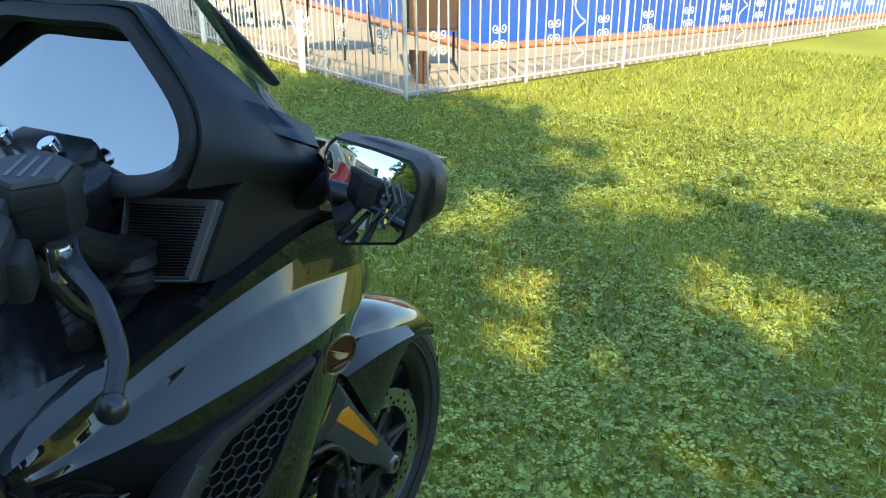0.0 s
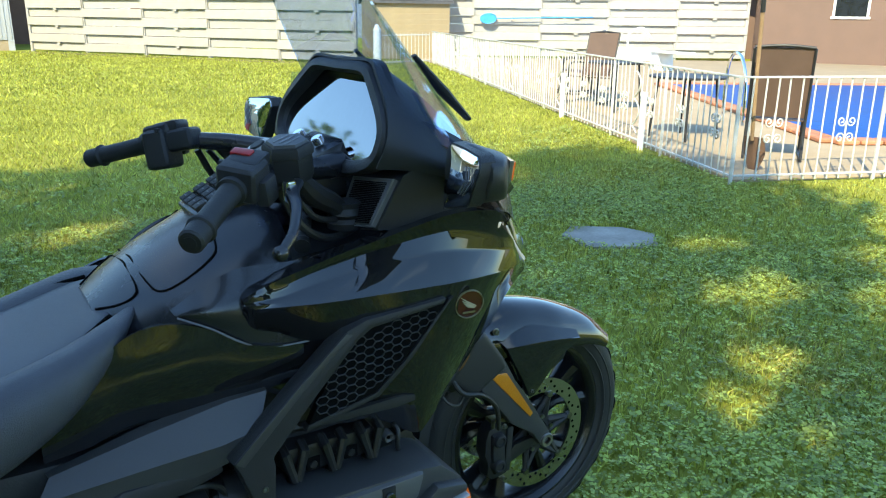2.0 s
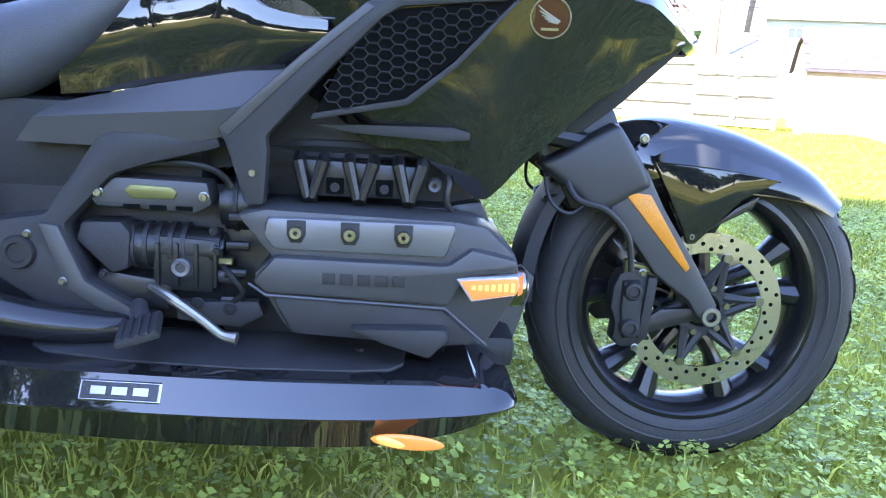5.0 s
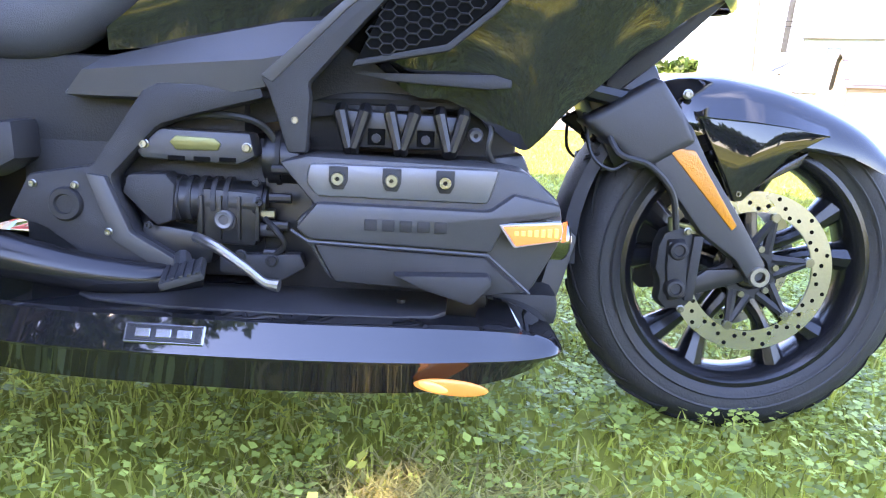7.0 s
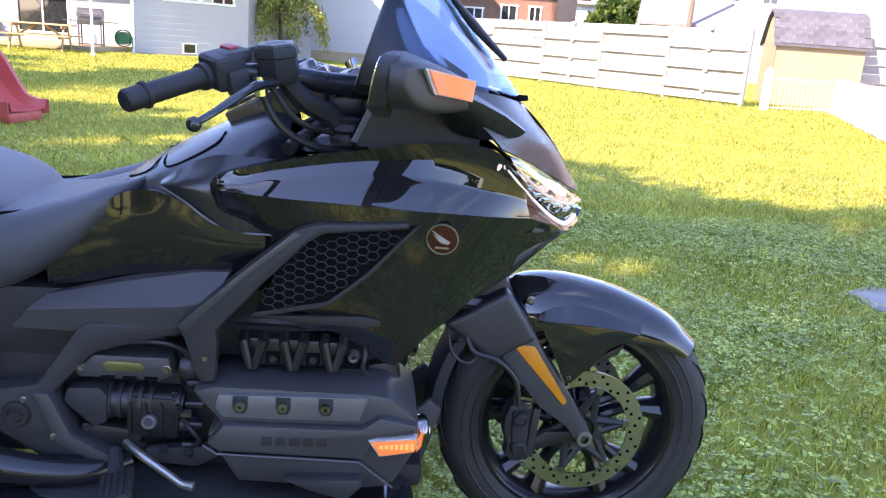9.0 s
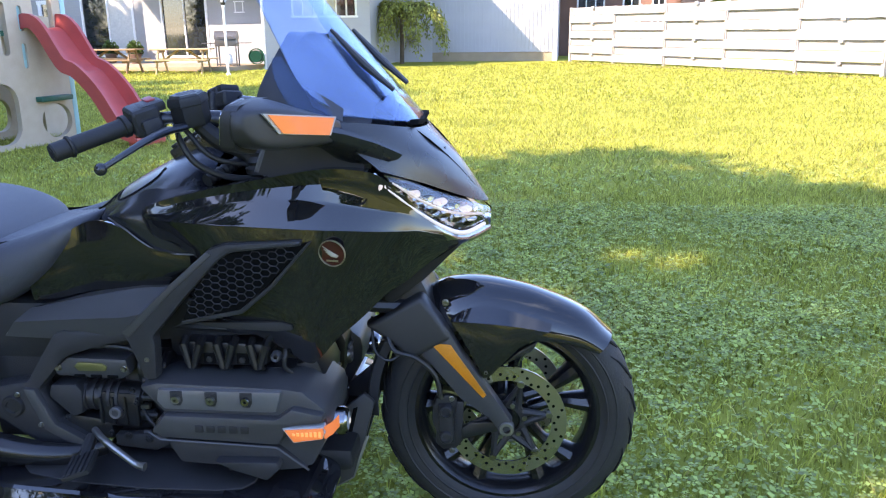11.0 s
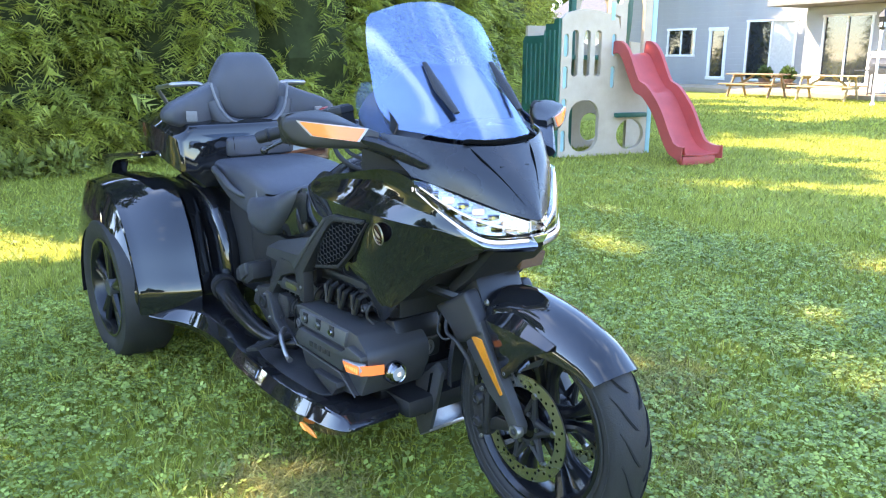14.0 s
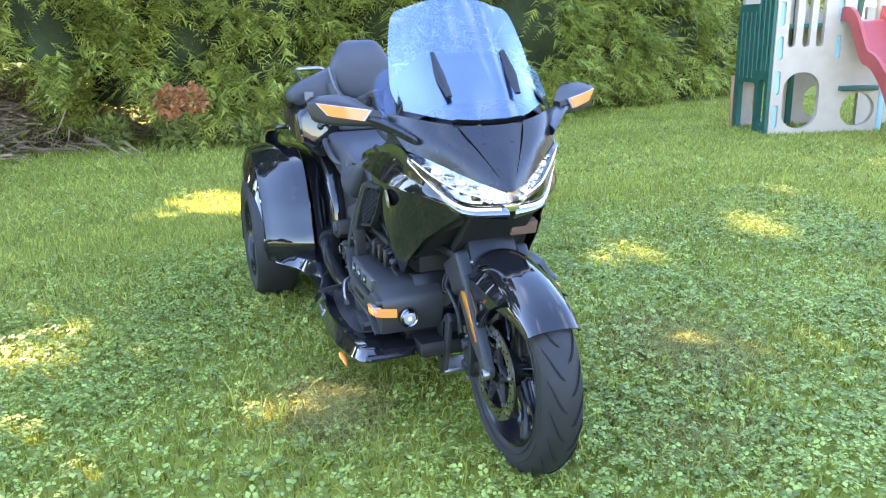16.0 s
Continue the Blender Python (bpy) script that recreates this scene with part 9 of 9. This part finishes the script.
def planter(x, y):
    root = empty("planter", (x, y, 0.16), "dark plant pot with a low green shrub", "plant pot")
    part("pot", lathe([(0, 0), (0.16, 0), (0.21, 0.30), (0.23, 0.30), (0.23, 0.35), (0.19, 0.35), (0.18, 0.31), (0, 0.31)], 24, axis="z"), M_RUST, root)
    leaf_cloud("shrub", [(0, 0, 0.55), (0.12, 0.05, 0.48), (-0.12, 0, 0.5)], [0.22, 0.16, 0.16], 700, 0.10, M_LEAF, root, 0.1, 0.6, 4, 0.2)


planter(-13.9, 26.9)
planter(-15.2, 27.6)


# ---- stone slab sunk in the lawn ----
slab("ground_slab", [(2.05, 1.86), (2.42, 1.66), (2.62, 1.88), (2.55, 2.10), (2.28, 2.30), (2.08, 2.16)], -0.03, 0.018, M_STONE, "flat grey stone slab sunk in the grass", "stone slab")


# ---- grass ----
def blade_field(name, label, pts, h0, h1, width, material, seed, lean=0.5, bend=True):
    """Many single blades at the given (x, y) places."""
    rng = np.random.default_rng(seed)
    n = len(pts)
    h = h0 + (h1 - h0) * rng.random(n) ** 1.5
    a = rng.random(n) * 2 * np.pi
    side = np.stack([np.cos(a), np.sin(a), np.zeros(n)], 1) * (width * (0.6 + 0.8 * rng.random(n)))[:, None] * 0.5
    tilt = rng.normal(size=(n, 2)) * lean
    base = np.concatenate([pts, np.zeros((n, 1))], 1)
    tip = base + np.concatenate([tilt * h[:, None], h[:, None]], 1)
    if bend:
        mid = base + np.concatenate([tilt * (h * 0.28)[:, None], (h * 0.60)[:, None]], 1)
        V = np.stack([base - side, base + side, mid + side * 0.8, mid - side * 0.8, tip], 1).reshape(-1, 3)
        i = np.arange(n) * 5
        loops = np.stack([i, i + 1, i + 2, i + 3, i + 3, i + 2, i + 4], 1).reshape(-1)
        starts = (np.arange(n)[:, None] * 7 + np.array([0, 4])).reshape(-1)
    else:
        V = np.stack([base - side, base + side, tip], 1).reshape(-1, 3)
        loops = np.arange(n * 3)
        starts = np.arange(n) * 3
    return raw_mesh(name, label, V, loops, starts, material)


def raw_mesh(name, label, V, loops, starts, material, category="grass"):
    me = bpy.data.meshes.new(name)
    me.vertices.add(len(V))
    me.vertices.foreach_set("co", V.astype(np.float32).reshape(-1))
    me.loops.add(len(loops))
    me.loops.foreach_set("vertex_index", loops.astype(np.int32))
    me.polygons.add(len(starts))
    me.polygons.foreach_set("loop_start", starts.astype(np.int32))
    me.update(calc_edges=True)
    me.materials.append(material)
    return tagged(new(name, me), label, category, kind="stuff")


def wave(p, s, seed):
    """A smooth patchy value from 0 to 1 over the lawn."""
    rng = np.random.default_rng(seed)
    out = np.zeros(len(p))
    for k in range(7):
        d = rng.normal(size=2)
        d = d / np.linalg.norm(d) * s * (0.6 + 1.2 * rng.random())
        out += np.sin(p @ d + rng.random() * 6.28)
    return 1 / (1 + np.exp(-out * 0.9))


def on_lawn(p):
    q = p - np.array([PC.x, PC.y])
    m = np.array([[U1.x, U2.x], [U1.y, U2.y]])
    ab = np.linalg.solve(m, q.T).T
    keep = ~((ab[:, 0] > -0.02) & (ab[:, 1] > -0.02))
    keep &= ~((np.abs(p[:, 1]) < 0.055) & (np.abs(p[:, 0]) < 0.14))
    keep &= ~((np.abs(np.abs(p[:, 1]) - 0.48) < 0.10) & (np.abs(p[:, 0] - REAR_X) < 0.14))
    keep &= ~((np.abs(p[:, 0] - 2.32) < 0.24) & (np.abs(p[:, 1] - 1.97) < 0.22))
    keep &= p[:, 1] < 24.5 + 0.6 * np.maximum(0, p[:, 0] + 6)
    keep &= (p[:, 0] + 0.56 * np.maximum(0, p[:, 1] - 3)) > -10.6
    return keep


def scatter(n, x0, x1, y0, y1, seed):
    rng = np.random.default_rng(seed)
    p = np.stack([x0 + (x1 - x0) * rng.random(n), y0 + (y1 - y0) * rng.random(n)], 1)
    return p[on_lawn(p)], rng


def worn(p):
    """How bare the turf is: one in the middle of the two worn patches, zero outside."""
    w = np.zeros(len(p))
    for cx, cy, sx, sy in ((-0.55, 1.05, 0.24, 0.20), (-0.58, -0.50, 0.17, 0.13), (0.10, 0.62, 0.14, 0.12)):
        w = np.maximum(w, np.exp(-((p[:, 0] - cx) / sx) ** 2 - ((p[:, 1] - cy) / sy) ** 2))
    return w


near_pts, rng0 = scatter(220000, -4.2, 4.6, -2.9, 4.6, 1)
clov = wave(near_pts, 2.6, 5)
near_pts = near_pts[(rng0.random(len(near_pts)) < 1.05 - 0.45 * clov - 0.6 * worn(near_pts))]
blade_field("grass", "short mown green grass blades", near_pts, 0.022, 0.062, 0.0055, M_BLADE, 2, 0.55)
mid_pts, rng1 = scatter(260000, -9.5, 9.0, -6.0, 12.5, 3)
out = ~((mid_pts[:, 0] > -4.2) & (mid_pts[:, 0] < 4.6) & (mid_pts[:, 1] > -2.9) & (mid_pts[:, 1] < 4.6))
blade_field("grass", "short mown green grass blades", mid_pts[out], 0.025, 0.065, 0.013, M_BLADE, 4, 0.6, False)
far_pts, rng2 = scatter(120000, -14.0, 11.0, 12.5, 31.0, 6)
blade_field("grass", "short mown green grass blades", far_pts, 0.03, 0.07, 0.030, M_BLADE, 7, 0.6, False)
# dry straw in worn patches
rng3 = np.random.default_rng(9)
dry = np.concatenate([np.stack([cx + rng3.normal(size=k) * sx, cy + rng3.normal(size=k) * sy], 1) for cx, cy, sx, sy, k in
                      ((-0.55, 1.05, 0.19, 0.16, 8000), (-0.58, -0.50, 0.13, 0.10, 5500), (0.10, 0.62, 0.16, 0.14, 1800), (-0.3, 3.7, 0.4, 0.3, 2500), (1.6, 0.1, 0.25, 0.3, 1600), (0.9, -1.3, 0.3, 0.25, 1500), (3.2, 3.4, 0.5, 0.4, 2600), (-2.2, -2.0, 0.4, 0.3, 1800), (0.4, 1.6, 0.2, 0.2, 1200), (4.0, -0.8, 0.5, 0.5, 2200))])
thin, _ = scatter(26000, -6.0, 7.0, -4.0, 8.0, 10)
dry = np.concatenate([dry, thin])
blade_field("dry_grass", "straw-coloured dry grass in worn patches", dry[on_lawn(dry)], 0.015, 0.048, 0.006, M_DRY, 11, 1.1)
# tufts of longer blades
tc_, rngt = scatter(240, -4.0, 4.5, -2.8, 4.5, 12)
tuft = np.concatenate([c + rngt.normal(size=(26, 2)) * 0.022 for c in tc_])
blade_field("grass_tuft", "longer bright grass tufts in the lawn", tuft, 0.06, 0.11, 0.006, M_BLADE, 13, 0.45)


def clover(name, pts, seed, size):
    """Three-part leaves, held flat on short stalks."""
    rng = np.random.default_rng(seed)
    n = len(pts)
    h = 0.018 + 0.040 * rng.random(n)
    a0 = rng.random(n) * 6.28
    r = size * (0.6 + 0.8 * rng.random(n))
    tilt = rng.normal(size=(n, 2)) * 0.28
    quads = []
    for k in range(3):
        a = a0 + k * 2.094
        d = np.stack([np.cos(a), np.sin(a)], 1)
        s = np.stack([-d[:, 1], d[:, 0]], 1)
        q = []
        for f, w in ((0.08, 0.0), (0.62, 0.50), (1.0, 0.0), (0.62, -0.50)):
            xy = d * (r * f)[:, None] + s * (r * w)[:, None]
            z = h + (xy * tilt).sum(1) + r * 0.10 * abs(w)
            q.append(np.concatenate([pts + xy, z[:, None]], 1))
        quads.append(np.stack(q, 1))
    V = np.concatenate(quads, 1).reshape(-1, 3)
    m = n * 3
    return raw_mesh(name, "low clover leaves spread through the lawn", V, np.arange(m * 4), np.arange(m) * 4, M_CLOVER, "clover")


cp, rngc = scatter(165000, -3.2, 4.6, -3.4, 3.8, 20)
keep = rngc.random(len(cp)) < (0.22 + 0.85 * wave(cp, 2.6, 5) ** 1.2)
keep &= rngc.random(len(cp)) < np.clip(1.15 - 0.28 * np.maximum(0, np.abs(cp[:, 0] - 0.4) - 1.8), 0.1, 1)
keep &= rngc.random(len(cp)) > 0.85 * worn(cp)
clover("clover", cp[keep], 21, 0.014)
cp2, rngc2 = scatter(42000, -9.0, 6.0, -6.0, 6.0, 22)
keep = rngc2.random(len(cp2)) + 0.9 * worn(cp2) < 0.08 + 0.9 * wave(cp2, 1.7, 25) ** 1.6
clover("clover", cp2[keep], 23, 0.020)
# bare soil strip at the foot of the board fence
soil = [(2.0, 29.4), (8.9, 18.75), (8.5, 18.5), (1.6, 29.1)]
slab("soil_strip", soil, -0.02, 0.012, M_DIRT, "bare dry soil along the fence foot", "soil")
